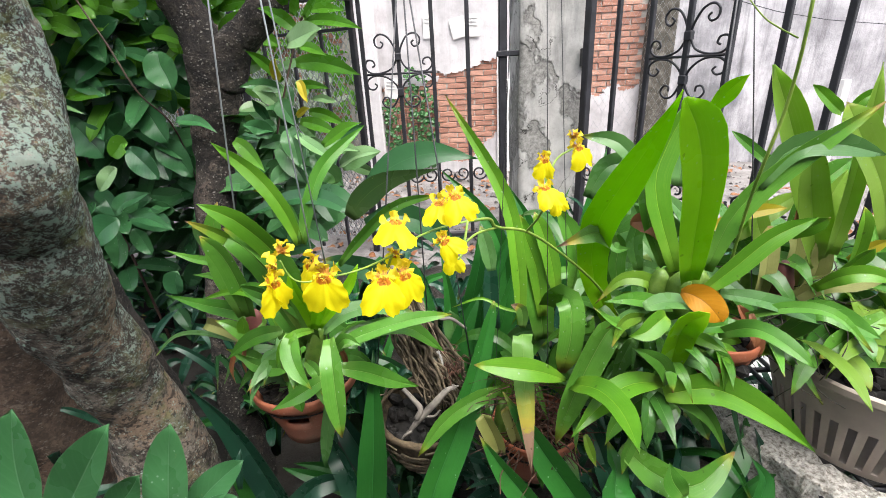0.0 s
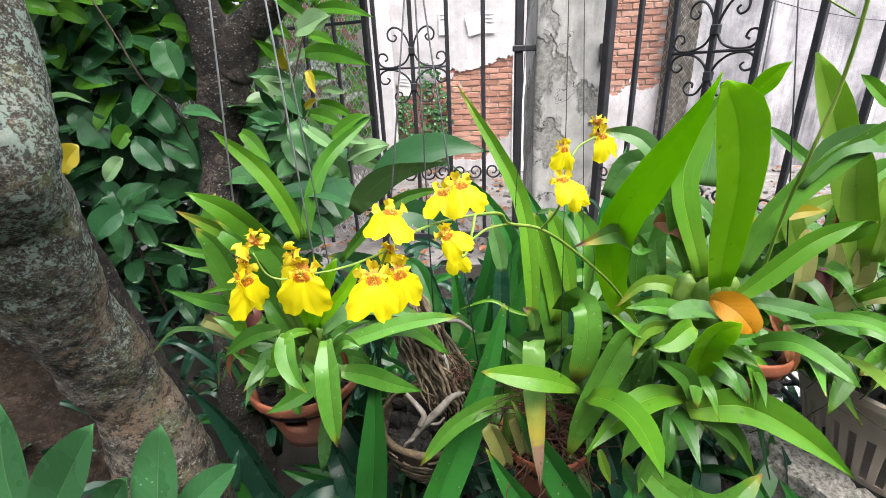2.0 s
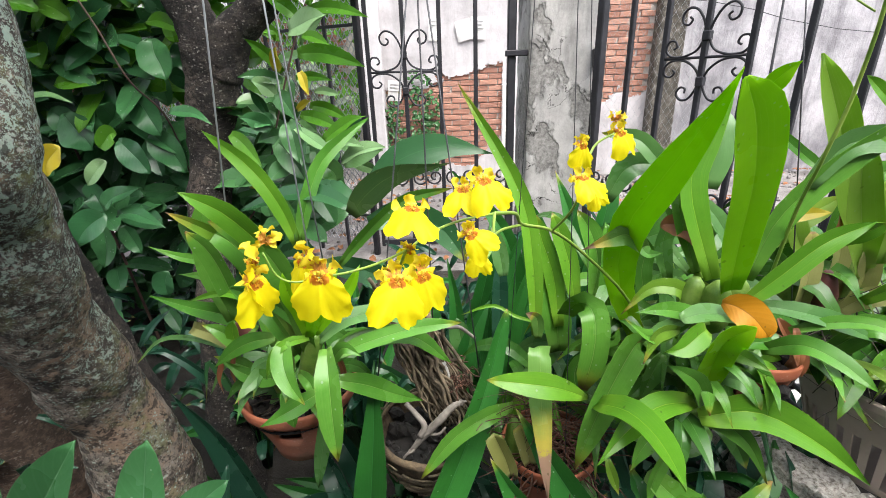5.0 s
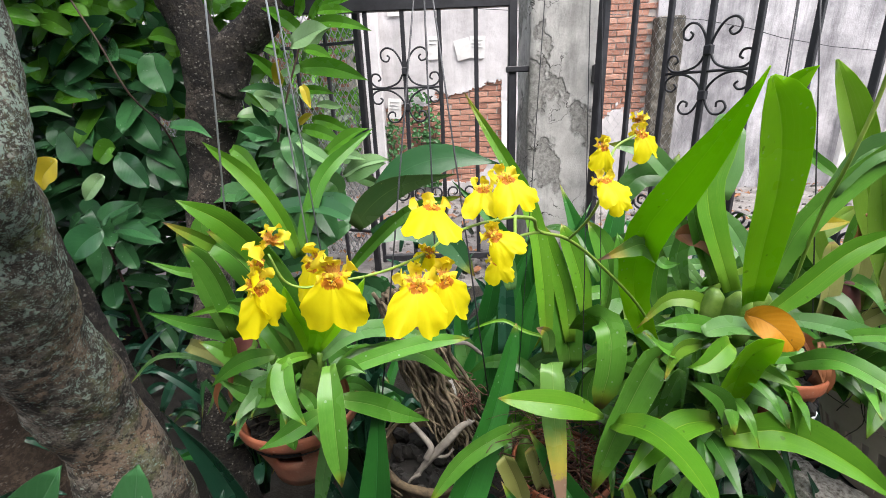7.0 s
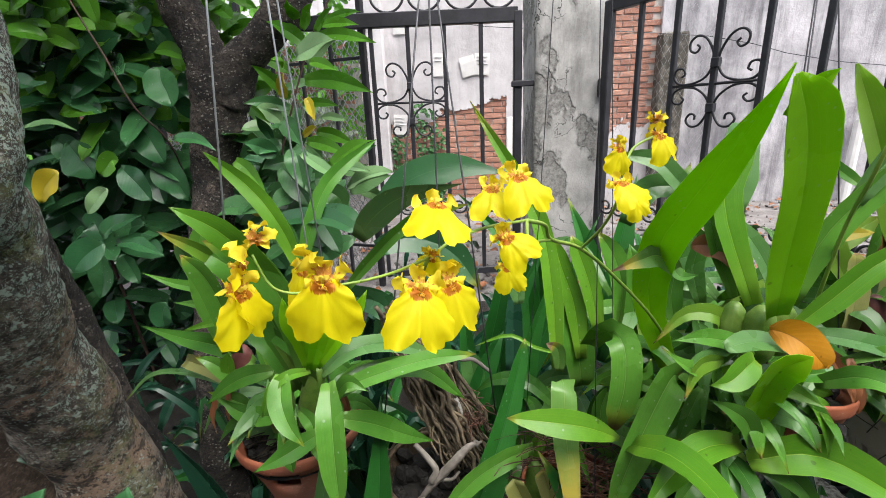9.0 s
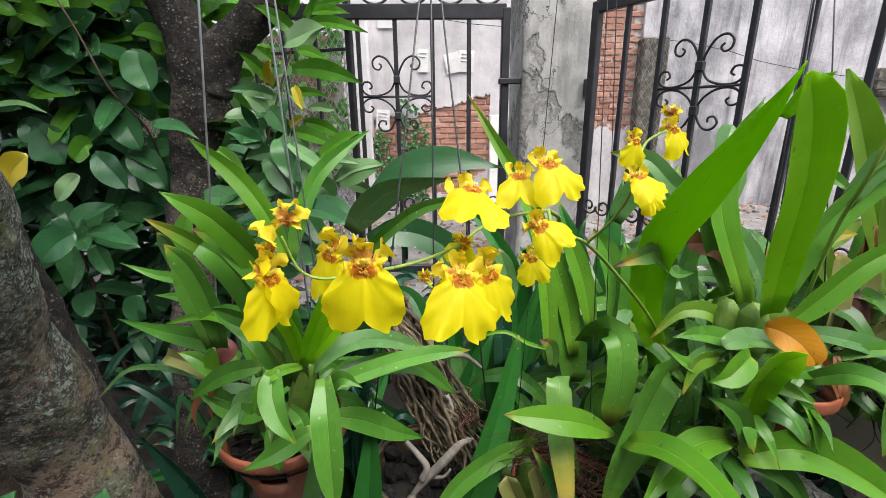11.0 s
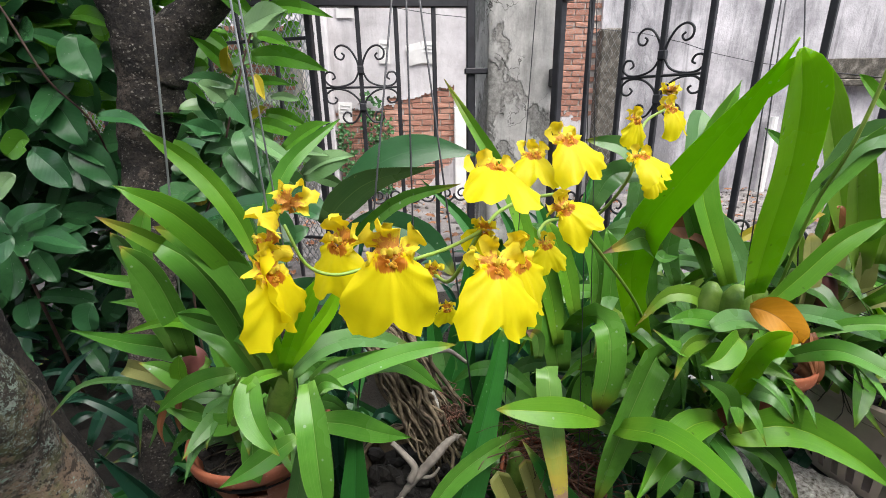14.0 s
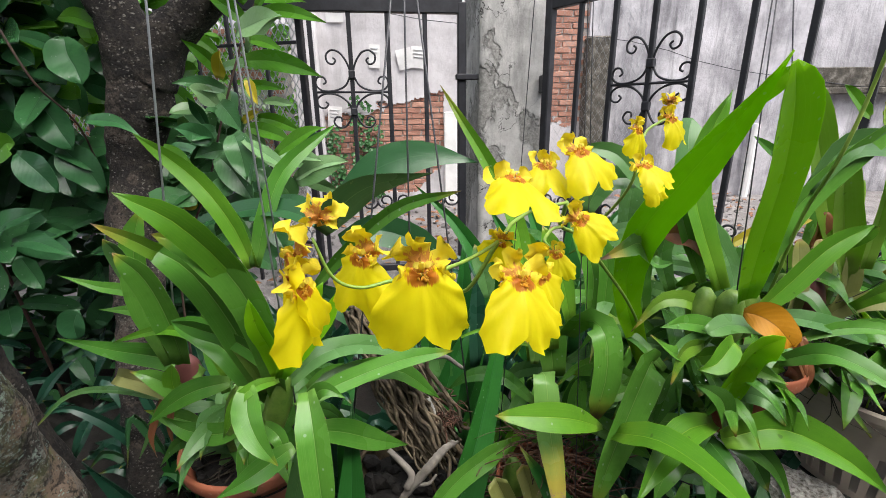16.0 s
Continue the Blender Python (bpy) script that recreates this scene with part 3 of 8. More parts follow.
def blade_mesh(bm, pts, width, lean=0.6, shape="strap", fold=0.07, wave=0.03, steps=11, roll=0.0):
    """A leaf blade along pts, from its base to its tip. lean: 0 lies flat and faces up, 1 stands and faces the path."""
    line = spline(pts, steps)
    uv = bm.loops.layers.uv.verify()
    length = sum((b - a).length for a, b in zip(line, line[1:]))
    thick = min(0.0016, 0.02 * width + 0.0004)
    rnd = random.random() * 6.28
    tops, lows, uvs = [], [], []
    face = Vector((0.0, -lean, 1.02 - lean))
    last = None
    for k, q in enumerate(line):
        v = k / steps
        d = (line[min(k + 1, steps)] - line[max(k - 1, 0)]).normalized()
        side = d.cross(face)
        side = side.normalized() if side.length > 1e-4 else d.orthogonal().normalized()
        if last is not None and side.dot(last) < 0:
            side = -side
        last = side.copy()
        nor = side.cross(d).normalized()
        if roll:
            turn = Matrix.Rotation(roll * v, 3, d)
            side, nor = turn @ side, turn @ nor
        w = 0.5 * width * max(0.02, SHAPE[shape](v))
        top, low = [], []
        for j in range(5):
            s = (j - 2) / 2
            lift = fold * abs(s) * w * 1.6 + wave * width * math.sin(9 * v + rnd + 2 * s) * abs(s)
            p = q + side * (s * w) + nor * lift
            top.append(bm.verts.new(p))
            low.append(bm.verts.new(p - nor * thick * (1.4 - abs(s))))
        tops.append(top), lows.append(low)
    def quad(vs, st):
        f = bm.faces.new(vs)
        f.smooth = True
        for lp, c in zip(f.loops, st):
            lp[uv].uv = c
    for k in range(steps):
        v0, v1 = k / steps, (k + 1) / steps
        for j in range(4):
            u0, u1 = j / 4, (j + 1) / 4
            quad((tops[k][j], tops[k][j + 1], tops[k + 1][j + 1], tops[k + 1][j]), ((u0, v0), (u1, v0), (u1, v1), (u0, v1)))
            quad((lows[k][j + 1], lows[k][j], lows[k + 1][j], lows[k + 1][j + 1]), ((u1, v0), (u0, v0), (u0, v1), (u1, v1)))
        for j in (0, 4):
            a = (tops[k][j], tops[k + 1][j], lows[k + 1][j], lows[k][j])
            quad(a if j == 0 else a[::-1], ((j / 4, v0), (j / 4, v1), (j / 4, v1), (j / 4, v0)) if j == 0 else ((j / 4, v0), (j / 4, v1), (j / 4, v1), (j / 4, v0)))
    for a, b in zip(tops, tops[1:]):
        e = bm.edges.get((a[2], b[2]))
        if e and fold > 0.05:
            e.smooth = False
        for j in (0, 4):
            bm.edges.get((a[j], b[j])).smooth = False
    for a, b in zip(lows, lows[1:]):
        for j in (0, 4):
            bm.edges.get((a[j], b[j])).smooth = False
    for k in (0, steps):
        for j in range(4):
            a = (tops[k][j], lows[k][j], lows[k][j + 1], tops[k][j + 1])
            quad(a if k == 0 else a[::-1], ((j / 4, k / steps),) * 4)
    return bm


def leaf(parent, mat, shape, width, lean, *pts, fold=0.2, wave=0.045, roll=0.0, label="", name="leaf"):
    return part(name, blade_mesh(bmesh.new(), pts, width, lean, shape, fold, wave, 11, roll), LEAF[mat], parent, label)


def lathe(bm, centre, profile, segs=40, holes=lambda row, seg: False):
    """A turned wall from (radius, height) pairs round centre; holes tells which cells stay open."""
    c = Vector(centre)
    rings = [[bm.verts.new(c + Vector((r * math.cos(a), r * math.sin(a), z))) for a in (2 * math.pi * s / segs for s in range(segs))] for r, z in profile]
    for i, (a, b) in enumerate(zip(rings, rings[1:])):
        for s in range(segs):
            if not holes(i, s):
                bm.faces.new((a[s], a[(s + 1) % segs], b[(s + 1) % segs], b[s]))
    return bm


def hanger(parent, top, feet, radius, material):
    for f in feet:
        part("hanging_wire", tube(bmesh.new(), (f, top), (radius, radius), 6, 2), material, parent)

# ---- ground, far walls, gate ----
def ground_height(x, y):
    rise = min(1.0, max(0.0, (y - 1.35) / 0.55))
    return 0.2 * rise * rise * (3 - 2 * rise) + 0.012 * noise.noise(Vector((x * 3, y * 3, 0)))


def make_ground():
    bm = bmesh.new()
    xs = [-60, -20, -8] + [-4 + 0.16 * k for k in range(57)] + [9, 20, 60]
    ys = [-60, -20, -6] + [-2.5 + 0.15 * k for k in range(52)] + [9, 20, 60]
    grid = [[bm.verts.new((x, y, ground_height(x, y))) for x in xs] for y in ys]
    for a, b in zip(grid, grid[1:]):
        for k in range(len(xs) - 1):
            f = bm.faces.new((a[k], a[k + 1], b[k + 1], b[k]))
            f.material_index = 1 if f.calc_center_median().y > 1.85 else 0
    ob = solo("ground", bm, EARTH, "damp garden earth, coloured darker for shade, running out to a dusty lane", "ground", kind="structure", smooth=True)
    ob.data.materials.append(ROAD)


make_ground()

# the wall across the lane: its own frame, u along it, v up
WALL = pose(0, 3.9, 0, 0, 0, -5.0)
far_wall = thing("wall_north", (0, 3.9, 0.2), "stained white plastered wall across the lane, bare brick showing", "wall", kind="structure")


def wall_part(name, bm, material, label="", smooth=False):
    bm.transform(WALL)
    return part(name, bm, material, far_wall, label, smooth)


def ragged(u, v):
    """True where the plaster has fallen off the brick."""
    n = 0.10 * noise.noise(Vector((u * 5, v * 5, 3))) + 0.05 * noise.noise(Vector((u * 17, v * 17, 7))) + 0.025 * noise.noise(Vector((u * 45, v * 45, 2)))
    low = -0.47 < u < 0.49 and v < 1.0 + 0.30 * max(-0.2, u) + n and v > 0.30 + 0.9 * max(0, u - 0.22) + n * 0.5
    col = 1.16 < u + 0.2 * n < 1.70 and v > 0.84 + n
    return low or col


bm = bmesh.new()
box(bm, (-0.58, 0.02, 0.0), (9.0, 0.24, 2.9))
wall_part("wall_core", bm, MORTAR)
bm = bmesh.new()
CELL, NU, NV = 0.0085, 262, 336
verts = {}
for i in range(NU + 1):
    for k in range(NV + 1):
        u, v = -0.58 + i * CELL, k * CELL
        j = 0.006 * noise.noise(Vector((u * 40, v * 40, 1))) if 0 < i < NU and 0 < k < NV else 0
        verts[i, k] = bm.verts.new((u + j, -0.004 + 0.004 * noise.noise(Vector((u * 9, v * 9, 5))), v + j))
for i in range(NU):
    for k in range(NV):
        if not ragged(-0.58 + (i + 0.5) * CELL, (k + 0.5) * CELL):
            bm.faces.new([verts[q] for q in ((i, k), (i + 1, k), (i + 1, k + 1), (i, k + 1))])
bmesh.ops.delete(bm, geom=[v for v in bm.verts if not v.link_faces], context="VERTS")
plaster = wall_part("plaster", bm, PLASTER, "stained white plaster with ragged edges")
mod = plaster.modifiers.new("depth", "SOLIDIFY")
mod.thickness, mod.offset = 0.022, -1
bm = bmesh.new()
box(bm, (1.652, -0.02, 0.0), (9.0, 0.02, 2.9))
wall_part("grey_render", bm, CONCRETE, "grey weather-streaked cement render")
bm = bmesh.new()
box(bm, (1.63, -0.10, 0.0), (1.83, 0.018, 1.50), 0.012)
wall_part("post", bm, POST, "rough blackened concrete post")
bm = bmesh.new()
box(bm, (-0.66, -0.09, 0.0), (-0.47, 0.018, 2.9), 0.01)
wall_part("pilaster", bm, PLASTER, "pale worn pilaster")
bm = bmesh.new()
box(bm, (0.49, -0.035, 0.0), (0.60, -0.006, 0.95), 0.008)
wall_part("white_strip", bm, WHITE, "white painted upright strip")
bm = bmesh.new()
box(bm, (3.45, -0.12, 1.05), (9.0, -0.022, 1.10), 0.008)
wall_part("ledge", bm, POST, "black stained ledge")
bm = bmesh.new()
box(bm, (3.43, -0.06, 1.104), (9.0, -0.022, 1.26), 0.006)
wall_part("mould_band", bm, POST, "blackened band of render above the ledge")
bm = bmesh.new()
tube(bm, ((3.13, -0.08, 0.15), (3.13, -0.08, 0.82)), (0.035, 0.035), 10, 2)
wall_part("downpipe", bm, WHITE, "white plastic downpipe")
bm = bmesh.new()
tube(bm, ((-0.3, -0.06, 1.76), (0.33, -0.06, 1.62), (1.94, -0.12, 1.456), (2.9, -0.07, 1.24), (5.0, -0.06, 1.0)), (0.0028, 0.0028), 5, 12)
wall_part("cable", bm, IRON, "thin sagging cable")


def transformed(bm):
    bm.transform(WALL)
    return bm


def sheet_of_paper(u, v, w, h, tilt, bars):
    bm = bmesh.new()
    g = [[bm.verts.new(((i / 4 - 0.5) * w, -0.006 - 0.006 * abs(math.sin(3 * i + k)), (k / 3 - 0.5) * h)) for i in range(5)] for k in range(4)]
    for a, b in zip(g, g[1:]):
        for i in range(4):
            bm.faces.new((a[i], a[i + 1], b[i + 1], b[i]))
    place = pose(u, -0.012, v, 0, tilt, 0)
    bm.transform(place)
    sheet = wall_part("poster", bm, PAPER, "curling faded paper notice")
    for q in range(bars):
        bm = bmesh.new()
        box(bm, (-0.36 * w, -0.0165, h * (0.3 - 0.16 * q)), (0.34 * w - 0.1 * w * (q % 2), -0.0145, h * (0.3 - 0.16 * q) + 0.05 * h))
        bm.transform(place)
        part("bar", transformed(bm), INK, sheet)


sheet_of_paper(-0.386, 0.924, 0.11, 0.16, 4, 3)
sheet_of_paper(0.19, 1.35, 0.12, 0.15, -12, 0)
sheet_of_paper(0.30, 1.36, 0.12, 0.16, 3, 3)
sheet_of_paper(-0.045, 1.37, 0.085, 0.17, 2, 2)
sheet_of_paper(-0.33, 1.68, 0.13, 0.14, 0, 3)

# a lower brick wall and greenery behind the side fence
back_wall = thing("wall_west", (-2.2, 5.2, 0.2), "old brick wall beyond the side fence", "wall", kind="structure")
bm = bmesh.new()
box(bm, (-9, 5.2, 0.0), (-0.9, 5.4, 1.75))
part("wall_core", bm, MORTAR, back_wall, smooth=False)
bm = bmesh.new()
box(bm, (-9, 7.5, 0.0), (9, 7.8, 3.4))
solo("wall_backdrop", bm, PLASTER, "plain pale house wall far behind the lane", "wall", kind="structure")
# added wall, never in view, that cuts low sky light from behind
bm = bmesh.new()
box(bm, (-9, -1.9, 0.0), (9, -1.7, 3.4))
solo("wall_south", bm, CONCRETE, "unseen plain grey wall added behind the garden to block low sky", "wall", kind="structure")

# the concrete gate pillar
bm = bmesh.new()
xs = [0.348 + 0.0283 * k for k in range(11)]
zs = [0.0 + 0.04 * k for k in range(58)]
def pillar_skin(a, z, side):
    return 0.007 * noise.noise(Vector((a * 9, z * 7, side))) + 0.004 * noise.noise(Vector((a * 40, z * 40, side)))
loop = [(x, 2.0) for x in xs] + [(0.631, 2.0 + 0.0283 * k) for k in range(1, 11)] + [(x, 2.283) for x in xs[::-1][1:]] + [(0.348, 2.283 - 0.0283 * k) for k in range(1, 10)]
rings = [[bm.verts.new((x + pillar_skin(y, z, 1), y + pillar_skin(x, z, 2), z)) for x, y in loop] for z in zs]
for a, b in zip(rings, rings[1:]):
    for k in range(len(loop)):
        bm.faces.new((a[k], a[(k + 1) % len(loop)], b[(k + 1) % len(loop)], b[k]))
bm.faces.new(rings[-1])
solo("gate_pillar", bm, PILLAR, "cracked grey rendered concrete gate pillar", "pillar", smooth=True)


def scroll(bm, centre, r, turns, start, way, radius=0.005, lift=(0, 0, 1), along=(1, 0, 0)):
    """A curl of flat iron: a spiral in the plane of along and lift, ending at its eye."""
    c, a, b = Vector(centre), Vector(along), Vector(lift)
    pts = []
    for k in range(15):
        f = k / 14
        ang = start + way * turns * 2 * math.pi * f
        rr = r * (1 - 0.72 * f)
        pts.append(c + a * rr * math.cos(ang) + b * rr * math.sin(ang))
    tube(bm, pts, (radius, radius * 0.9), 6, 28)
    return pts[0]


def lyre(parent, at, along, s):
    """Four S curls and a cross bar about one gate bar."""
    a, up, o = Vector(along), Vector((0, 0, 1)), Vector(at)
    def p(u, v):
        return o + a * (u * s) + up * (v * s)
    curls = (("upper_curl", ((0.02, 0.28), (0.10, 0.60), (0.28, 0.88), (0.50, 0.96), (0.66, 0.84), (0.64, 0.66), (0.50, 0.60), (0.42, 0.70), (0.49, 0.77))),
             ("side_curl", ((0.02, 0.36), (0.20, 0.04), (0.52, -0.09), (0.84, -0.08), (1.00, 0.08), (0.94, 0.26), (0.78, 0.26), (0.72, 0.14), (0.80, 0.08))),
             ("middle_curl", ((0.02, -0.70), (0.14, -0.42), (0.42, -0.21), (0.76, -0.17), (0.98, -0.30), (0.96, -0.50), (0.80, -0.55), (0.70, -0.45), (0.77, -0.38))),
             ("lower_curl", ((0.02, -0.56), (0.10, -0.84), (0.26, -1.06), (0.46, -1.08), (0.58, -0.94), (0.50, -0.80), (0.37, -0.82), (0.36, -0.93))))
    for sx in (-1, 1):
        for name, line in curls:
            part(name, tube(bmesh.new(), [p(u * sx, v) for u, v in line], (0.0042, 0.0036), 6, 40), IRON, parent)
    part("cross_bar", tube(bmesh.new(), (p(-1.05, -0.13), p(1.05, -0.13)), (0.0045, 0.0045), 6, 1), IRON, parent)
    for v in (0.33, -0.66):
        bm = bmesh.new()
        box(bm, (-0.0125, -0.0115, -0.015), (0.0125, 0.0115, 0.015), 0.003)
        bm.transform(Matrix.Translation(p(0, v)) @ Matrix.Rotation(math.atan2(a.y, a.x), 4, "Z"))
        part("collar", bm, IRON, parent, smooth=False)


def square_bar(name, parent, x, y, z0, z1, w, turn=0.0, material=None):
    bm = bmesh.new()
    box(bm, (-w / 2, -w / 2, z0), (w / 2, w / 2, z1), w * 0.12)
    bm.transform(pose(x, y, 0, 0, 0, turn))
    return part(name, bm, material or IRON, parent, smooth=False)


def rail(name, parent, a, b, w, h):
    a, b = Vector(a), Vector(b)
    d = b - a
    bm = bmesh.new()
    box(bm, (0, -w / 2, -h / 2), (d.length, w / 2, h / 2), w * 0.1)
    bm.transform(Matrix.Translation(a) @ Matrix.Rotation(math.atan2(d.y, d.x), 4, "Z"))
    return part(name, bm, IRON, parent, smooth=False)


def gate_leaf(label, start, along, bars, step_, thick_ends, lyre_at, over):
    """One leaf: stiles, bars, rails, a lyre at eye height and curls along the foot."""
    s, a = Vector((*start, 0)), Vector(along).normalized()
    turn = math.degrees(math.atan2(a.y, a.x))
    g = thing("iron_gate", (s.x, s.y, 0.24), label, "gate", "gate leaves")
    for k in range(bars + 1):
        q = s + a * (k * step_)
        w = 0.034 if k in thick_ends else 0.017
        square_bar("stile" if k in thick_ends else "bar", g, q.x, q.y, 0.26, 1.36, w, turn)
    e = s + a * (bars * step_)
    far = e + a * over
    rail("top_rail", g, (s.x, s.y, 1.347), (far.x, far.y, 1.347), 0.03, 0.054)
    rail("foot_rail", g, (s.x, s.y, 0.28), (e.x, e.y, 0.28), 0.024, 0.03)
    for k in range(bars):
        q = s + a * ((k + 0.5) * step_) + Vector((0, 0, 1.374 + step_ * 0.46))
        pts = [q + (a * math.cos(f) + Vector((0, 0, math.sin(f)))) * step_ * 0.46 for f in (2 * math.pi * j / 12 for j in range(13))]
        part("top_ring", tube(bmesh.new(), pts, (0.005, 0.005), 6, 24), IRON, g)
    for k in lyre_at:
        q = s + a * (k * step_)
        lyre(g, (q.x, q.y - 0.004, 1.05), a, step_ * 0.96)
    for k in range(bars):
        q = s + a * ((k + 0.5) * step_)
        bm = bmesh.new()
        for sx, st in ((-1, 0.0), (1, math.pi)):
            scroll(bm, q + a * (0.034 * sx) + Vector((0, 0, 0.585)), 0.036, 1.3, st, sx, 0.0045, along=a)
        part("foot_curl", bm, IRON, g)
    return g


left_gate = gate_leaf("black wrought iron gate leaf, closed, with scrolled ornament", (0.282, 2.04), (-1, 0.0, 0), 4, 0.148, (0,), (3,), 0.4)
right_gate = gate_leaf("black wrought iron gate leaf swung half open inwards", (0.615, 1.939), (0.4846, -0.8747, 0), 9, 0.1409, (0, 9), (3,), 0)
bm = bmesh.new()
box(bm, (0.255, 2.012, 1.075), (0.352, 2.04, 1.098), 0.003)
part("latch", bm, IRON, left_gate, smooth=False)
bm = bmesh.new()
box(bm, (0.600, 1.945, 1.02), (0.628, 2.0, 1.09), 0.004)
part("hinge", bm, IRON, right_gate, smooth=False)

# the side fence with its chain link
fence = thing("side_fence", (-0.345, 2.06, 0.2), "dark iron side fence backed with slack chain link", "fence")
FA = Vector((-0.93, 0.37, 0)).normalized()
for k in range(9):
    q = Vector((-0.352, 2.08, 0)) + FA * (0.16 * k)
    square_bar("post" if k % 4 == 0 else "bar", fence, q.x, q.y, 0.2, 1.55, 0.026 if k % 4 == 0 else 0.014, math.degrees(math.atan2(FA.y, FA.x)))
for z in (1.22, 0.4):
    a, b = Vector((-0.352, 2.08, z)), Vector((-0.352, 2.08, z)) + FA * 1.3
    rail("rail", fence, a, b, 0.014, 0.012)


def chain_link(parent, start, along, strands, step_, r):
    """Slack wire mesh hung along a fence."""
    bm = bmesh.new()
    for k in range(strands):
        for sgn in (-1, 1):
            pts = []
            for row in range(27):
                z = 0.25 + row * 0.043
                u = step_ * k + sgn * step_ * (0.45 if row % 2 else -0.45) + 0.008 * noise.noise(Vector((k * 0.4, z * 2, sgn)))
                pts.append(Vector((*start, z)) + along * u + Vector((0.0, 0.014 * noise.noise(Vector((u * 3, z * 3, 0))) + 0.002 * sgn, 0)))
            tube(bm, pts, (r, r), 3, 26, False)
    return tagged(part("chain_link", bm, WIRE, parent, "slack galvanised chain link mesh"), kind="stuff")


chain_link(fence, (-0.352, 2.12), FA, 46, 0.03, 0.0026)
chain_link(right_gate, (0.68, 2.0), Vector((0.97, 0.24, 0)), 13, 0.036, 0.0007)

# ---- trees ----
def trunk(bm, pts, radii, sides=20, steps=40, lump=0.012, seed=0):
    """A limb with an uneven skin."""
    line = spline(pts, steps)
    up, rings = None, []
    for k, q in enumerate(line):
        d = (line[min(k + 1, steps)] - line[max(k - 1, 0)]).normalized()
        up = (up or d.orthogonal()).copy()
        up = (up - d * up.dot(d)).normalized()
        side = d.cross(up)
        f = k / steps * (len(radii) - 1)
        i = min(int(f), len(radii) - 2)
        r = radii[i] + (radii[i + 1] - radii[i]) * (f - i)
        ring = []
        for s in range(sides):
            a = 2 * math.pi * s / sides
            o = math.cos(a) * up + math.sin(a) * side
            p = q + r * o
            p += o * (lump * noise.noise(p * 9 + Vector((seed, 0, 0))) * 1.4 + lump * 0.5 * noise.noise(p * 28) + lump * 0.3 * noise.noise(p * 65))
            ring.append(bm.verts.new(p))
        rings.append(ring)
    for a, b in zip(rings, rings[1:]):
        for s in range(sides):
            bm.faces.new((a[s], a[(s + 1) % sides], b[(s + 1) % sides], b[s]))
    bm.faces.new(rings[0][::-1])
    bm.faces.new(rings[-1])
    return bm


def crown_leaves(centre, spread, count, size, mat_name, parent, seed):
    rnd = random.Random(seed)
    bm = bmesh.new()
    c = Vector(centre)
    for _ in range(count):
        o = Vector((rnd.uniform(-1, 1), rnd.uniform(-1, 1), rnd.uniform(-1, 1)))
        if o.length > 1:
            continue
        q = c + Vector((o.x * spread[0], o.y * spread[1], o.z * spread[2]))
        d = Vector((rnd.uniform(-1, 1), rnd.uniform(-1, 1), rnd.uniform(-0.9, 0.3))).normalized() * size * rnd.uniform(0.7, 1.2)
        blade_mesh(bm, (q, q + d * 0.5 + Vector((0, 0, 0.006)), q + d), size * 0.45, rnd.uniform(0.1, 0.8), "oval", 0.15, 0.02, 5)
    return tagged(part("foliage", bm, LEAF[mat_name], parent), kind="stuff")


near_tree = thing("lichen_tree", (-0.66, 0.82, 0), "tree with a crooked grey trunk blotched by pale lichen", "tree")
bm = bmesh.new()
trunk(bm, ((-0.700, 0.780, -0.080), (-0.665, 0.745, 0.080), (-0.626, 0.702, 0.202), (-0.621, 0.706, 0.279), (-0.617, 0.704, 0.366), (-0.617, 0.691, 0.464), (-0.608, 0.654, 0.570), (-0.596, 0.612, 0.671), (-0.573, 0.570, 0.762), (-0.546, 0.540, 0.833), (-0.527, 0.528, 0.882), (-0.487, 0.489, 0.929), (-0.476, 0.487, 0.963), (-0.478, 0.502, 1.003), (-0.481, 0.517, 1.054), (-0.481, 0.513, 1.102), (-0.482, 0.513, 1.142), (-0.560, 0.550, 1.420), (-0.700, 0.600, 1.900)), (0.150, 0.118, 0.101, 0.091, 0.076, 0.064, 0.063, 0.065, 0.066, 0.064, 0.062, 0.054, 0.057, 0.056, 0.055, 0.051, 0.048, 0.055, 0.060), 40, 190, 0.008, 3)
part("trunk", bm, BARK, near_tree, "grey bark with pale green lichen")
# limb on the far side: the dark bark paints in its shade
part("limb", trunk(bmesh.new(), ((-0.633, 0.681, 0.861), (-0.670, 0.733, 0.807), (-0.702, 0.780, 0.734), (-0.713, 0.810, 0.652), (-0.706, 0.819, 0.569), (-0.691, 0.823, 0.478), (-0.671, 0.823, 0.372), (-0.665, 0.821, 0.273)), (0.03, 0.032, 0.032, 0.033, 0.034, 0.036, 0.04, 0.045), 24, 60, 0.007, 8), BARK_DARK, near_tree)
bm = bmesh.new()
trunk(bm, ((-1.08, 0.95, -0.05), (-1.07, 0.915, 0.142), (-1.045, 0.885, 0.37), (-1.0, 0.85, 0.55), (-0.95, 0.80, 0.72), (-0.90, 0.76, 0.88)), (0.10, 0.085, 0.08, 0.08, 0.075, 0.07), 20, 40, 0.008, 11)
part("limb", bm, BARK_BROWN, near_tree, "brown bark of the second stem")
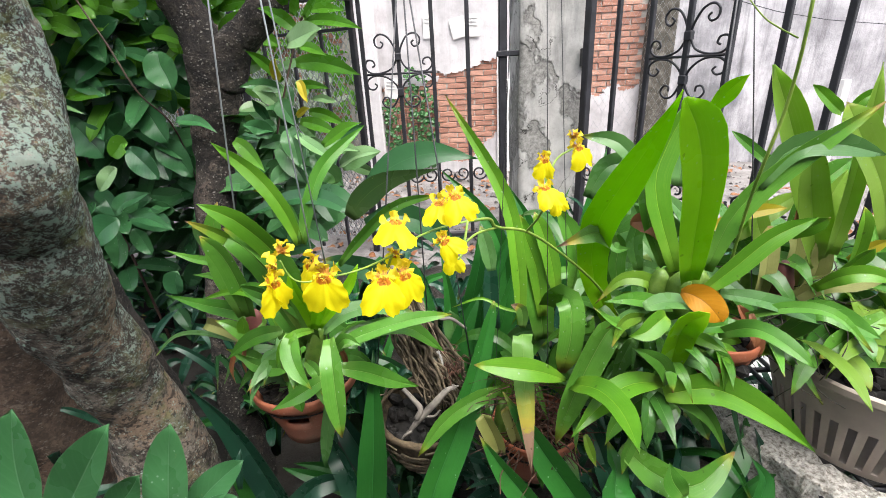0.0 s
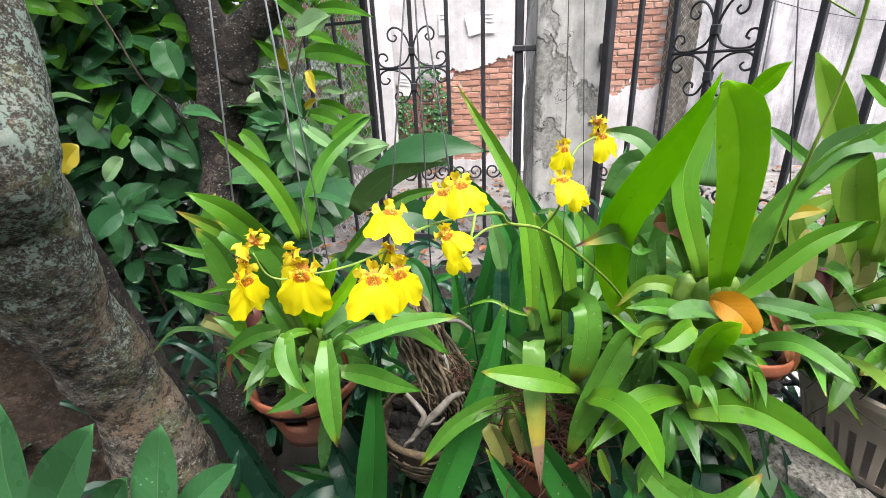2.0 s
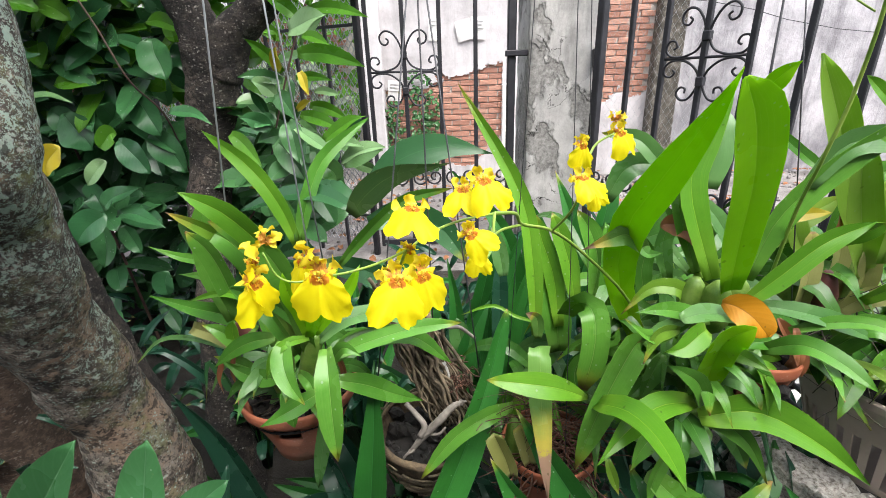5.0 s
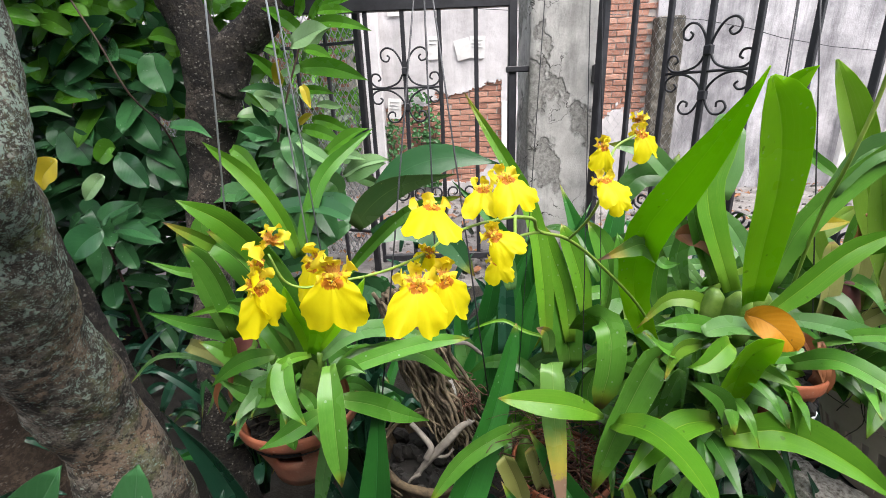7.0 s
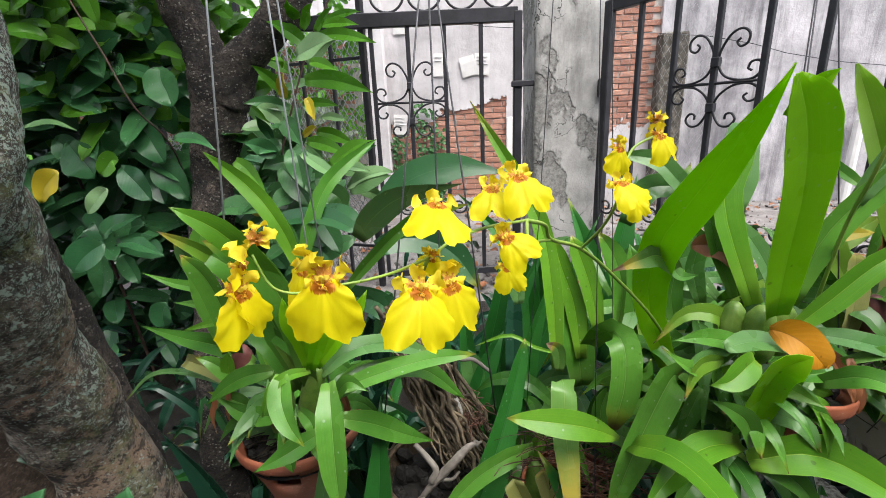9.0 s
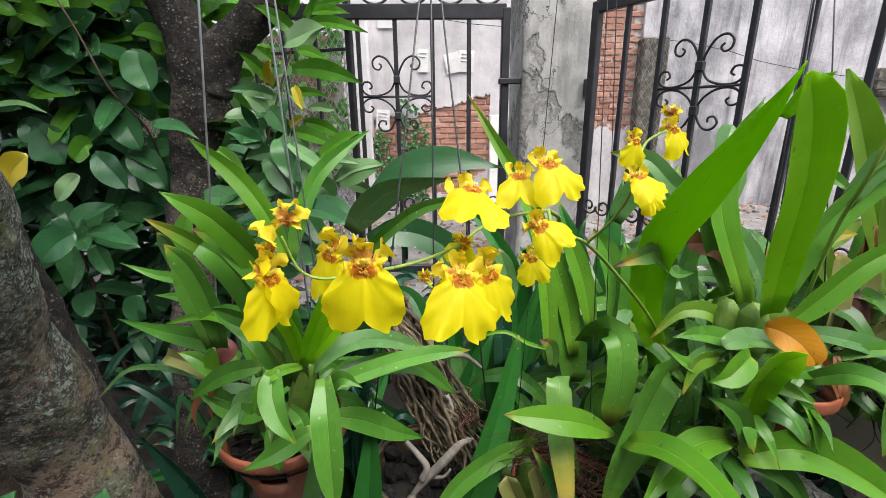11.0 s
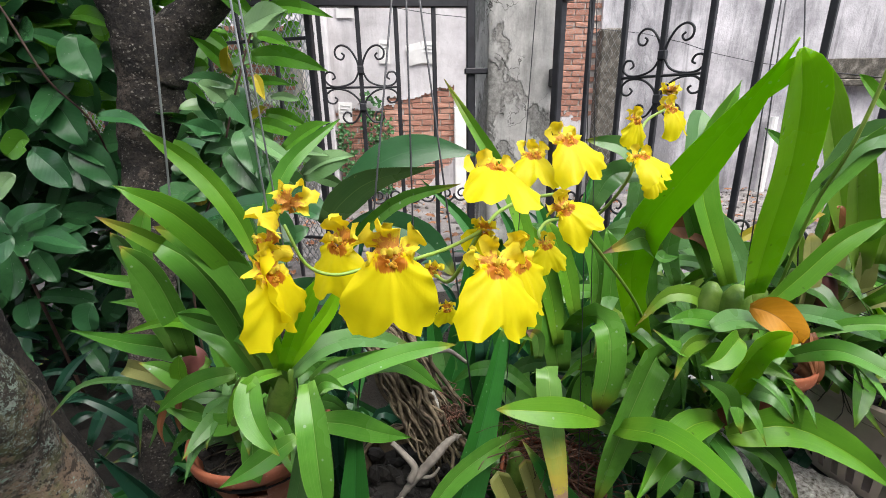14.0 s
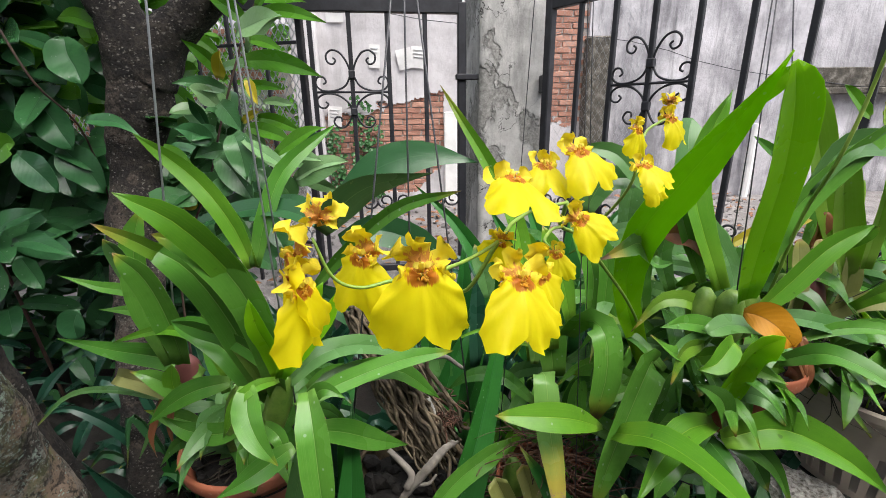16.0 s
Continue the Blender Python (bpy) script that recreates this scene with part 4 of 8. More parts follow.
for pts, r in ((((-0.700, 0.600, 1.86), (-0.7, 0.7, 2.7), (-0.5, 0.9, 3.6)), (0.075, 0.03)), (((-0.700, 0.600, 1.86), (-1.0, 0.7, 2.6), (-1.3, 1.0, 3.5)), (0.07, 0.03)), (((-0.700, 0.600, 1.86), (-1.2, 0.5, 2.6), (-1.7, 0.5, 3.4)), (0.06, 0.03))):
    part("limb", trunk(bmesh.new(), pts, r, 12, 18, 0.006, 5), BARK, near_tree)
crown_leaves((-1.3, 0.6, 3.6), (1.3, 1.1, 0.6), 900, 0.15, "shrub", near_tree, 4)

dark_tree = thing("forked_tree", (-0.572, 0.91, 0), "tree with a dark bare trunk that forks in two", "tree")
bm = bmesh.new()
trunk(bm, ((-0.562, 0.87, -0.15), (-0.572, 0.91, 0.0), (-0.592, 0.97, 0.14), (-0.619, 1.03, 0.289), (-0.641, 1.14, 0.536), (-0.645, 1.25, 0.804), (-0.619, 1.28, 0.949), (-0.590, 1.28, 1.09)), (0.07, 0.058, 0.051, 0.049, 0.05, 0.053, 0.06, 0.072), 30, 110, 0.012, 21)
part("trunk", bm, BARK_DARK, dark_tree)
bm = bmesh.new()
trunk(bm, ((-0.592, 1.28, 1.03), (-0.613, 1.28, 1.13), (-0.640, 1.28, 1.21), (-0.668, 1.28, 1.32), (-0.77, 1.3, 1.9), (-0.85, 1.7, 2.8)), (0.06, 0.05, 0.045, 0.043, 0.036, 0.03), 22, 60, 0.011, 22)
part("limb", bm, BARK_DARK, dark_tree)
bm = bmesh.new()
trunk(bm, ((-0.59, 1.28, 1.03), (-0.545, 1.28, 1.10), (-0.488, 1.28, 1.15), (-0.421, 1.27, 1.21), (-0.36, 1.27, 1.28), (-0.25, 1.25, 1.7), (-0.4, 1.7, 2.7)), (0.066, 0.05, 0.046, 0.045, 0.04, 0.03, 0.02), 22, 60, 0.009, 23)
part("limb", bm, BARK_DARK, dark_tree)
crown_leaves((-0.7, 1.9, 2.9), (0.8, 0.6, 0.5), 260, 0.14, "shrub", dark_tree, 9)

# ---- pots, orchids and shrubs ----
def clay_pot(label, centre, rim, depth, slots=True):
    """A slotted terracotta orchid pot; centre lies in the plane of its rim."""
    x, y, z = centre
    pot = thing("orchid_pot", (x, y, z - depth), label, "plant pot", "orchid pots")
    prof = [(rim * 0.56, -depth), (rim * 0.60, -depth * 0.86), (rim * 0.68, -depth * 0.66), (rim * 0.76, -depth * 0.50), (rim * 0.87, -depth * 0.24), (rim * 0.925, -depth * 0.17), (rim * 0.965, -depth * 0.155), (rim * 0.985, -depth * 0.13), (rim, -depth * 0.02), (rim * 0.99, 0.0), (rim * 0.955, 0.002)]
    holes = (lambda i, s: slots and i == 3 and s % 8 in (2, 3, 4, 5)) if slots else (lambda i, s: False)
    ob = part("wall", lathe(bmesh.new(), centre, prof, 48, holes), CLAY, pot)
    m = ob.modifiers.new("depth", "SOLIDIFY")
    m.thickness, m.offset = 0.007, -1
    part("base", lathe(bmesh.new(), centre, [(0.001, -depth + 0.002), (rim * 0.56, -depth)], 48), CLAY, pot)
    rnd = random.Random(int(1000 * (x + 3)))
    bm = bmesh.new()
    for _ in range(60):
        a, r = rnd.uniform(0, 6.28), rim * 0.85 * math.sqrt(rnd.random())
        s = rnd.uniform(0.008, 0.018)
        bmesh.ops.create_icosphere(bm, subdivisions=1, radius=s, matrix=pose(x + r * math.cos(a), y + r * math.sin(a), z - 0.03 + rnd.uniform(-0.012, 0.008), rnd.uniform(0, 90), rnd.uniform(0, 90), 0) @ Matrix.Diagonal((1, rnd.uniform(0.5, 0.9), rnd.uniform(0.5, 0.9), 1)))
    lathe(bm, (x, y, z - 0.035), [(0.001, 0), (rim * 0.9, 0)], 24)
    tagged(part("charcoal", bm, CHARCOAL, pot, "black charcoal chunks", smooth=False), kind="stuff")
    return pot


def bulb(parent, base, top, r, material, label=""):
    a, b = Vector(base), Vector(top)
    bm = bmesh.new()
    tube(bm, (a, a.lerp(b, 0.25), a.lerp(b, 0.55), a.lerp(b, 0.85), b), (r * 0.6, r * 0.95, r, r * 0.72, r * 0.30), 14, 14)
    axis = (b - a).normalized()
    for v in bm.verts:
        off = (v.co - a) - axis * (v.co - a).dot(axis)
        rib = 0.07 * math.sin(5 * math.atan2(off.y, off.x)) + 0.10 * noise.noise(v.co * 55)
        v.co += off * rib
    return part("pseudobulb", bm, material, parent, label)


def roots(parent, centre, reach, count, material, r, seed, lift=0.01):
    rnd = random.Random(seed)
    bm = bmesh.new()
    c = Vector(centre)
    for _ in range(count):
        q = c + Vector([rnd.uniform(-0.3, 0.3) * s for s in reach])
        pts = [q]
        d = Vector((rnd.uniform(-1, 1), rnd.uniform(-1, 1), rnd.uniform(-0.6, 0.4)))
        for _ in range(4):
            d = (d + 0.8 * Vector((rnd.uniform(-1, 1), rnd.uniform(-1, 1), rnd.uniform(-1, 0.6)))).normalized()
            pts.append(pts[-1] + Vector([a * b for a, b in zip(d, reach)]) * 0.3)
        rr = r * rnd.uniform(0.6, 1.2)
        tube(bm, pts, (rr, rr * 0.6), 5, 14)
    return tagged(part("root_mass", bm, material, parent), kind="stuff")


pot_left = clay_pot("round slotted terracotta pot hung on galvanised wires", (-0.295, 0.72, 0.490), 0.104, 0.128)
pot_centre = clay_pot("terracotta pot half hidden under orchid leaves", (0.150, 0.655, 0.398), 0.083, 0.112)
pot_right = clay_pot("terracotta pot under a broad-leaved orchid", (0.446, 0.630, 0.596), 0.067, 0.125)
hanger(pot_left, (-0.265, 0.72, 1.72), ((-0.394, 0.72, 0.488), (-0.235, 0.80, 0.488), (-0.215, 0.66, 0.488)), 0.0014, WIRE)
hanger(pot_centre, (0.13, 0.68, 1.72), ((0.075, 0.69, 0.398), (0.225, 0.69, 0.398), (0.155, 0.573, 0.398)), 0.0006, WIRE_DARK)
hanger(pot_right, (0.418, 0.69, 1.24), ((0.440, 0.696, 0.596), (0.511, 0.640, 0.596), (0.383, 0.608, 0.596)), 0.0010, WIRE_DARK)
part("hanging_wire", tube(bmesh.new(), ((0.418, 0.69, 1.235), (0.418, 0.69, 1.75)), (0.0012, 0.0012), 6, 1), WIRE_DARK, pot_right)

pl_a = thing("orchid", (-0.28, 0.64, 0.46), "bushy green strap-leaved orchid growing in a terracotta pot", "orchid", "orchids")
pl_b = thing("orchid", (-0.2, 0.8, 0.45), "orchid with long straps and thick dark glossy leaves", "orchid", "orchids")
pl_c = thing("orchid", (0.15, 0.66, 0.36), "tall strap-leaved orchid bearing a spray of yellow flowers", "orchid", "orchids")
pl_d = thing("orchid", (0.4, 0.6, 0.53), "broad-leaved bright green orchid growing in a terracotta pot", "orchid", "orchids")
pl_e = thing("orchid", (0.72, 0.7, 0.46), "crowded orchids with pale husks growing in a basket", "orchid", "orchids")
pand = thing("pandan_clump", (0.0, 0.95, 0.0), "clump of dark green sword-shaped pandan leaves on the ground", "plant")
seed = thing("seedling", (-0.35, 0.42, 0.0), "young plant with rounded fresh green leaves", "plant")
sap = thing("sapling", (-0.42, 1.3, 0.0), "thin red-stemmed sapling with glossy leaves", "shrub")
shrub = thing("shrub", (-0.95, 1.4, 0.0), "dense dark green broad-leaved shrub", "shrub")
leaf(pl_a, "fade", "strap", 0.017, 0.7, (-0.232, 0.600, 0.641), (-0.295, 0.600, 0.791), (-0.313, 0.570, 0.832), (-0.344, 0.550, 0.862))
leaf(pl_a, "lime", "strap", 0.029, 0.65, (-0.218, 0.600, 0.640), (-0.230, 0.570, 0.774), (-0.260, 0.530, 0.857), (-0.294, 0.500, 0.896))
leaf(pl_a, "mid", "strap", 0.035, 0.7, (-0.220, 0.600, 0.629), (-0.225, 0.570, 0.755), (-0.252, 0.550, 0.827), (-0.292, 0.540, 0.852))
leaf(pl_a, "mid", "strap", 0.035, 0.75, (-0.236, 0.620, 0.617), (-0.257, 0.600, 0.723), (-0.284, 0.580, 0.803), (-0.326, 0.580, 0.835))
leaf(pl_a, "mid", "strap", 0.033, 0.95, (-0.379, 0.700, 0.632), (-0.402, 0.710, 0.719), (-0.398, 0.710, 0.793), (-0.380, 0.710, 0.844))
leaf(pl_a, "mid", "strap", 0.035, 0.85, (-0.359, 0.690, 0.637), (-0.363, 0.680, 0.710), (-0.374, 0.670, 0.767), (-0.395, 0.660, 0.803))
leaf(pl_a, "grey", "strap", 0.023, 0.8, (-0.396, 0.720, 0.640), (-0.404, 0.720, 0.715), (-0.412, 0.700, 0.788), (-0.419, 0.690, 0.812))
leaf(pl_a, "mid", "lance", 0.018, 0.5, (-0.379, 0.730, 0.686), (-0.417, 0.730, 0.725), (-0.459, 0.730, 0.738), (-0.505, 0.730, 0.758))
leaf(pl_a, "mid", "lance", 0.017, 0.5, (-0.387, 0.740, 0.670), (-0.434, 0.750, 0.691), (-0.481, 0.750, 0.698))
leaf(pl_a, "mid", "lance", 0.032, 0.5, (-0.347, 0.710, 0.606), (-0.398, 0.720, 0.631), (-0.463, 0.730, 0.644), (-0.535, 0.740, 0.664))
leaf(pl_a, "lime", "strap", 0.015, 0.5, (-0.296, 0.660, 0.622), (-0.314, 0.660, 0.679), (-0.367, 0.680, 0.693), (-0.443, 0.700, 0.671))
leaf(pl_a, "mid", "strap", 0.031, 0.6, (-0.246, 0.620, 0.617), (-0.269, 0.620, 0.673), (-0.310, 0.640, 0.706), (-0.349, 0.660, 0.713))
leaf(pl_a, "husk", "cut", 0.024, 0.6, (-0.380, 0.700, 0.580), (-0.403, 0.710, 0.589), (-0.433, 0.720, 0.597), (-0.468, 0.730, 0.605))
leaf(pl_a, "mid", "lance", 0.027, 0.6, (-0.366, 0.690, 0.577), (-0.381, 0.690, 0.603), (-0.403, 0.690, 0.622), (-0.426, 0.690, 0.632))
leaf(pl_a, "lime", "strap", 0.023, 0.85, (-0.375, 0.690, 0.584), (-0.378, 0.690, 0.609), (-0.374, 0.690, 0.638))
leaf(pl_a, "grey", "strap", 0.011, 0.4, (-0.418, 0.730, 0.560), (-0.498, 0.760, 0.565), (-0.578, 0.790, 0.542), (-0.646, 0.800, 0.484))
leaf(pl_a, "mid", "lance", 0.030, 0.55, (-0.287, 0.640, 0.634), (-0.332, 0.650, 0.620), (-0.371, 0.660, 0.596), (-0.407, 0.664, 0.566))
leaf(pl_a, "mid", "lance", 0.029, 0.55, (-0.274, 0.640, 0.571), (-0.316, 0.650, 0.551), (-0.365, 0.670, 0.548), (-0.397, 0.680, 0.568))
leaf(pl_a, "lime", "strap", 0.013, 0.6, (-0.213, 0.580, 0.668), (-0.232, 0.560, 0.675), (-0.251, 0.550, 0.663), (-0.270, 0.550, 0.622))
leaf(pl_a, "mid", "lance", 0.031, 0.7, (-0.240, 0.560, 0.677), (-0.238, 0.540, 0.656), (-0.225, 0.520, 0.636), (-0.207, 0.510, 0.613))
leaf(pl_a, "mid", "lance", 0.026, 0.6, (-0.202, 0.560, 0.593), (-0.228, 0.550, 0.581), (-0.253, 0.540, 0.571), (-0.284, 0.535, 0.557))
leaf(pl_a, "mid", "strap", 0.030, 0.85, (-0.172, 0.520, 0.689), (-0.165, 0.490, 0.664), (-0.161, 0.470, 0.624), (-0.157, 0.455, 0.574), fold=0.3)
leaf(pl_a, "grey", "strap", 0.024, 0.9, (-0.182, 0.580, 0.609), (-0.204, 0.590, 0.535), (-0.230, 0.600, 0.441), (-0.246, 0.600, 0.366))
leaf(pl_a, "mid", "lance", 0.035, 0.5, (-0.190, 0.600, 0.581), (-0.152, 0.630, 0.547), (-0.109, 0.660, 0.502), (-0.068, 0.675, 0.476))
leaf(pl_a, "mid", "strap", 0.033, 0.45, (-0.200, 0.600, 0.612), (-0.154, 0.640, 0.621), (-0.081, 0.680, 0.603), (-0.017, 0.690, 0.541))
leaf(pl_a, "mid", "strap", 0.025, 0.5, (-0.194, 0.600, 0.622), (-0.140, 0.620, 0.633), (-0.067, 0.650, 0.637), (0.001, 0.670, 0.631))
leaf(pl_a, "grey", "strap", 0.027, 0.5, (-0.208, 0.600, 0.650), (-0.173, 0.620, 0.671), (-0.122, 0.650, 0.664), (-0.054, 0.680, 0.624))
leaf(pl_a, "mid", "lance", 0.024, 0.6, (-0.200, 0.660, 0.599), (-0.162, 0.680, 0.608), (-0.115, 0.700, 0.592))
leaf(pl_a, "mid", "lance", 0.019, 0.6, (-0.195, 0.600, 0.611), (-0.168, 0.580, 0.650), (-0.141, 0.570, 0.642))
leaf(pl_a, "glass", "strap", 0.020, 1.0, (-0.213, 0.580, 0.670), (-0.215, 0.570, 0.711), (-0.222, 0.560, 0.744), (-0.226, 0.560, 0.776))
leaf(pl_a, "glass", "strap", 0.020, 1.0, (-0.208, 0.570, 0.676), (-0.186, 0.550, 0.727), (-0.166, 0.540, 0.768), (-0.149, 0.540, 0.796))
leaf(pl_a, "glass", "strap", 0.018, 1.0, (-0.212, 0.600, 0.660), (-0.182, 0.600, 0.698), (-0.159, 0.610, 0.724), (-0.140, 0.620, 0.758))
leaf(pl_a, "mid", "strap", 0.019, 0.9, (-0.221, 0.600, 0.665), (-0.253, 0.600, 0.705), (-0.296, 0.610, 0.722), (-0.329, 0.620, 0.730))
leaf(pl_a, "grey", "lance", 0.019, 0.6, (-0.206, 0.620, 0.659), (-0.167, 0.640, 0.671), (-0.126, 0.660, 0.660), (-0.082, 0.670, 0.640))
leaf(pl_a, "mid", "lance", 0.020, 0.7, (-0.243, 0.600, 0.598), (-0.221, 0.580, 0.589), (-0.215, 0.570, 0.552))
leaf(pl_a, "mid", "strap", 0.026, 0.8, (-0.271, 0.640, 0.559), (-0.276, 0.620, 0.526), (-0.270, 0.610, 0.485))
leaf(pl_a, "mid", "lance", 0.028, 0.6, (-0.358, 0.700, 0.532), (-0.393, 0.710, 0.540), (-0.438, 0.720, 0.551))
leaf(pl_a, "brown", "lance", 0.010, 0.9, (-0.403, 0.715, 0.581), (-0.423, 0.715, 0.538), (-0.432, 0.710, 0.510), (-0.431, 0.710, 0.476))
leaf(pl_a, "brown", "lance", 0.009, 0.9, (-0.389, 0.710, 0.578), (-0.404, 0.710, 0.528), (-0.405, 0.710, 0.491))
leaf(pl_a, "brown", "strap", 0.010, 0.6, (-0.202, 0.660, 0.588), (-0.193, 0.655, 0.555), (-0.202, 0.650, 0.525))
leaf(pl_a, "mid", "strap", 0.025, 0.9, (-0.316, 0.700, 0.580), (-0.332, 0.720, 0.642), (-0.334, 0.730, 0.706))
leaf(pl_b, "lime", "strap", 0.032, 0.8, (-0.285, 0.800, 0.729), (-0.311, 0.810, 0.799), (-0.355, 0.820, 0.865), (-0.423, 0.820, 0.929))
leaf(pl_b, "mid", "strap", 0.027, 0.95, (-0.282, 0.800, 0.729), (-0.261, 0.820, 0.805), (-0.231, 0.860, 0.872), (-0.155, 0.920, 0.934), fold=0.3)
leaf(pl_b, "grey", "strap", 0.020, 0.9, (-0.293, 0.800, 0.732), (-0.294, 0.810, 0.775), (-0.311, 0.820, 0.819))
leaf(pl_b, "mid", "strap", 0.016, 0.8, (-0.180, 0.660, 0.740), (-0.133, 0.640, 0.794), (-0.072, 0.600, 0.852), (-0.009, 0.560, 0.876))
leaf(pl_b, "teal", "lance", 0.056, 0.7, (-0.137, 0.800, 0.839), (-0.082, 0.800, 0.876), (-0.014, 0.800, 0.890), (0.063, 0.790, 0.878), fold=0.05, wave=0.01)
leaf(pl_b, "purple", "lance", 0.046, 1.0, (-0.177, 0.770, 0.787), (-0.146, 0.775, 0.822), (-0.099, 0.780, 0.850), (-0.008, 0.785, 0.865), fold=0.05, wave=0.01)
leaf(pl_b, "teal", "strap", 0.049, 0.8, (-0.150, 0.780, 0.766), (-0.094, 0.800, 0.777), (-0.028, 0.800, 0.749), (0.019, 0.780, 0.687), wave=0.01)
leaf(pl_b, "teal", "strap", 0.035, 0.5, (-0.176, 0.780, 0.796), (-0.240, 0.820, 0.813), (-0.323, 0.860, 0.802), (-0.430, 0.900, 0.763), wave=0.01)
leaf(pl_b, "teal", "oval", 0.048, 0.4, (-0.177, 0.840, 0.785), (-0.220, 0.860, 0.803), (-0.266, 0.880, 0.806), (-0.317, 0.900, 0.787))
leaf(pl_c, "lime", "strap", 0.028, 0.9, (0.128, 0.700, 0.584), (0.125, 0.730, 0.702), (0.105, 0.770, 0.819), (0.009, 0.810, 0.989), fold=0.3)
leaf(pl_c, "mid", "arch", 0.050, 1.0, (0.176, 0.720, 0.537), (0.169, 0.730, 0.600), (0.161, 0.750, 0.645), (0.156, 0.760, 0.693), wave=0.0)
leaf(pl_c, "mid", "arch", 0.040, 0.9, (0.166, 0.668, 0.640), (0.174, 0.645, 0.672), (0.182, 0.615, 0.685), (0.187, 0.594, 0.668), (0.184, 0.582, 0.622), (0.172, 0.578, 0.566), wave=0.0, fold=0.10)
leaf(pl_c, "mid", "strap", 0.043, 0.8, (0.262, 0.600, 0.628), (0.237, 0.573, 0.642), (0.205, 0.552, 0.600), (0.178, 0.540, 0.540), (0.155, 0.532, 0.465))
leaf(pl_c, "lime", "spindle", 0.035, 0.55, (0.175, 0.563, 0.564), (0.127, 0.550, 0.593), (0.077, 0.545, 0.607), (0.029, 0.550, 0.611), fold=0.12, wave=0.01)
leaf(pl_c, "tip", "hang", 0.034, 0.95, (0.120, 0.655, 0.585), (0.116, 0.622, 0.612), (0.113, 0.600, 0.601), (0.112, 0.580, 0.552), (0.112, 0.548, 0.503), (0.114, 0.512, 0.424), fold=0.1, label="green strap leaf with a dry brown tip")
leaf(pl_c, "mid", "strap", 0.028, 0.7, (0.081, 0.640, 0.488), (0.034, 0.610, 0.493), (-0.019, 0.592, 0.468), (-0.072, 0.575, 0.406), fold=0.15)
leaf(pl_c, "lime", "strap", 0.032, 1.0, (0.172, 0.720, 0.587), (0.166, 0.750, 0.668), (0.147, 0.770, 0.730), (0.138, 0.780, 0.772))
leaf(pl_c, "lime", "strap", 0.031, 1.0, (0.197, 0.720, 0.634), (0.189, 0.740, 0.694), (0.176, 0.760, 0.743), (0.162, 0.770, 0.779))
leaf(pl_c, "mid", "strap", 0.035, 1.0, (0.217, 0.700, 0.643), (0.230, 0.720, 0.700), (0.222, 0.740, 0.748), (0.198, 0.750, 0.788))
leaf(pl_c, "mid", "strap", 0.034, 1.0, (0.244, 0.680, 0.595), (0.241, 0.700, 0.664), (0.245, 0.710, 0.725), (0.235, 0.720, 0.775))
leaf(pl_c, "deep", "strap", 0.036, 1.0, (0.270, 0.700, 0.617), (0.273, 0.710, 0.680), (0.283, 0.720, 0.730), (0.275, 0.720, 0.762))
leaf(pl_c, "mid", "strap", 0.029, 1.0, (0.294, 0.680, 0.660), (0.289, 0.690, 0.699), (0.295, 0.700, 0.726), (0.288, 0.700, 0.758))
leaf(pl_c, "tip", "strap", 0.020, 1.0, (0.129, 0.690, 0.584), (0.129, 0.690, 0.607), (0.124, 0.690, 0.625), (0.108, 0.690, 0.632))
leaf(pl_c, "lime", "strap", 0.006, 0.6, (0.136, 0.700, 0.607), (0.094, 0.700, 0.621), (0.055, 0.710, 0.638), (0.002, 0.720, 0.616))
leaf(pl_c, "lime", "strap", 0.024, 0.9, (0.154, 0.700, 0.500), (0.105, 0.700, 0.450), (0.088, 0.700, 0.395))
leaf(pl_c, "mid", "strap", 0.031, 0.8, (0.198, 0.640, 0.492), (0.186, 0.660, 0.527), (0.205, 0.680, 0.561))
leaf(pl_c, "tip", "lance", 0.028, 0.8, (0.257, 0.620, 0.764), (0.221, 0.600, 0.795), (0.192, 0.585, 0.796), (0.152, 0.575, 0.786))
leaf(pl_c, "mid", "lance", 0.017, 0.5, (0.247, 0.620, 0.775), (0.255, 0.610, 0.763), (0.270, 0.600, 0.768))
leaf(pl_c, "mid", "strap", 0.021, 0.85, (0.259, 0.620, 0.586), (0.267, 0.610, 0.559), (0.263, 0.600, 0.508))
leaf(pl_c, "mid", "lance", 0.020, 0.9, (0.194, 0.620, 0.645), (0.216, 0.600, 0.634), (0.224, 0.600, 0.655))
leaf(pl_c, "grey", "strap", 0.030, 1.0, (0.086, 0.800, 0.650), (0.080, 0.820, 0.691), (0.069, 0.840, 0.733))
leaf(pl_c, "fade", "lance", 0.015, 0.9, (0.208, 0.550, 0.462), (0.216, 0.540, 0.435), (0.226, 0.535, 0.405))
leaf(pl_c, "husk", "cut", 0.030, 1.0, (0.072, 0.585, 0.395), (0.062, 0.590, 0.430), (0.044, 0.594, 0.475), fold=0.5)
leaf(pl_c, "husk", "cut", 0.026, 1.0, (0.105, 0.600, 0.405), (0.098, 0.605, 0.440), (0.088, 0.610, 0.475), fold=0.5)
leaf(pl_d, "glass", "tongue", 0.053, 0.72, (0.283, 0.640, 0.586), (0.230, 0.630, 0.705), (0.216, 0.600, 0.802), (0.230, 0.545, 0.886), (0.240, 0.500, 0.947), (0.245, 0.466, 0.995), fold=0.14, wave=0.03)
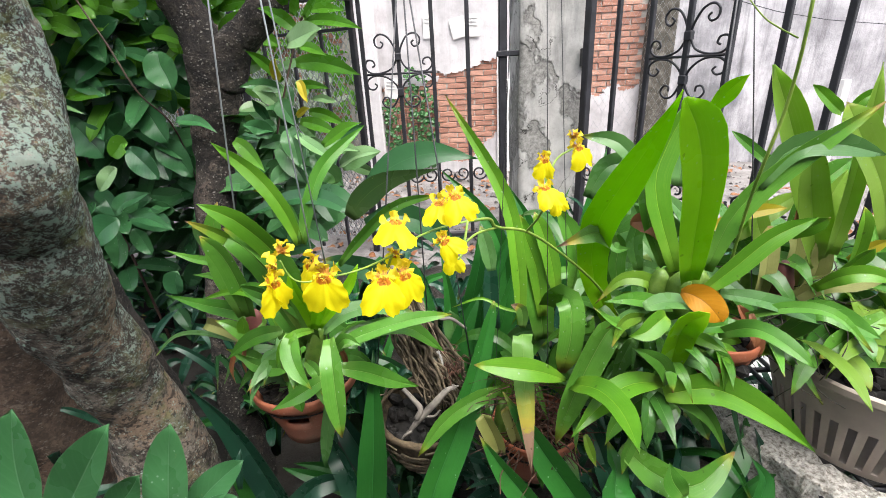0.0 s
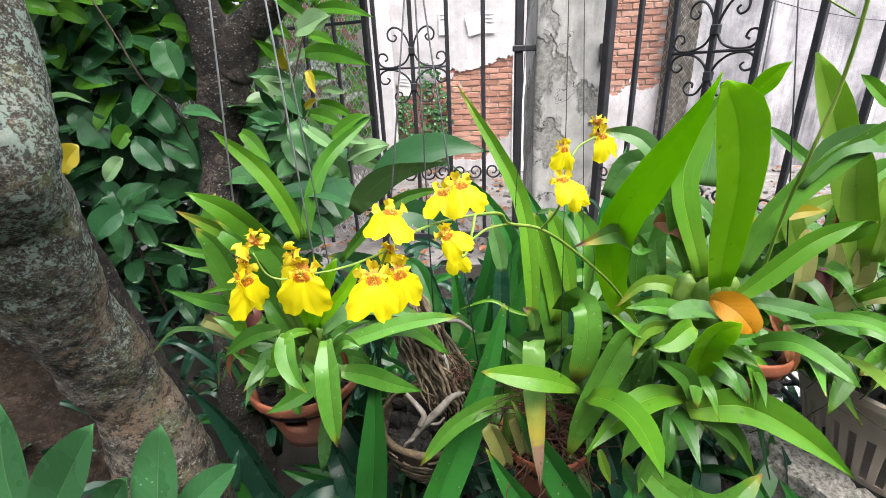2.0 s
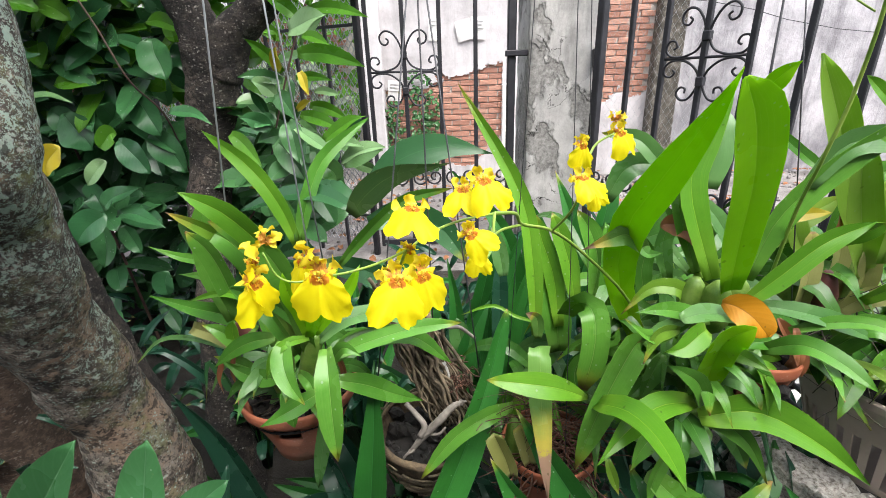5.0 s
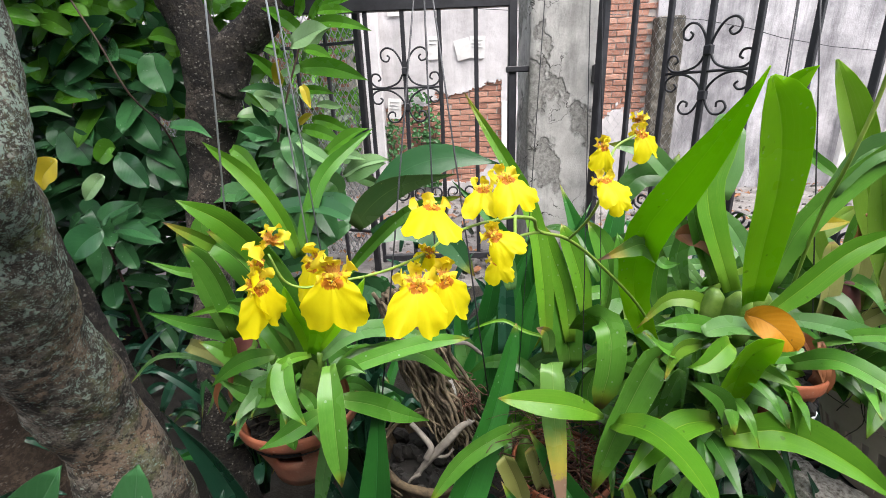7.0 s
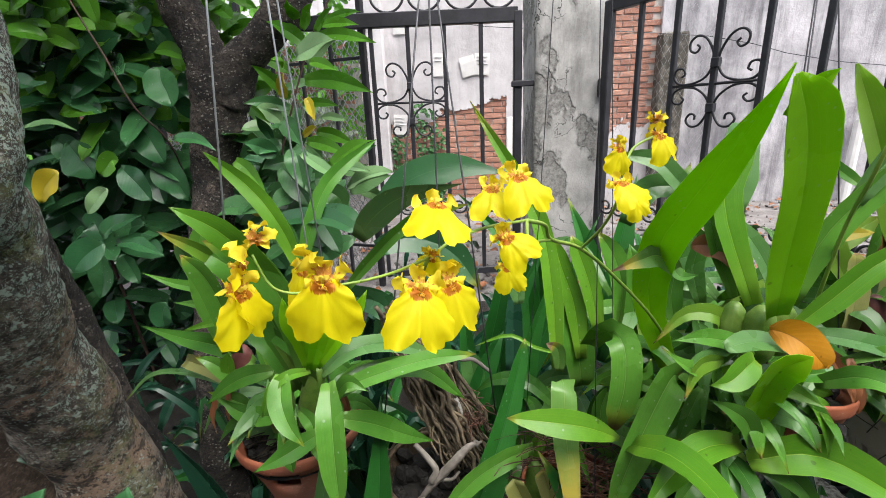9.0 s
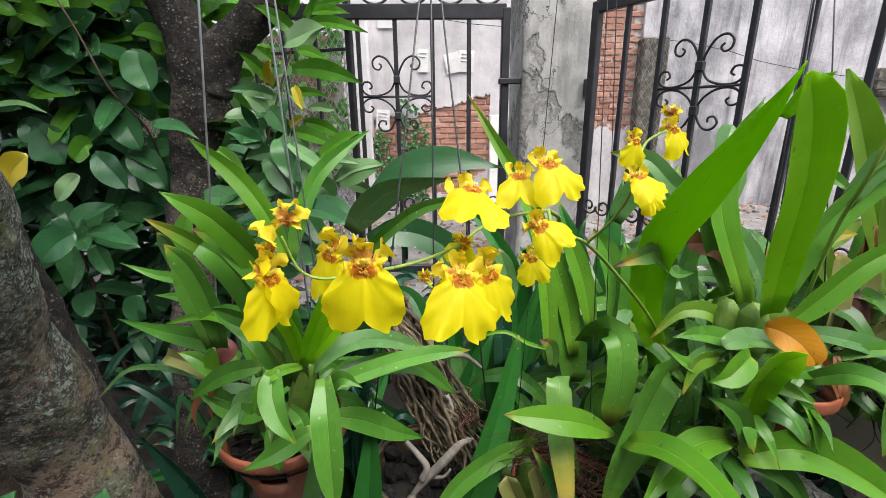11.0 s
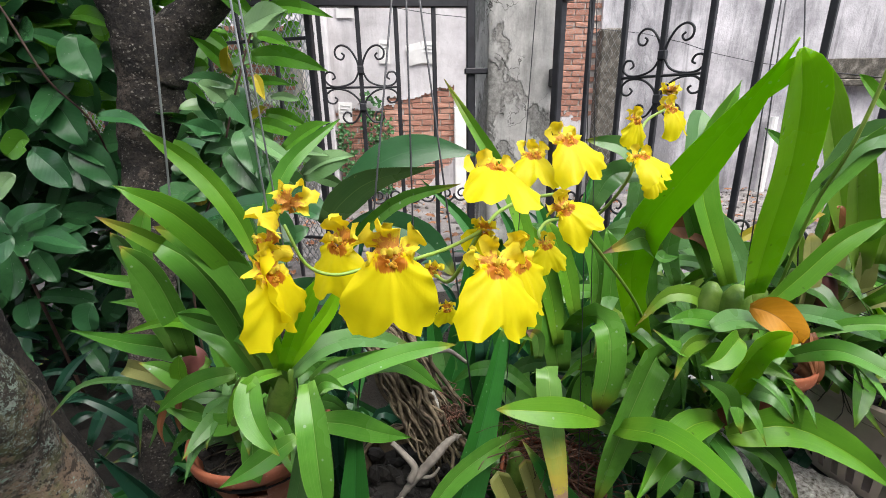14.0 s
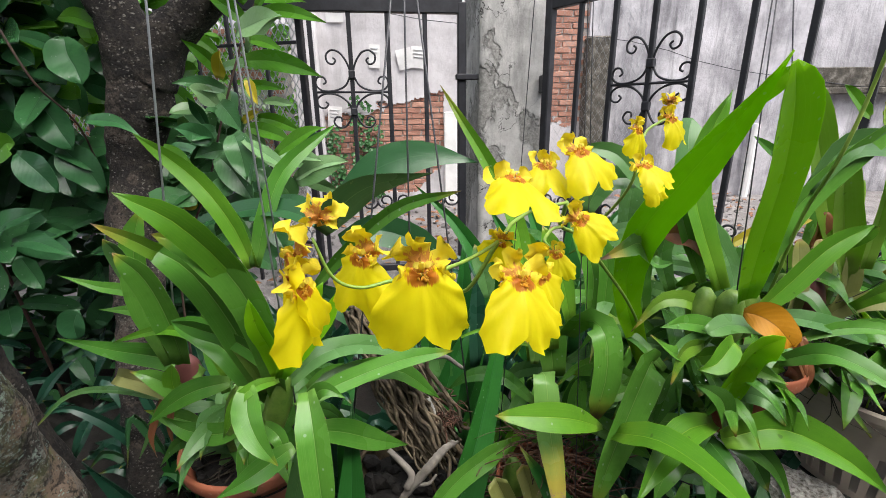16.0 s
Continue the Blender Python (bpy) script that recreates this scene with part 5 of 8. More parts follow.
leaf(pl_d, "glass", "paddle", 0.060, 0.85, (0.342, 0.560, 0.729), (0.327, 0.540, 0.806), (0.310, 0.515, 0.884), (0.282, 0.490, 0.946), (0.249, 0.467, 0.987), fold=0.12, wave=0.035)
leaf(pl_d, "glass", "lance", 0.026, 0.8, (0.390, 0.660, 0.950), (0.398, 0.645, 0.974), (0.408, 0.635, 0.990), (0.420, 0.630, 1.001))
leaf(pl_d, "lime", "strap", 0.039, 1.0, (0.343, 0.600, 0.726), (0.317, 0.640, 0.841), (0.335, 0.660, 0.904), (0.371, 0.670, 0.974))
leaf(pl_d, "mid", "strap", 0.035, 0.9, (0.390, 0.600, 0.724), (0.416, 0.600, 0.812), (0.481, 0.600, 0.882), (0.588, 0.600, 0.959))
leaf(pl_d, "lime", "strap", 0.029, 0.7, (0.369, 0.570, 0.702), (0.411, 0.570, 0.741), (0.458, 0.570, 0.786), (0.514, 0.570, 0.812))
leaf(pl_d, "grey", "strap", 0.029, 0.6, (0.369, 0.620, 0.645), (0.418, 0.660, 0.705), (0.406, 0.700, 0.772), (0.355, 0.720, 0.828))
leaf(pl_d, "fade", "lance", 0.024, 0.6, (0.311, 0.600, 0.670), (0.306, 0.600, 0.709), (0.264, 0.605, 0.714), (0.226, 0.605, 0.673))
leaf(pl_d, "mid", "lance", 0.024, 0.55, (0.324, 0.560, 0.686), (0.285, 0.550, 0.704), (0.247, 0.540, 0.716), (0.211, 0.530, 0.719))
leaf(pl_d, "grey", "lance", 0.027, 0.4, (0.262, 0.520, 0.713), (0.298, 0.530, 0.714), (0.344, 0.540, 0.701), (0.377, 0.550, 0.684))
leaf(pl_d, "mid", "lance", 0.020, 0.5, (0.294, 0.550, 0.694), (0.246, 0.530, 0.685), (0.222, 0.520, 0.693), (0.193, 0.520, 0.717))
leaf(pl_d, "grey", "lance", 0.017, 0.6, (0.280, 0.540, 0.700), (0.245, 0.530, 0.694), (0.213, 0.520, 0.682))
leaf(pl_d, "lime", "lance", 0.030, 0.7, (0.289, 0.510, 0.704), (0.274, 0.500, 0.702), (0.252, 0.490, 0.692), (0.231, 0.490, 0.688))
leaf(pl_d, "fade", "lance", 0.019, 0.9, (0.269, 0.530, 0.693), (0.237, 0.520, 0.692), (0.219, 0.510, 0.658))
leaf(pl_d, "mid", "lance", 0.021, 0.5, (0.364, 0.550, 0.666), (0.311, 0.530, 0.672), (0.281, 0.520, 0.689))
leaf(pl_d, "mid", "lance", 0.025, 0.8, (0.328, 0.530, 0.551), (0.303, 0.520, 0.612), (0.274, 0.510, 0.641), (0.247, 0.509, 0.656))
leaf(pl_d, "glass", "oval", 0.049, 0.9, (0.330, 0.550, 0.578), (0.320, 0.530, 0.643), (0.318, 0.510, 0.689), (0.339, 0.497, 0.712))
leaf(pl_d, "lime", "lance", 0.042, 0.45, (0.180, 0.545, 0.570), (0.198, 0.495, 0.600), (0.206, 0.445, 0.614), (0.199, 0.390, 0.630), (0.189, 0.345, 0.640), fold=0.14)
leaf(pl_d, "lime", "lance", 0.035, 0.4, (0.313, 0.540, 0.571), (0.248, 0.510, 0.591), (0.197, 0.480, 0.582), (0.151, 0.450, 0.559))
leaf(pl_d, "lime", "lance", 0.047, 0.55, (0.310, 0.521, 0.562), (0.374, 0.507, 0.579), (0.437, 0.480, 0.553), (0.505, 0.462, 0.497), fold=0.35)
leaf(pl_d, "mid", "lance", 0.027, 0.7, (0.315, 0.522, 0.558), (0.345, 0.515, 0.552), (0.376, 0.503, 0.524), (0.400, 0.490, 0.472))
leaf(pl_d, "mid", "strap", 0.025, 0.6, (0.385, 0.540, 0.652), (0.409, 0.510, 0.677), (0.430, 0.480, 0.674), (0.450, 0.446, 0.657))
leaf(pl_d, "mid", "lance", 0.020, 0.7, (0.431, 0.520, 0.662), (0.425, 0.490, 0.664), (0.414, 0.460, 0.659), (0.407, 0.437, 0.653))
leaf(pl_d, "grey", "strap", 0.027, 0.5, (0.419, 0.600, 0.683), (0.463, 0.580, 0.681), (0.510, 0.570, 0.667), (0.559, 0.560, 0.643))
leaf(pl_d, "mid", "strap", 0.018, 0.5, (0.452, 0.580, 0.653), (0.501, 0.560, 0.676), (0.542, 0.530, 0.677), (0.591, 0.510, 0.626))
leaf(pl_d, "mid", "lance", 0.022, 0.7, (0.373, 0.570, 0.623), (0.393, 0.550, 0.615), (0.413, 0.540, 0.590), (0.421, 0.530, 0.561))
leaf(pl_d, "mid", "lance", 0.021, 0.6, (0.392, 0.570, 0.662), (0.406, 0.550, 0.659), (0.360, 0.530, 0.669), (0.327, 0.520, 0.668))
leaf(pl_d, "grey", "lance", 0.017, 0.7, (0.319, 0.550, 0.568), (0.292, 0.530, 0.564), (0.281, 0.520, 0.536))
leaf(pl_d, "deep", "lance", 0.027, 0.8, (0.281, 0.580, 0.622), (0.263, 0.570, 0.588), (0.254, 0.570, 0.545))
leaf(pl_d, "deep", "lance", 0.024, 0.8, (0.283, 0.600, 0.598), (0.283, 0.590, 0.561), (0.287, 0.580, 0.523))
leaf(pl_d, "mid", "lance", 0.032, 0.6, (0.342, 0.570, 0.528), (0.288, 0.550, 0.526), (0.247, 0.530, 0.502), (0.229, 0.520, 0.467))
leaf(pl_d, "deep", "lance", 0.037, 0.6, (0.372, 0.580, 0.483), (0.326, 0.560, 0.474), (0.275, 0.550, 0.481))
leaf(pl_d, "mid", "strap", 0.048, 0.6, (0.266, 0.540, 0.444), (0.317, 0.520, 0.401), (0.379, 0.510, 0.383), (0.454, 0.540, 0.419))
leaf(pl_d, "deep", "strap", 0.026, 0.7, (0.345, 0.560, 0.536), (0.368, 0.530, 0.516), (0.385, 0.510, 0.478))
leaf(pl_d, "deep", "strap", 0.028, 1.0, (0.315, 0.660, 0.700), (0.310, 0.680, 0.744), (0.319, 0.690, 0.780), (0.311, 0.700, 0.807))
leaf(pl_d, "mid", "strap", 0.023, 1.0, (0.331, 0.620, 0.728), (0.315, 0.640, 0.787), (0.309, 0.660, 0.836), (0.319, 0.670, 0.860))
leaf(pl_d, "lime", "strap", 0.017, 0.9, (0.351, 0.620, 0.736), (0.336, 0.630, 0.789), (0.321, 0.650, 0.847))
leaf(pl_d, "deep", "lance", 0.060, 0.5, (0.396, 0.700, 0.742), (0.364, 0.720, 0.757), (0.320, 0.730, 0.746), (0.275, 0.740, 0.723))
leaf(pl_d, "mid", "lance", 0.022, 0.8, (0.289, 0.540, 0.478), (0.271, 0.530, 0.442), (0.262, 0.520, 0.404))
leaf(pl_d, "mid", "lance", 0.035, 0.8, (0.343, 0.480, 0.397), (0.327, 0.490, 0.422), (0.324, 0.500, 0.447))
leaf(pl_e, "wan", "strap", 0.054, 1.0, (0.665, 0.720, 0.697), (0.611, 0.720, 0.814), (0.554, 0.710, 0.920), (0.503, 0.705, 1.010))
leaf(pl_e, "wan", "strap", 0.051, 1.0, (0.613, 0.660, 0.693), (0.590, 0.660, 0.765), (0.566, 0.660, 0.840), (0.555, 0.660, 0.901))
leaf(pl_e, "grey", "strap", 0.034, 0.8, (0.440, 0.600, 0.852), (0.476, 0.600, 0.902), (0.537, 0.600, 0.906), (0.612, 0.600, 0.887), wave=0.02)
leaf(pl_e, "wan", "strap", 0.033, 0.9, (0.612, 0.640, 0.722), (0.615, 0.640, 0.807), (0.613, 0.640, 0.900), (0.598, 0.630, 1.007))
leaf(pl_e, "mid", "strap", 0.061, 0.9, (0.634, 0.750, 0.709), (0.663, 0.760, 0.791), (0.736, 0.780, 0.844))
leaf(pl_e, "wan", "strap", 0.050, 0.9, (0.673, 0.620, 0.755), (0.639, 0.620, 0.837), (0.590, 0.630, 0.919), (0.572, 0.640, 0.957))
leaf(pl_e, "lime", "strap", 0.020, 0.9, (0.604, 0.680, 0.937), (0.582, 0.680, 0.954), (0.550, 0.680, 0.980))
leaf(pl_e, "lime", "strap", 0.018, 0.8, (0.586, 0.650, 0.940), (0.604, 0.650, 0.959), (0.626, 0.650, 0.968))
leaf(pl_e, "mid", "strap", 0.019, 0.8, (0.540, 0.700, 0.851), (0.516, 0.720, 0.876), (0.481, 0.740, 0.910))
leaf(pl_e, "husk", "arch", 0.037, 0.95, (0.598, 0.670, 0.614), (0.614, 0.660, 0.673), (0.613, 0.660, 0.714), (0.603, 0.660, 0.735))
leaf(pl_e, "husk", "arch", 0.031, 0.6, (0.586, 0.660, 0.631), (0.619, 0.650, 0.661), (0.654, 0.630, 0.674), (0.690, 0.620, 0.697))
leaf(pl_e, "lime", "strap", 0.026, 0.7, (0.582, 0.620, 0.673), (0.602, 0.600, 0.702), (0.634, 0.590, 0.709), (0.671, 0.580, 0.698))
leaf(pl_e, "lime", "strap", 0.023, 0.9, (0.616, 0.620, 0.681), (0.622, 0.610, 0.725), (0.612, 0.600, 0.784), (0.603, 0.600, 0.814))
leaf(pl_e, "lime", "strap", 0.022, 0.8, (0.603, 0.610, 0.697), (0.620, 0.600, 0.729), (0.630, 0.590, 0.751))
leaf(pl_e, "yellow", "strap", 0.021, 0.6, (0.446, 0.720, 0.742), (0.494, 0.710, 0.768), (0.532, 0.700, 0.782), (0.574, 0.700, 0.784))
leaf(pl_e, "yellow", "strap", 0.017, 0.6, (0.623, 0.620, 0.720), (0.642, 0.610, 0.742), (0.657, 0.600, 0.759))
leaf(pl_e, "mid", "strap", 0.033, 0.6, (0.531, 0.600, 0.636), (0.554, 0.570, 0.662), (0.582, 0.550, 0.653), (0.619, 0.530, 0.634))
leaf(pl_e, "mid", "lance", 0.034, 0.6, (0.523, 0.600, 0.594), (0.542, 0.580, 0.637), (0.561, 0.570, 0.667), (0.585, 0.560, 0.671))
leaf(pl_e, "deep", "strap", 0.032, 0.5, (0.695, 0.660, 0.591), (0.617, 0.620, 0.575), (0.577, 0.600, 0.558))
leaf(pl_e, "mid", "strap", 0.037, 0.5, (0.717, 0.620, 0.613), (0.644, 0.600, 0.587), (0.592, 0.585, 0.562))
leaf(pl_e, "deep", "strap", 0.044, 0.6, (0.774, 0.660, 0.551), (0.701, 0.660, 0.568), (0.644, 0.660, 0.594))
leaf(pl_e, "wan", "strap", 0.036, 0.9, (0.576, 0.720, 0.691), (0.556, 0.740, 0.750), (0.568, 0.760, 0.807))
leaf(pl_e, "wan", "strap", 0.035, 0.9, (0.684, 0.700, 0.715), (0.653, 0.710, 0.785), (0.675, 0.720, 0.839))
leaf(pl_e, "husk", "arch", 0.032, 1.0, (0.529, 0.660, 0.645), (0.530, 0.660, 0.688), (0.533, 0.670, 0.725), (0.534, 0.680, 0.761))
leaf(pl_e, "husk", "arch", 0.033, 1.0, (0.591, 0.680, 0.631), (0.588, 0.680, 0.686), (0.596, 0.690, 0.723), (0.592, 0.700, 0.751))
leaf(pl_e, "wan", "strap", 0.037, 0.7, (0.522, 0.740, 0.720), (0.580, 0.760, 0.753), (0.659, 0.780, 0.786))
leaf(pl_e, "lime", "strap", 0.022, 0.8, (0.524, 0.620, 0.764), (0.537, 0.600, 0.788), (0.549, 0.590, 0.803))
leaf(pl_e, "mid", "strap", 0.051, 0.7, (0.817, 0.700, 0.607), (0.782, 0.720, 0.679), (0.758, 0.740, 0.749))
leaf(pl_e, "deep", "strap", 0.048, 0.7, (0.764, 0.740, 0.590), (0.745, 0.760, 0.641), (0.707, 0.780, 0.683))
leaf(pl_e, "mid", "strap", 0.038, 0.6, (0.753, 0.600, 0.536), (0.703, 0.610, 0.543), (0.638, 0.600, 0.543))
leaf(pand, "pandan", "sword", 0.060, 1.0, (-0.190, 0.600, 0.126), (-0.165, 0.610, 0.316), (-0.151, 0.630, 0.446), (-0.143, 0.660, 0.572), fold=0.35, wave=0.01)
leaf(pand, "pandan", "sword", 0.062, 0.9, (-0.071, 0.560, 0.236), (-0.052, 0.570, 0.310), (-0.037, 0.582, 0.351), (0.004, 0.618, 0.433), (0.039, 0.660, 0.505), (0.071, 0.695, 0.608), (0.079, 0.705, 0.634), fold=0.4, wave=0.01)
leaf(pand, "pandan", "sword", 0.047, 0.9, (0.161, 0.500, 0.279), (0.108, 0.530, 0.352), (0.068, 0.545, 0.408), (0.035, 0.552, 0.469), fold=0.4, wave=0.01)
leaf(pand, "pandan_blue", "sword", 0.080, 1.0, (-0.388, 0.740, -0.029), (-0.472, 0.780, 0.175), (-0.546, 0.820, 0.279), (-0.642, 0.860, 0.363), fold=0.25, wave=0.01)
leaf(pand, "pandan", "sword", 0.056, 0.9, (0.232, 0.520, 0.277), (0.194, 0.530, 0.343), (0.145, 0.548, 0.421), (0.112, 0.568, 0.473), (0.080, 0.600, 0.516), fold=0.4, wave=0.01)
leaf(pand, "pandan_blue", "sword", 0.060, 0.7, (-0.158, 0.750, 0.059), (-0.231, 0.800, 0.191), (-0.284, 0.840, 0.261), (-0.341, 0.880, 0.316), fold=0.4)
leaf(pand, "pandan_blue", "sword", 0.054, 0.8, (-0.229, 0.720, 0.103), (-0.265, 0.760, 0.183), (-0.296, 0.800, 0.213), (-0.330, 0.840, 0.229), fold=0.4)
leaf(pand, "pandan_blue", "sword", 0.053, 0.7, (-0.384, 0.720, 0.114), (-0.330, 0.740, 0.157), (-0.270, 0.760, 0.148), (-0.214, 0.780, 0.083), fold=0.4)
leaf(pand, "pandan", "sword", 0.040, 0.6, (-0.232, 0.750, 0.120), (-0.310, 0.760, 0.150), (-0.364, 0.770, 0.161), (-0.418, 0.780, 0.175), fold=0.3)
leaf(pand, "pandan", "sword", 0.037, 0.6, (-0.242, 0.800, 0.099), (-0.301, 0.820, 0.109), (-0.359, 0.830, 0.121), (-0.419, 0.840, 0.123), fold=0.3)
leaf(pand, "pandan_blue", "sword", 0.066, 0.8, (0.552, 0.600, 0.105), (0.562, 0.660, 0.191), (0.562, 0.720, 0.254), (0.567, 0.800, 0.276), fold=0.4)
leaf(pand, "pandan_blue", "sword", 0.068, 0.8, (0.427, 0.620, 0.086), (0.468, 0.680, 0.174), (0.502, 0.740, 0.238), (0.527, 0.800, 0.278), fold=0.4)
leaf(pand, "pandan", "sword", 0.072, 0.8, (0.422, 0.600, 0.212), (0.541, 0.660, 0.241), (0.595, 0.700, 0.272), (0.629, 0.740, 0.294), fold=0.4)
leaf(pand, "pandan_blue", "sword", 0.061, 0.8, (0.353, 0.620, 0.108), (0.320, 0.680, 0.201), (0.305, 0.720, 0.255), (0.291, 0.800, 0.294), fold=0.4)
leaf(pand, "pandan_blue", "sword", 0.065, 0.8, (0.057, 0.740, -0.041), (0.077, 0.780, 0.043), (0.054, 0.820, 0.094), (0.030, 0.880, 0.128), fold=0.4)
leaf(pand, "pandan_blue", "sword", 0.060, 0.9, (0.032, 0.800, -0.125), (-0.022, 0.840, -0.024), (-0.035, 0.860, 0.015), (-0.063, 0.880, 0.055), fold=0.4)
leaf(pand, "pandan", "sword", 0.049, 1.0, (0.057, 0.900, 0.257), (0.111, 0.920, 0.409), (0.142, 0.940, 0.522), (0.197, 0.960, 0.685), fold=0.4)
leaf(pand, "pandan", "sword", 0.048, 1.0, (0.085, 0.950, 0.304), (0.075, 0.970, 0.446), (0.122, 1.000, 0.571), (0.181, 1.020, 0.695), fold=0.4)
leaf(pand, "pandan", "sword", 0.056, 1.0, (0.026, 0.950, 0.308), (0.047, 0.980, 0.442), (0.080, 1.000, 0.589), (0.084, 1.020, 0.686), fold=0.4)
leaf(pand, "pandan", "sword", 0.043, 1.0, (-0.003, 0.950, 0.328), (0.002, 0.980, 0.411), (-0.001, 1.000, 0.499), (-0.017, 1.020, 0.602), fold=0.4)
leaf(pand, "pandan", "sword", 0.049, 0.9, (0.121, 1.000, 0.356), (0.184, 1.020, 0.478), (0.245, 1.050, 0.606), (0.319, 1.080, 0.743), fold=0.4)
leaf(pand, "pandan", "sword", 0.049, 0.9, (0.154, 1.020, 0.412), (0.144, 1.050, 0.580), (0.090, 1.080, 0.696), (-0.006, 1.120, 0.795), fold=0.4)
leaf(pand, "pandan_blue", "sword", 0.040, 1.0, (0.098, 0.920, 0.443), (0.098, 0.940, 0.525), (0.100, 0.950, 0.595), (0.105, 0.960, 0.662), fold=0.3)
leaf(pand, "pandan", "sword", 0.069, 0.9, (0.330, 1.100, 0.354), (0.379, 1.140, 0.547), (0.414, 1.180, 0.681), (0.456, 1.220, 0.812), fold=0.4)
leaf(pand, "pandan", "sword", 0.063, 0.9, (0.346, 1.100, 0.353), (0.331, 1.140, 0.549), (0.313, 1.180, 0.654), (0.279, 1.220, 0.759), fold=0.4)
leaf(pand, "pandan", "sword", 0.062, 0.9, (0.363, 1.100, 0.352), (0.457, 1.140, 0.559), (0.501, 1.160, 0.666), (0.575, 1.200, 0.715), fold=0.4)
leaf(pand, "pandan", "sword", 0.061, 0.9, (0.207, 1.050, 0.318), (0.224, 1.080, 0.513), (0.222, 1.120, 0.629), (0.175, 1.160, 0.731), fold=0.4)
leaf(pand, "pandan", "sword", 0.065, 0.9, (0.494, 1.000, 0.403), (0.467, 1.020, 0.589), (0.486, 1.060, 0.695), (0.552, 1.100, 0.769), fold=0.3)
leaf(pand, "grey", "strap", 0.049, 0.7, (0.320, 0.950, 0.748), (0.353, 0.950, 0.810), (0.401, 0.950, 0.820), (0.475, 0.900, 0.814))
leaf(pand, "grey", "strap", 0.060, 1.0, (0.432, 0.980, 0.636), (0.442, 0.990, 0.703), (0.451, 1.000, 0.781), (0.477, 1.020, 0.854))
leaf(pand, "grey", "strap", 0.036, 0.9, (0.468, 0.900, 0.778), (0.412, 0.920, 0.825), (0.368, 0.940, 0.871), (0.301, 0.960, 0.884))
leaf(pand, "grey", "strap", 0.068, 1.0, (0.470, 0.860, 0.788), (0.483, 0.880, 0.851), (0.491, 0.900, 0.904), (0.508, 0.920, 0.934))
leaf(pand, "pandan", "sword", 0.050, 0.9, (-0.007, 0.800, 0.345), (0.011, 0.820, 0.452), (0.039, 0.840, 0.525), (0.067, 0.860, 0.568), fold=0.3)
leaf(pand, "grey", "strap", 0.042, 0.9, (-0.003, 0.820, 0.422), (0.006, 0.830, 0.475), (0.002, 0.840, 0.513), (-0.003, 0.840, 0.541))
leaf(pand, "teal", "strap", 0.056, 0.8, (-0.131, 0.950, 0.533), (-0.183, 0.970, 0.587), (-0.243, 1.000, 0.593), (-0.316, 1.020, 0.604))
leaf(pand, "pandan", "sword", 0.041, 0.7, (-0.051, 0.900, 0.495), (-0.074, 0.940, 0.565), (-0.100, 0.970, 0.598), (-0.143, 1.000, 0.602))
leaf(pand, "pandan", "sword", 0.066, 0.8, (-0.483, 0.800, 0.017), (-0.549, 0.840, 0.053), (-0.622, 0.880, 0.073), (-0.717, 0.920, 0.076), fold=0.3)
leaf(pand, "pandan", "sword", 0.053, 0.6, (-0.497, 0.950, 0.212), (-0.533, 0.970, 0.226), (-0.582, 0.980, 0.230), (-0.656, 1.000, 0.188), fold=0.3)
leaf(pand, "pandan", "sword", 0.054, 0.6, (-0.505, 0.950, 0.250), (-0.585, 0.970, 0.200), (-0.663, 0.980, 0.156), (-0.783, 1.000, 0.104), fold=0.3)
leaf(pand, "pandan", "sword", 0.043, 0.8, (0.560, 0.550, 0.177), (0.561, 0.580, 0.243), (0.578, 0.600, 0.277), (0.557, 0.620, 0.313))
leaf(pand, "pandan", "sword", 0.034, 0.8, (0.528, 0.620, 0.179), (0.582, 0.630, 0.226), (0.621, 0.640, 0.235), (0.669, 0.640, 0.224))
leaf(pand, "pandan", "sword", 0.057, 0.9, (0.254, 0.460, 0.330), (0.247, 0.500, 0.379), (0.261, 0.540, 0.394), (0.259, 0.580, 0.416), fold=0.3)
leaf(seed, "seedling", "oval", 0.096, 0.75, (-0.685, 0.500, 0.374), (-0.722, 0.530, 0.416), (-0.728, 0.550, 0.481), (-0.712, 0.565, 0.560), fold=0.12, wave=0.02)
leaf(seed, "seedling", "oval", 0.074, 0.75, (-0.601, 0.460, 0.429), (-0.570, 0.470, 0.476), (-0.529, 0.475, 0.534), (-0.485, 0.480, 0.595), fold=0.25, wave=0.02)
leaf(seed, "seedling", "oval", 0.074, 0.85, (-0.475, 0.500, 0.372), (-0.467, 0.510, 0.423), (-0.464, 0.530, 0.473), (-0.450, 0.540, 0.536), fold=0.15, wave=0.02)
leaf(seed, "seedling", "oval", 0.055, 0.6, (-0.466, 0.520, 0.338), (-0.437, 0.540, 0.377), (-0.408, 0.560, 0.398), (-0.372, 0.570, 0.423), fold=0.2, wave=0.02)
leaf(seed, "seedling", "oval", 0.053, 0.7, (-0.552, 0.480, 0.373), (-0.534, 0.490, 0.422), (-0.515, 0.500, 0.445), (-0.492, 0.500, 0.476), fold=0.2, wave=0.02)
leaf(seed, "seedling", "oval", 0.038, 0.6, (-0.460, 0.520, 0.323), (-0.417, 0.530, 0.362), (-0.380, 0.540, 0.373))
leaf(sap, "grey", "oval", 0.054, 0.7, (-0.278, 1.120, 0.773), (-0.283, 1.120, 0.793), (-0.301, 1.120, 0.808), (-0.314, 1.120, 0.811))
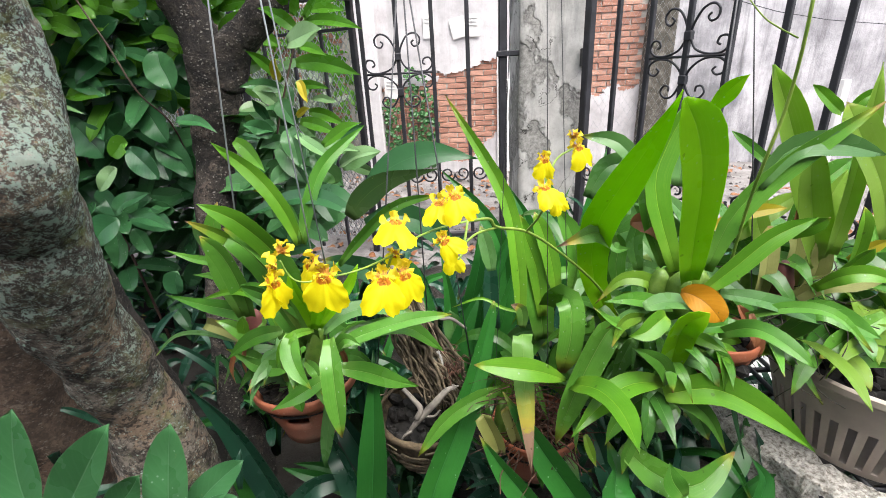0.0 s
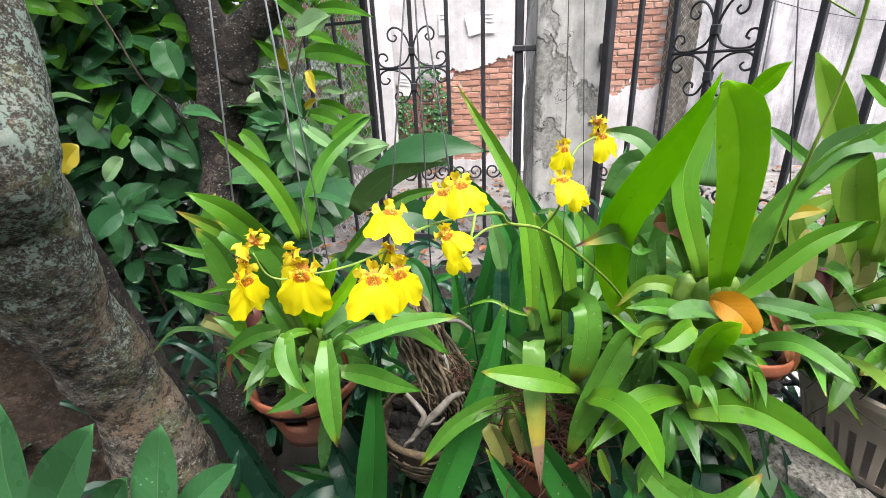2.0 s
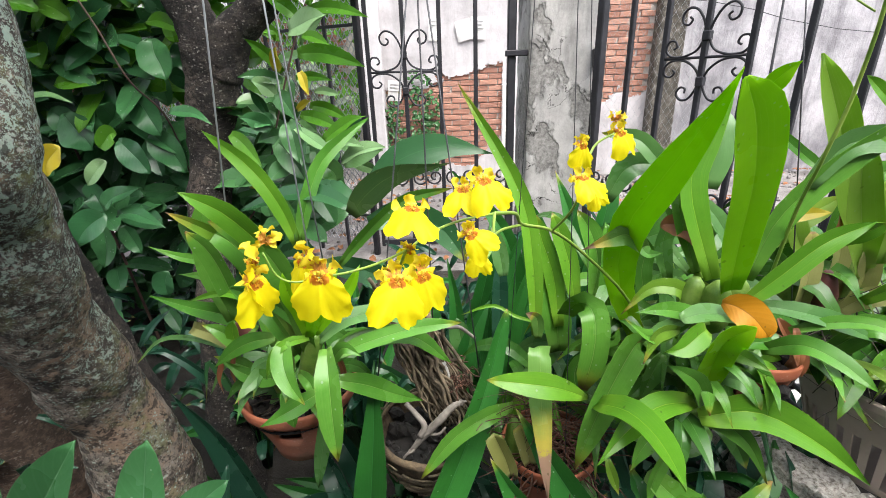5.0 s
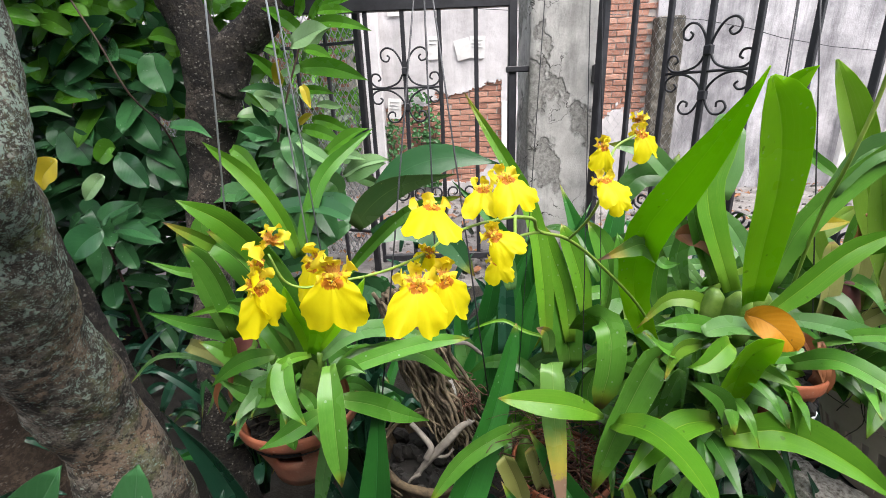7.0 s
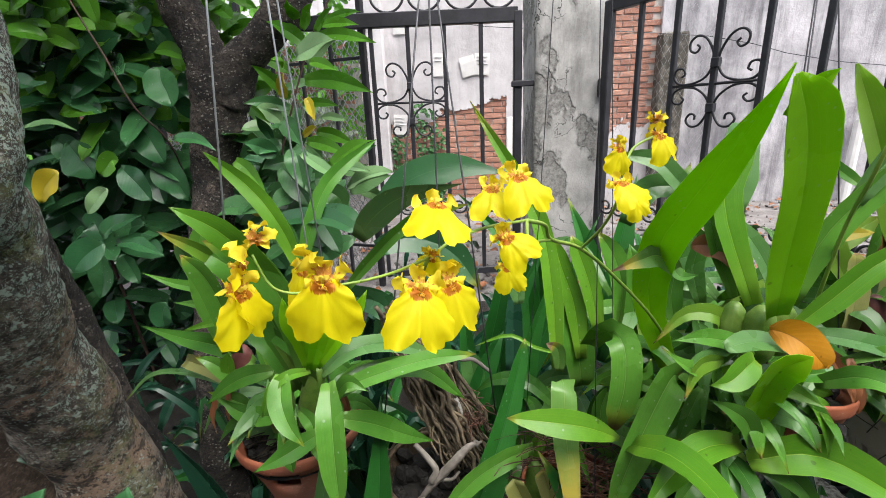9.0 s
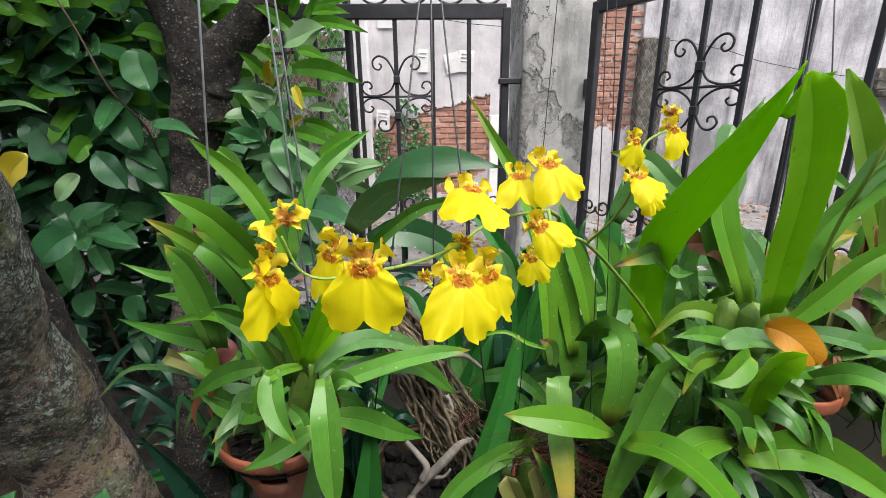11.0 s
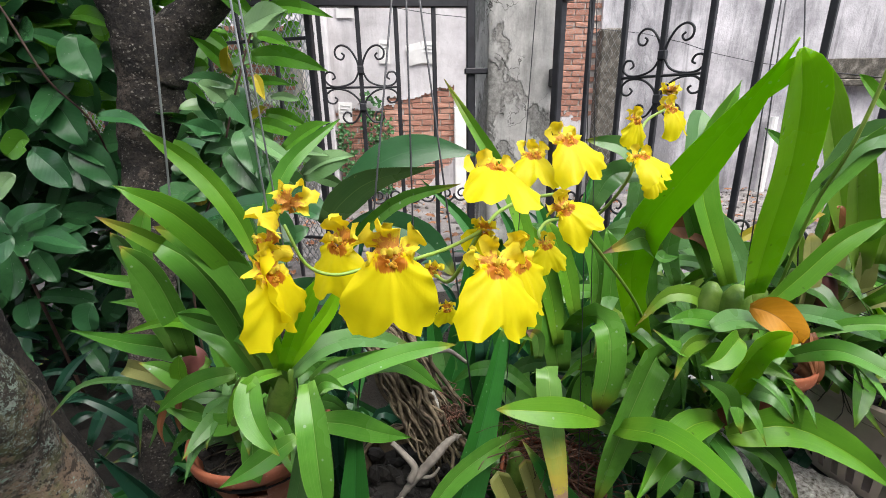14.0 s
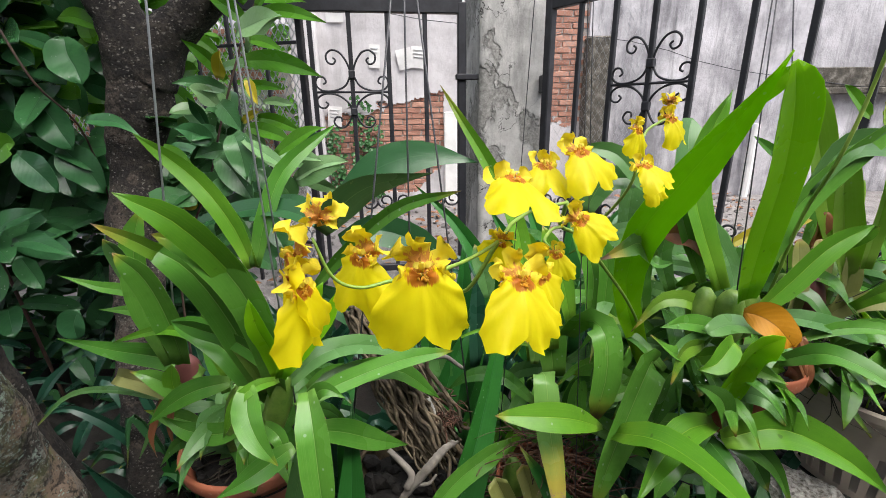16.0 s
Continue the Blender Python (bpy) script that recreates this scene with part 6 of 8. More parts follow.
leaf(sap, "sapling", "oval", 0.058, 0.5, (-0.501, 1.200, 0.758), (-0.543, 1.200, 0.767), (-0.587, 1.200, 0.769), (-0.647, 1.200, 0.746))
leaf(sap, "yellow", "oval", 0.033, 0.7, (-0.520, 1.220, 0.739), (-0.524, 1.220, 0.754), (-0.538, 1.220, 0.762))
leaf(sap, "sapling", "lance", 0.030, 0.9, (-0.447, 1.100, 0.694), (-0.449, 1.100, 0.722), (-0.431, 1.100, 0.749))
leaf(sap, "sapling", "oval", 0.060, 0.8, (-0.502, 1.250, 0.778), (-0.469, 1.250, 0.792), (-0.440, 1.240, 0.762))
leaf(sap, "sapling", "oval", 0.058, 0.7, (-0.450, 1.220, 0.751), (-0.400, 1.200, 0.754), (-0.351, 1.180, 0.749), (-0.302, 1.160, 0.758))
leaf(sap, "young", "lance", 0.034, 0.60, (-0.293, 1.100, 0.872), (-0.257, 1.090, 0.896), (-0.221, 1.080, 0.916), (-0.186, 1.070, 0.926))
leaf(sap, "pale", "lance", 0.052, 0.45, (-0.259, 1.120, 0.821), (-0.221, 1.100, 0.841), (-0.184, 1.080, 0.854), (-0.147, 1.060, 0.858))
leaf(sap, "pale", "lance", 0.040, 0.45, (-0.295, 1.140, 0.869), (-0.263, 1.120, 0.868), (-0.231, 1.100, 0.865), (-0.199, 1.080, 0.858))
leaf(sap, "pale", "lance", 0.056, 0.70, (-0.349, 1.140, 1.108), (-0.316, 1.120, 1.116), (-0.281, 1.100, 1.125), (-0.250, 1.080, 1.128))
leaf(sap, "sapling", "lance", 0.056, 0.90, (-0.382, 1.140, 0.913), (-0.370, 1.120, 0.888), (-0.363, 1.110, 0.854), (-0.358, 1.100, 0.822))
leaf(sap, "pale", "lance", 0.030, 0.50, (-0.359, 1.120, 0.901), (-0.324, 1.100, 0.880), (-0.290, 1.080, 0.860), (-0.265, 1.070, 0.843))
leaf(sap, "young", "lance", 0.038, 0.75, (-0.357, 1.260, 1.146), (-0.384, 1.250, 1.171), (-0.409, 1.230, 1.186), (-0.428, 1.210, 1.193))
leaf(sap, "young", "lance", 0.025, 0.80, (-0.312, 1.240, 1.186), (-0.278, 1.230, 1.188), (-0.244, 1.210, 1.182), (-0.215, 1.190, 1.174))
leaf(sap, "young", "lance", 0.029, 0.85, (-0.322, 1.220, 1.160), (-0.269, 1.210, 1.160), (-0.218, 1.190, 1.148), (-0.175, 1.170, 1.132))
# pale colour paints in the white glare on this leaf
leaf(sap, "pale", "lance", 0.054, 0.90, (-0.365, 1.260, 1.118), (-0.333, 1.250, 1.135), (-0.302, 1.230, 1.145), (-0.274, 1.210, 1.148))
leaf(sap, "young", "lance", 0.030, 0.75, (-0.411, 1.240, 1.103), (-0.419, 1.230, 1.107), (-0.421, 1.210, 1.109), (-0.423, 1.190, 1.109))
leaf(sap, "young", "lance", 0.026, 0.80, (-0.344, 1.220, 1.105), (-0.318, 1.210, 1.101), (-0.292, 1.190, 1.090), (-0.270, 1.170, 1.078))
leaf(sap, "young", "lance", 0.047, 0.85, (-0.371, 1.260, 1.068), (-0.309, 1.250, 1.066), (-0.250, 1.230, 1.051), (-0.198, 1.210, 1.030))
leaf(sap, "young", "lance", 0.030, 0.90, (-0.409, 1.240, 1.026), (-0.432, 1.230, 1.061), (-0.453, 1.210, 1.085), (-0.470, 1.190, 1.100))
leaf(sap, "yellow", "lance", 0.034, 0.75, (-0.416, 1.220, 1.028), (-0.410, 1.210, 1.049), (-0.402, 1.190, 1.066), (-0.393, 1.170, 1.078))
leaf(sap, "sapling", "lance", 0.034, 0.80, (-0.419, 1.260, 1.005), (-0.454, 1.250, 1.017), (-0.485, 1.230, 1.020), (-0.511, 1.210, 1.018))
leaf(sap, "young", "lance", 0.023, 0.85, (-0.378, 1.240, 1.012), (-0.344, 1.230, 1.014), (-0.307, 1.210, 1.010), (-0.277, 1.190, 1.002))
leaf(sap, "yellow", "lance", 0.023, 0.90, (-0.361, 1.220, 1.025), (-0.352, 1.210, 1.010), (-0.343, 1.190, 0.989), (-0.333, 1.170, 0.970))
leaf(sap, "pale", "oval", 0.042, 0.75, (-0.441, 1.260, 0.970), (-0.457, 1.250, 0.989), (-0.469, 1.230, 1.001), (-0.480, 1.210, 1.008))
leaf(sap, "sapling", "lance", 0.048, 0.80, (-0.430, 1.240, 0.978), (-0.415, 1.230, 0.960), (-0.396, 1.210, 0.938), (-0.380, 1.190, 0.915))
leaf(sap, "pale", "oval", 0.020, 0.85, (-0.332, 1.220, 0.978), (-0.307, 1.210, 0.980), (-0.283, 1.190, 0.975), (-0.260, 1.170, 0.970))
leaf(sap, "young", "lance", 0.032, 0.90, (-0.357, 1.260, 0.945), (-0.320, 1.250, 0.938), (-0.282, 1.230, 0.924), (-0.250, 1.210, 0.907))
leaf(sap, "yellow", "lance", 0.022, 0.75, (-0.387, 1.240, 0.935), (-0.370, 1.230, 0.945), (-0.351, 1.210, 0.953), (-0.336, 1.190, 0.957))
leaf(sap, "young", "lance", 0.034, 0.80, (-0.373, 1.220, 0.924), (-0.336, 1.210, 0.917), (-0.297, 1.190, 0.904), (-0.267, 1.170, 0.888))
leaf(sap, "pale", "oval", 0.038, 0.85, (-0.512, 1.260, 0.902), (-0.511, 1.250, 0.921), (-0.505, 1.230, 0.937), (-0.501, 1.210, 0.951))
leaf(sap, "shrub", "lance", 0.027, 0.90, (-0.465, 1.240, 0.930), (-0.473, 1.230, 0.956), (-0.476, 1.210, 0.975), (-0.479, 1.190, 0.988))
leaf(sap, "sapling", "lance", 0.059, 0.75, (-0.406, 1.220, 0.901), (-0.394, 1.210, 0.872), (-0.381, 1.190, 0.835), (-0.369, 1.170, 0.800))
leaf(sap, "sapling", "lance", 0.042, 0.80, (-0.438, 1.260, 0.872), (-0.460, 1.250, 0.871), (-0.479, 1.230, 0.866), (-0.493, 1.210, 0.859))
leaf(sap, "pale", "oval", 0.032, 0.85, (-0.375, 1.240, 0.879), (-0.347, 1.230, 0.865), (-0.317, 1.210, 0.845), (-0.291, 1.190, 0.824))
leaf(sap, "sapling", "lance", 0.063, 0.90, (-0.445, 1.220, 0.861), (-0.419, 1.210, 0.834), (-0.391, 1.190, 0.796), (-0.367, 1.170, 0.759))
leaf(sap, "pale", "oval", 0.031, 0.75, (-0.311, 1.260, 0.846), (-0.284, 1.250, 0.844), (-0.256, 1.230, 0.838), (-0.231, 1.210, 0.831))
leaf(sap, "pale", "lance", 0.054, 0.80, (-0.284, 1.240, 0.794), (-0.243, 1.230, 0.814), (-0.202, 1.210, 0.828), (-0.168, 1.190, 0.834))
leaf(sap, "seedling", "lance", 0.031, 0.85, (-0.300, 1.220, 0.859), (-0.263, 1.210, 0.884), (-0.225, 1.190, 0.900), (-0.194, 1.170, 0.910))
leaf(sap, "pale", "lance", 0.032, 0.90, (-0.264, 1.260, 0.791), (-0.234, 1.250, 0.786), (-0.203, 1.230, 0.777), (-0.176, 1.210, 0.766))
leaf(sap, "sapling", "lance", 0.049, 0.75, (-0.343, 1.240, 0.784), (-0.320, 1.230, 0.776), (-0.295, 1.210, 0.761), (-0.274, 1.190, 0.749))
leaf(sap, "young", "lance", 0.041, 0.80, (-0.559, 1.220, 0.884), (-0.531, 1.210, 0.863), (-0.501, 1.190, 0.834), (-0.475, 1.170, 0.806))
leaf(sap, "pale", "oval", 0.031, 0.85, (-0.389, 1.260, 0.913), (-0.372, 1.250, 0.906), (-0.353, 1.230, 0.894), (-0.337, 1.210, 0.882))
leaf(sap, "young", "lance", 0.027, 0.90, (-0.356, 1.240, 1.179), (-0.342, 1.230, 1.199), (-0.328, 1.210, 1.214), (-0.315, 1.190, 1.222))
leaf(sap, "young", "lance", 0.024, 0.75, (-0.321, 1.220, 1.168), (-0.302, 1.210, 1.188), (-0.283, 1.190, 1.200), (-0.267, 1.170, 1.208))
leaf(sap, "young", "lance", 0.021, 0.80, (-0.310, 1.260, 1.198), (-0.274, 1.250, 1.207), (-0.239, 1.230, 1.208), (-0.211, 1.210, 1.205))
leaf(sap, "young", "lance", 0.030, 0.85, (-0.369, 1.240, 1.201), (-0.371, 1.230, 1.216), (-0.371, 1.210, 1.225), (-0.370, 1.190, 1.230))
leaf(sap, "sapling", "lance", 0.048, 0.90, (-0.424, 1.220, 0.801), (-0.441, 1.210, 0.791), (-0.455, 1.190, 0.779), (-0.466, 1.170, 0.767))
leaf(sap, "sapling", "lance", 0.043, 0.75, (-0.362, 1.260, 0.830), (-0.353, 1.250, 0.809), (-0.343, 1.230, 0.782), (-0.334, 1.210, 0.757))
leaf(sap, "shrub", "lance", 0.041, 0.80, (-0.448, 1.240, 0.916), (-0.463, 1.230, 0.913), (-0.475, 1.210, 0.907), (-0.486, 1.190, 0.899))
leaf(sap, "shrub", "lance", 0.046, 0.85, (-0.453, 1.220, 0.893), (-0.475, 1.210, 0.910), (-0.493, 1.190, 0.921), (-0.509, 1.170, 0.926))
leaf(sap, "shrub", "lance", 0.043, 0.90, (-0.368, 1.260, 0.790), (-0.378, 1.250, 0.775), (-0.385, 1.230, 0.757), (-0.390, 1.210, 0.739))
leaf(sap, "sapling", "lance", 0.027, 0.75, (-0.429, 1.240, 0.947), (-0.438, 1.230, 0.954), (-0.444, 1.210, 0.959), (-0.447, 1.190, 0.960))
leaf(shrub, "young", "oval", 0.036, 0.9, (-1.058, 1.350, 1.244), (-1.065, 1.350, 1.218), (-1.057, 1.340, 1.196), (-1.058, 1.340, 1.173))
leaf(shrub, "young", "oval", 0.043, 0.6, (-0.750, 1.300, 1.157), (-0.717, 1.290, 1.157), (-0.684, 1.280, 1.146), (-0.650, 1.270, 1.130), name="leaf")
leaf(shrub, "shrub", "oval", 0.088, 0.8, (-0.737, 1.280, 1.116), (-0.733, 1.270, 1.082), (-0.719, 1.260, 1.054), (-0.707, 1.250, 1.019))
leaf(shrub, "shrub", "lance", 0.036, 0.6, (-0.840, 1.300, 1.122), (-0.804, 1.300, 1.113), (-0.764, 1.290, 1.097), (-0.736, 1.290, 1.087))
leaf(shrub, "shrub", "oval", 0.057, 0.7, (-1.028, 1.300, 1.075), (-0.978, 1.290, 1.059), (-0.931, 1.280, 1.036), (-0.899, 1.270, 1.013))
leaf(shrub, "shrub", "oval", 0.087, 0.9, (-0.918, 1.340, 1.042), (-0.929, 1.330, 0.999), (-0.947, 1.330, 0.954), (-0.940, 1.320, 0.900))
leaf(shrub, "shrub", "oval", 0.078, 0.85, (-0.836, 1.300, 0.981), (-0.812, 1.290, 0.958), (-0.792, 1.280, 0.921), (-0.768, 1.270, 0.879))
leaf(shrub, "shrub", "oval", 0.101, 0.85, (-1.035, 1.300, 0.944), (-1.007, 1.290, 0.906), (-0.982, 1.280, 0.883), (-0.961, 1.270, 0.850))
leaf(shrub, "young", "oval", 0.046, 0.9, (-0.766, 1.100, 0.904), (-0.780, 1.100, 0.905), (-0.800, 1.100, 0.886), (-0.815, 1.100, 0.875))
leaf(shrub, "shrub", "oval", 0.068, 0.8, (-0.837, 1.200, 0.880), (-0.808, 1.190, 0.852), (-0.785, 1.180, 0.830), (-0.760, 1.170, 0.799))
leaf(shrub, "shrub", "oval", 0.084, 0.85, (-0.813, 1.300, 0.890), (-0.789, 1.300, 0.857), (-0.758, 1.290, 0.826), (-0.732, 1.280, 0.778))
leaf(shrub, "pale", "oval", 0.047, 0.8, (-0.922, 1.250, 0.823), (-0.943, 1.250, 0.808), (-0.959, 1.240, 0.787), (-0.984, 1.240, 0.761))
leaf(shrub, "yellow", "oval", 0.050, 0.9, (-0.778, 0.950, 0.896), (-0.795, 0.950, 0.883), (-0.814, 0.950, 0.866), (-0.828, 0.950, 0.837))
leaf(shrub, "shrub", "lance", 0.052, 0.6, (-0.928, 1.200, 0.707), (-0.899, 1.200, 0.731), (-0.855, 1.190, 0.747), (-0.801, 1.180, 0.763))
leaf(shrub, "shrub", "oval", 0.081, 0.8, (-0.888, 1.150, 0.701), (-0.917, 1.140, 0.685), (-0.940, 1.130, 0.665), (-0.960, 1.120, 0.638))
leaf(shrub, "shrub", "oval", 0.065, 0.9, (-0.944, 1.200, 0.667), (-0.949, 1.200, 0.625), (-0.949, 1.190, 0.586), (-0.962, 1.180, 0.543))
leaf(shrub, "shrub", "lance", 0.040, 0.5, (-0.897, 1.200, 0.687), (-0.848, 1.190, 0.691), (-0.805, 1.180, 0.677), (-0.757, 1.170, 0.654))
leaf(shrub, "shrub", "oval", 0.055, 0.8, (-0.905, 1.220, 0.651), (-0.896, 1.220, 0.625), (-0.879, 1.210, 0.602), (-0.864, 1.200, 0.574))
leaf(shrub, "shrub", "lance", 0.031, 0.6, (-0.690, 1.200, 0.945), (-0.655, 1.190, 0.944), (-0.615, 1.180, 0.937), (-0.576, 1.170, 0.911))
leaf(shrub, "shrub", "oval", 0.061, 0.6, (-0.843, 1.330, 1.068), (-0.818, 1.320, 1.059), (-0.792, 1.310, 1.044), (-0.768, 1.300, 1.021))
leaf(shrub, "shrub", "oval", 0.051, 0.6, (-0.878, 1.320, 1.097), (-0.859, 1.310, 1.085), (-0.836, 1.300, 1.074), (-0.819, 1.300, 1.063))
leaf(shrub, "shrub", "lance", 0.048, 0.5, (-1.055, 1.200, 1.087), (-1.026, 1.200, 1.086), (-1.000, 1.200, 1.078), (-0.961, 1.200, 1.085))
leaf(shrub, "pale", "lance", 0.026, 0.4, (-1.052, 1.200, 0.984), (-1.012, 1.200, 0.990), (-0.966, 1.200, 0.991), (-0.920, 1.200, 0.973))
leaf(shrub, "shrub", "oval", 0.056, 0.7, (-0.831, 1.320, 0.872), (-0.834, 1.320, 0.832), (-0.824, 1.310, 0.801), (-0.813, 1.300, 0.769))
leaf(shrub, "shrub", "oval", 0.056, 0.7, (-0.711, 1.350, 1.112), (-0.710, 1.350, 1.084), (-0.694, 1.340, 1.061), (-0.681, 1.330, 1.029))
leaf(shrub, "shrub", "oval", 0.061, 0.7, (-1.075, 1.350, 1.107), (-1.054, 1.350, 1.121), (-1.014, 1.340, 1.139), (-0.968, 1.330, 1.157))
leaf(shrub, "young", "oval", 0.066, 0.8, (-1.079, 1.420, 1.118), (-1.076, 1.420, 1.103), (-1.065, 1.420, 1.087), (-1.046, 1.420, 1.076))
leaf(shrub, "young", "oval", 0.071, 0.8, (-1.041, 1.420, 1.226), (-1.030, 1.420, 1.211), (-1.012, 1.420, 1.189), (-1.003, 1.420, 1.167))
leaf(shrub, "shrub", "oval", 0.060, 0.7, (-0.834, 1.400, 1.039), (-0.816, 1.400, 1.015), (-0.807, 1.400, 0.983), (-0.807, 1.400, 0.951))
leaf(shrub, "shrub", "oval", 0.060, 0.7, (-1.030, 1.280, 0.714), (-1.008, 1.280, 0.730), (-0.991, 1.270, 0.707), (-0.977, 1.260, 0.675))
leaf(shrub, "shrub", "oval", 0.067, 0.7, (-0.804, 1.200, 0.516), (-0.822, 1.200, 0.480), (-0.824, 1.200, 0.442))
leaf(shrub, "shrub", "lance", 0.032, 0.5, (-1.167, 1.300, 0.880), (-1.128, 1.300, 0.894), (-1.091, 1.300, 0.904), (-1.056, 1.300, 0.907))


def fill(parent, centre, count, reach, length, width, mats, seed, droop=0.5, low=0.0):
    """More leaves of the same plant, arching out from its heart."""
    rnd = random.Random(seed)
    random.seed(seed)
    c = Vector(centre)
    for _ in range(count):
        a = rnd.uniform(0, 2 * math.pi)
        out = Vector((math.cos(a), math.sin(a), 0))
        l = length * rnd.uniform(0.6, 1.15)
        b = c + Vector((rnd.uniform(-1, 1) * reach[0], rnd.uniform(-1, 1) * reach[1], rnd.uniform(-0.5, 1) * reach[2]))
        up = rnd.uniform(0.15, 0.8)
        m1 = b + out * l * 0.35 + Vector((0, 0, l * 0.4 * up))
        m2 = b + out * l * 0.7 + Vector((0, 0, l * (0.5 * up - 0.2 * droop)))
        tip = b + out * l * 0.95 + Vector((0, 0, l * (0.3 * up - 0.75 * droop * rnd.uniform(0.3, 1.2)) + low))
        leaf(parent, rnd.choice(mats), rnd.choice(("lance", "lance", "strap")), width * rnd.uniform(0.7, 1.2), rnd.uniform(0.35, 0.8), b, m1, m2, tip, fold=0.1)


leaf(pl_d, "brown", "spindle", 0.024, 0.9, (0.468, 0.622, 0.648), (0.474, 0.605, 0.628), (0.479, 0.584, 0.606), (0.481, 0.572, 0.580), fold=0.5, wave=0.06, label="dry red-brown sheath")
# deep green mixed into these inner leaves stands in for their shade
fill(pl_a, (-0.29, 0.72, 0.50), 42, (0.06, 0.05, 0.05), 0.13, 0.024, ("mid", "deep", "deep", "grey"), 61)
fill(pl_c, (0.17, 0.73, 0.40), 34, (0.09, 0.06, 0.12), 0.17, 0.026, ("mid", "deep", "deep", "grey"), 62)
fill(pl_d, (0.355, 0.575, 0.595), 26, (0.05, 0.025, 0.02), 0.095, 0.02, ("mid", "mid", "grey", "lime"), 67)
fill(pl_d, (0.37, 0.67, 0.55), 32, (0.09, 0.05, 0.06), 0.14, 0.024, ("mid", "deep", "mid", "grey"), 63)
fill(pl_d, (0.30, 0.62, 0.55), 26, (0.08, 0.05, 0.08), 0.13, 0.024, ("mid", "deep", "deep", "lime"), 64)
fill(pl_e, (0.70, 0.72, 0.52), 44, (0.14, 0.09, 0.08), 0.2, 0.034, ("mid", "wan", "deep", "mid", "wan"), 65, droop=0.1)
fill(pl_e, (0.86, 0.72, 0.55), 26, (0.14, 0.09, 0.10), 0.24, 0.036, ("mid", "wan", "deep", "wan"), 66)
fill(pl_d, (0.38, 0.80, 0.58), 26, (0.12, 0.05, 0.08), 0.24, 0.03, ("mid", "deep", "grey", "wan"), 71)
fill(pl_e, (0.56, 0.80, 0.60), 22, (0.08, 0.05, 0.06), 0.24, 0.032, ("mid", "grey", "wan", "deep"), 72, droop=0.1)
roots(pl_c, (0.15, 0.645, 0.405), (0.13, 0.11, 0.05), 110, ROOT_RED, 0.0016, 21)
roots(pl_c, (0.12, 0.62, 0.50), (0.10, 0.05, 0.05), 36, ROOT_RED, 0.0009, 22)
roots(pl_a, (-0.29, 0.71, 0.475), (0.075, 0.065, 0.03), 60, ROOT, 0.0014, 9)

# ---- stems, bulbs and fallen leaves ----
def stem(parent, r, *pts, material=STEM, name="stem"):
    return part(name, tube(bmesh.new(), pts, (r, r * 0.7), 7, 5 * (len(pts) - 1)), material, parent)


stem(sap, 0.003, (-0.62, 1.27, 0.0), (-0.60, 1.27, 0.55), (-0.549, 1.27, 0.681), (-0.489, 1.27, 0.804), (-0.440, 1.27, 0.942), (-0.389, 1.27, 1.069), (-0.343, 1.27, 1.17), (-0.297, 1.27, 1.241), (-0.25, 1.27, 1.35), material=TWIG)
stem(sap, 0.003, (-0.343, 1.27, 1.17), (-0.32, 1.27, 1.20), (-0.29, 1.26, 1.215), material=TWIG)
stem(shrub, 0.0026, (-0.95, 1.55, 0.0), (-0.85, 1.50, 0.6), (-0.752, 1.30, 0.90), (-0.748, 1.17, 1.017), (-0.775, 1.15, 1.126), (-0.83, 1.15, 1.27), (-0.95, 1.2, 1.6), material=TWIG)
stem(shrub, 0.005, (-1.1, 1.5, 0.0), (-1.15, 1.45, 0.8), (-1.3, 1.5, 1.6), material=TWIG)
stem(shrub, 0.005, (-1.4, 1.6, 0.0), (-1.45, 1.5, 0.8), (-1.6, 1.5, 1.6), material=TWIG)
stem(seed, 0.006, (-0.36, 0.45, 0.0), (-0.40, 0.46, 0.3), (-0.44, 0.47, 0.42))
stem(seed, 0.006, (-0.32, 0.5, 0.0), (-0.36, 0.5, 0.3), (-0.38, 0.5, 0.38))
stem(pl_c, 0.0022, (0.30, 0.665, 0.60), (0.232, 0.62, 0.70), (0.15, 0.56, 0.788), (0.097, 0.51, 0.836), (0.055, 0.46, 0.861), (0.043, 0.43, 0.881), (0.017, 0.37, 0.90), name="flower_stem")
stem(pl_c, 0.0010, (0.017, 0.37, 0.90), (-0.010, 0.345, 0.903), (-0.031, 0.32, 0.903), (-0.044, 0.30, 0.90), (-0.06, 0.285, 0.898), (-0.073, 0.272, 0.899), name="flower_stem")
stem(pl_c, 0.0007, (-0.073, 0.272, 0.899), (-0.09, 0.268, 0.898), (-0.1, 0.264, 0.898), (-0.108, 0.262, 0.903), (-0.113, 0.262, 0.916), name="flower_stem")
stem(pl_c, 0.0014, (0.055, 0.46, 0.861), (0.03, 0.42, 0.87), (0.017, 0.40, 0.869), (0.004, 0.36, 0.876), name="flower_stem")
stem(pl_c, 0.0015, (0.097, 0.51, 0.836), (0.106, 0.48, 0.865), (0.106, 0.45, 0.895), (0.107, 0.445, 0.918), (0.117, 0.455, 0.935), (0.135, 0.46, 0.944), name="flower_stem")
stem(pl_c, 0.0012, (0.017, 0.37, 0.90), (0.01, 0.33, 0.888), (0.004, 0.32, 0.885), (-0.004, 0.31, 0.90), name="flower_stem")
stem(pl_c, 0.0011, (-0.044, 0.30, 0.90), (-0.055, 0.31, 0.875), (-0.06, 0.335, 0.868), name="flower_stem")
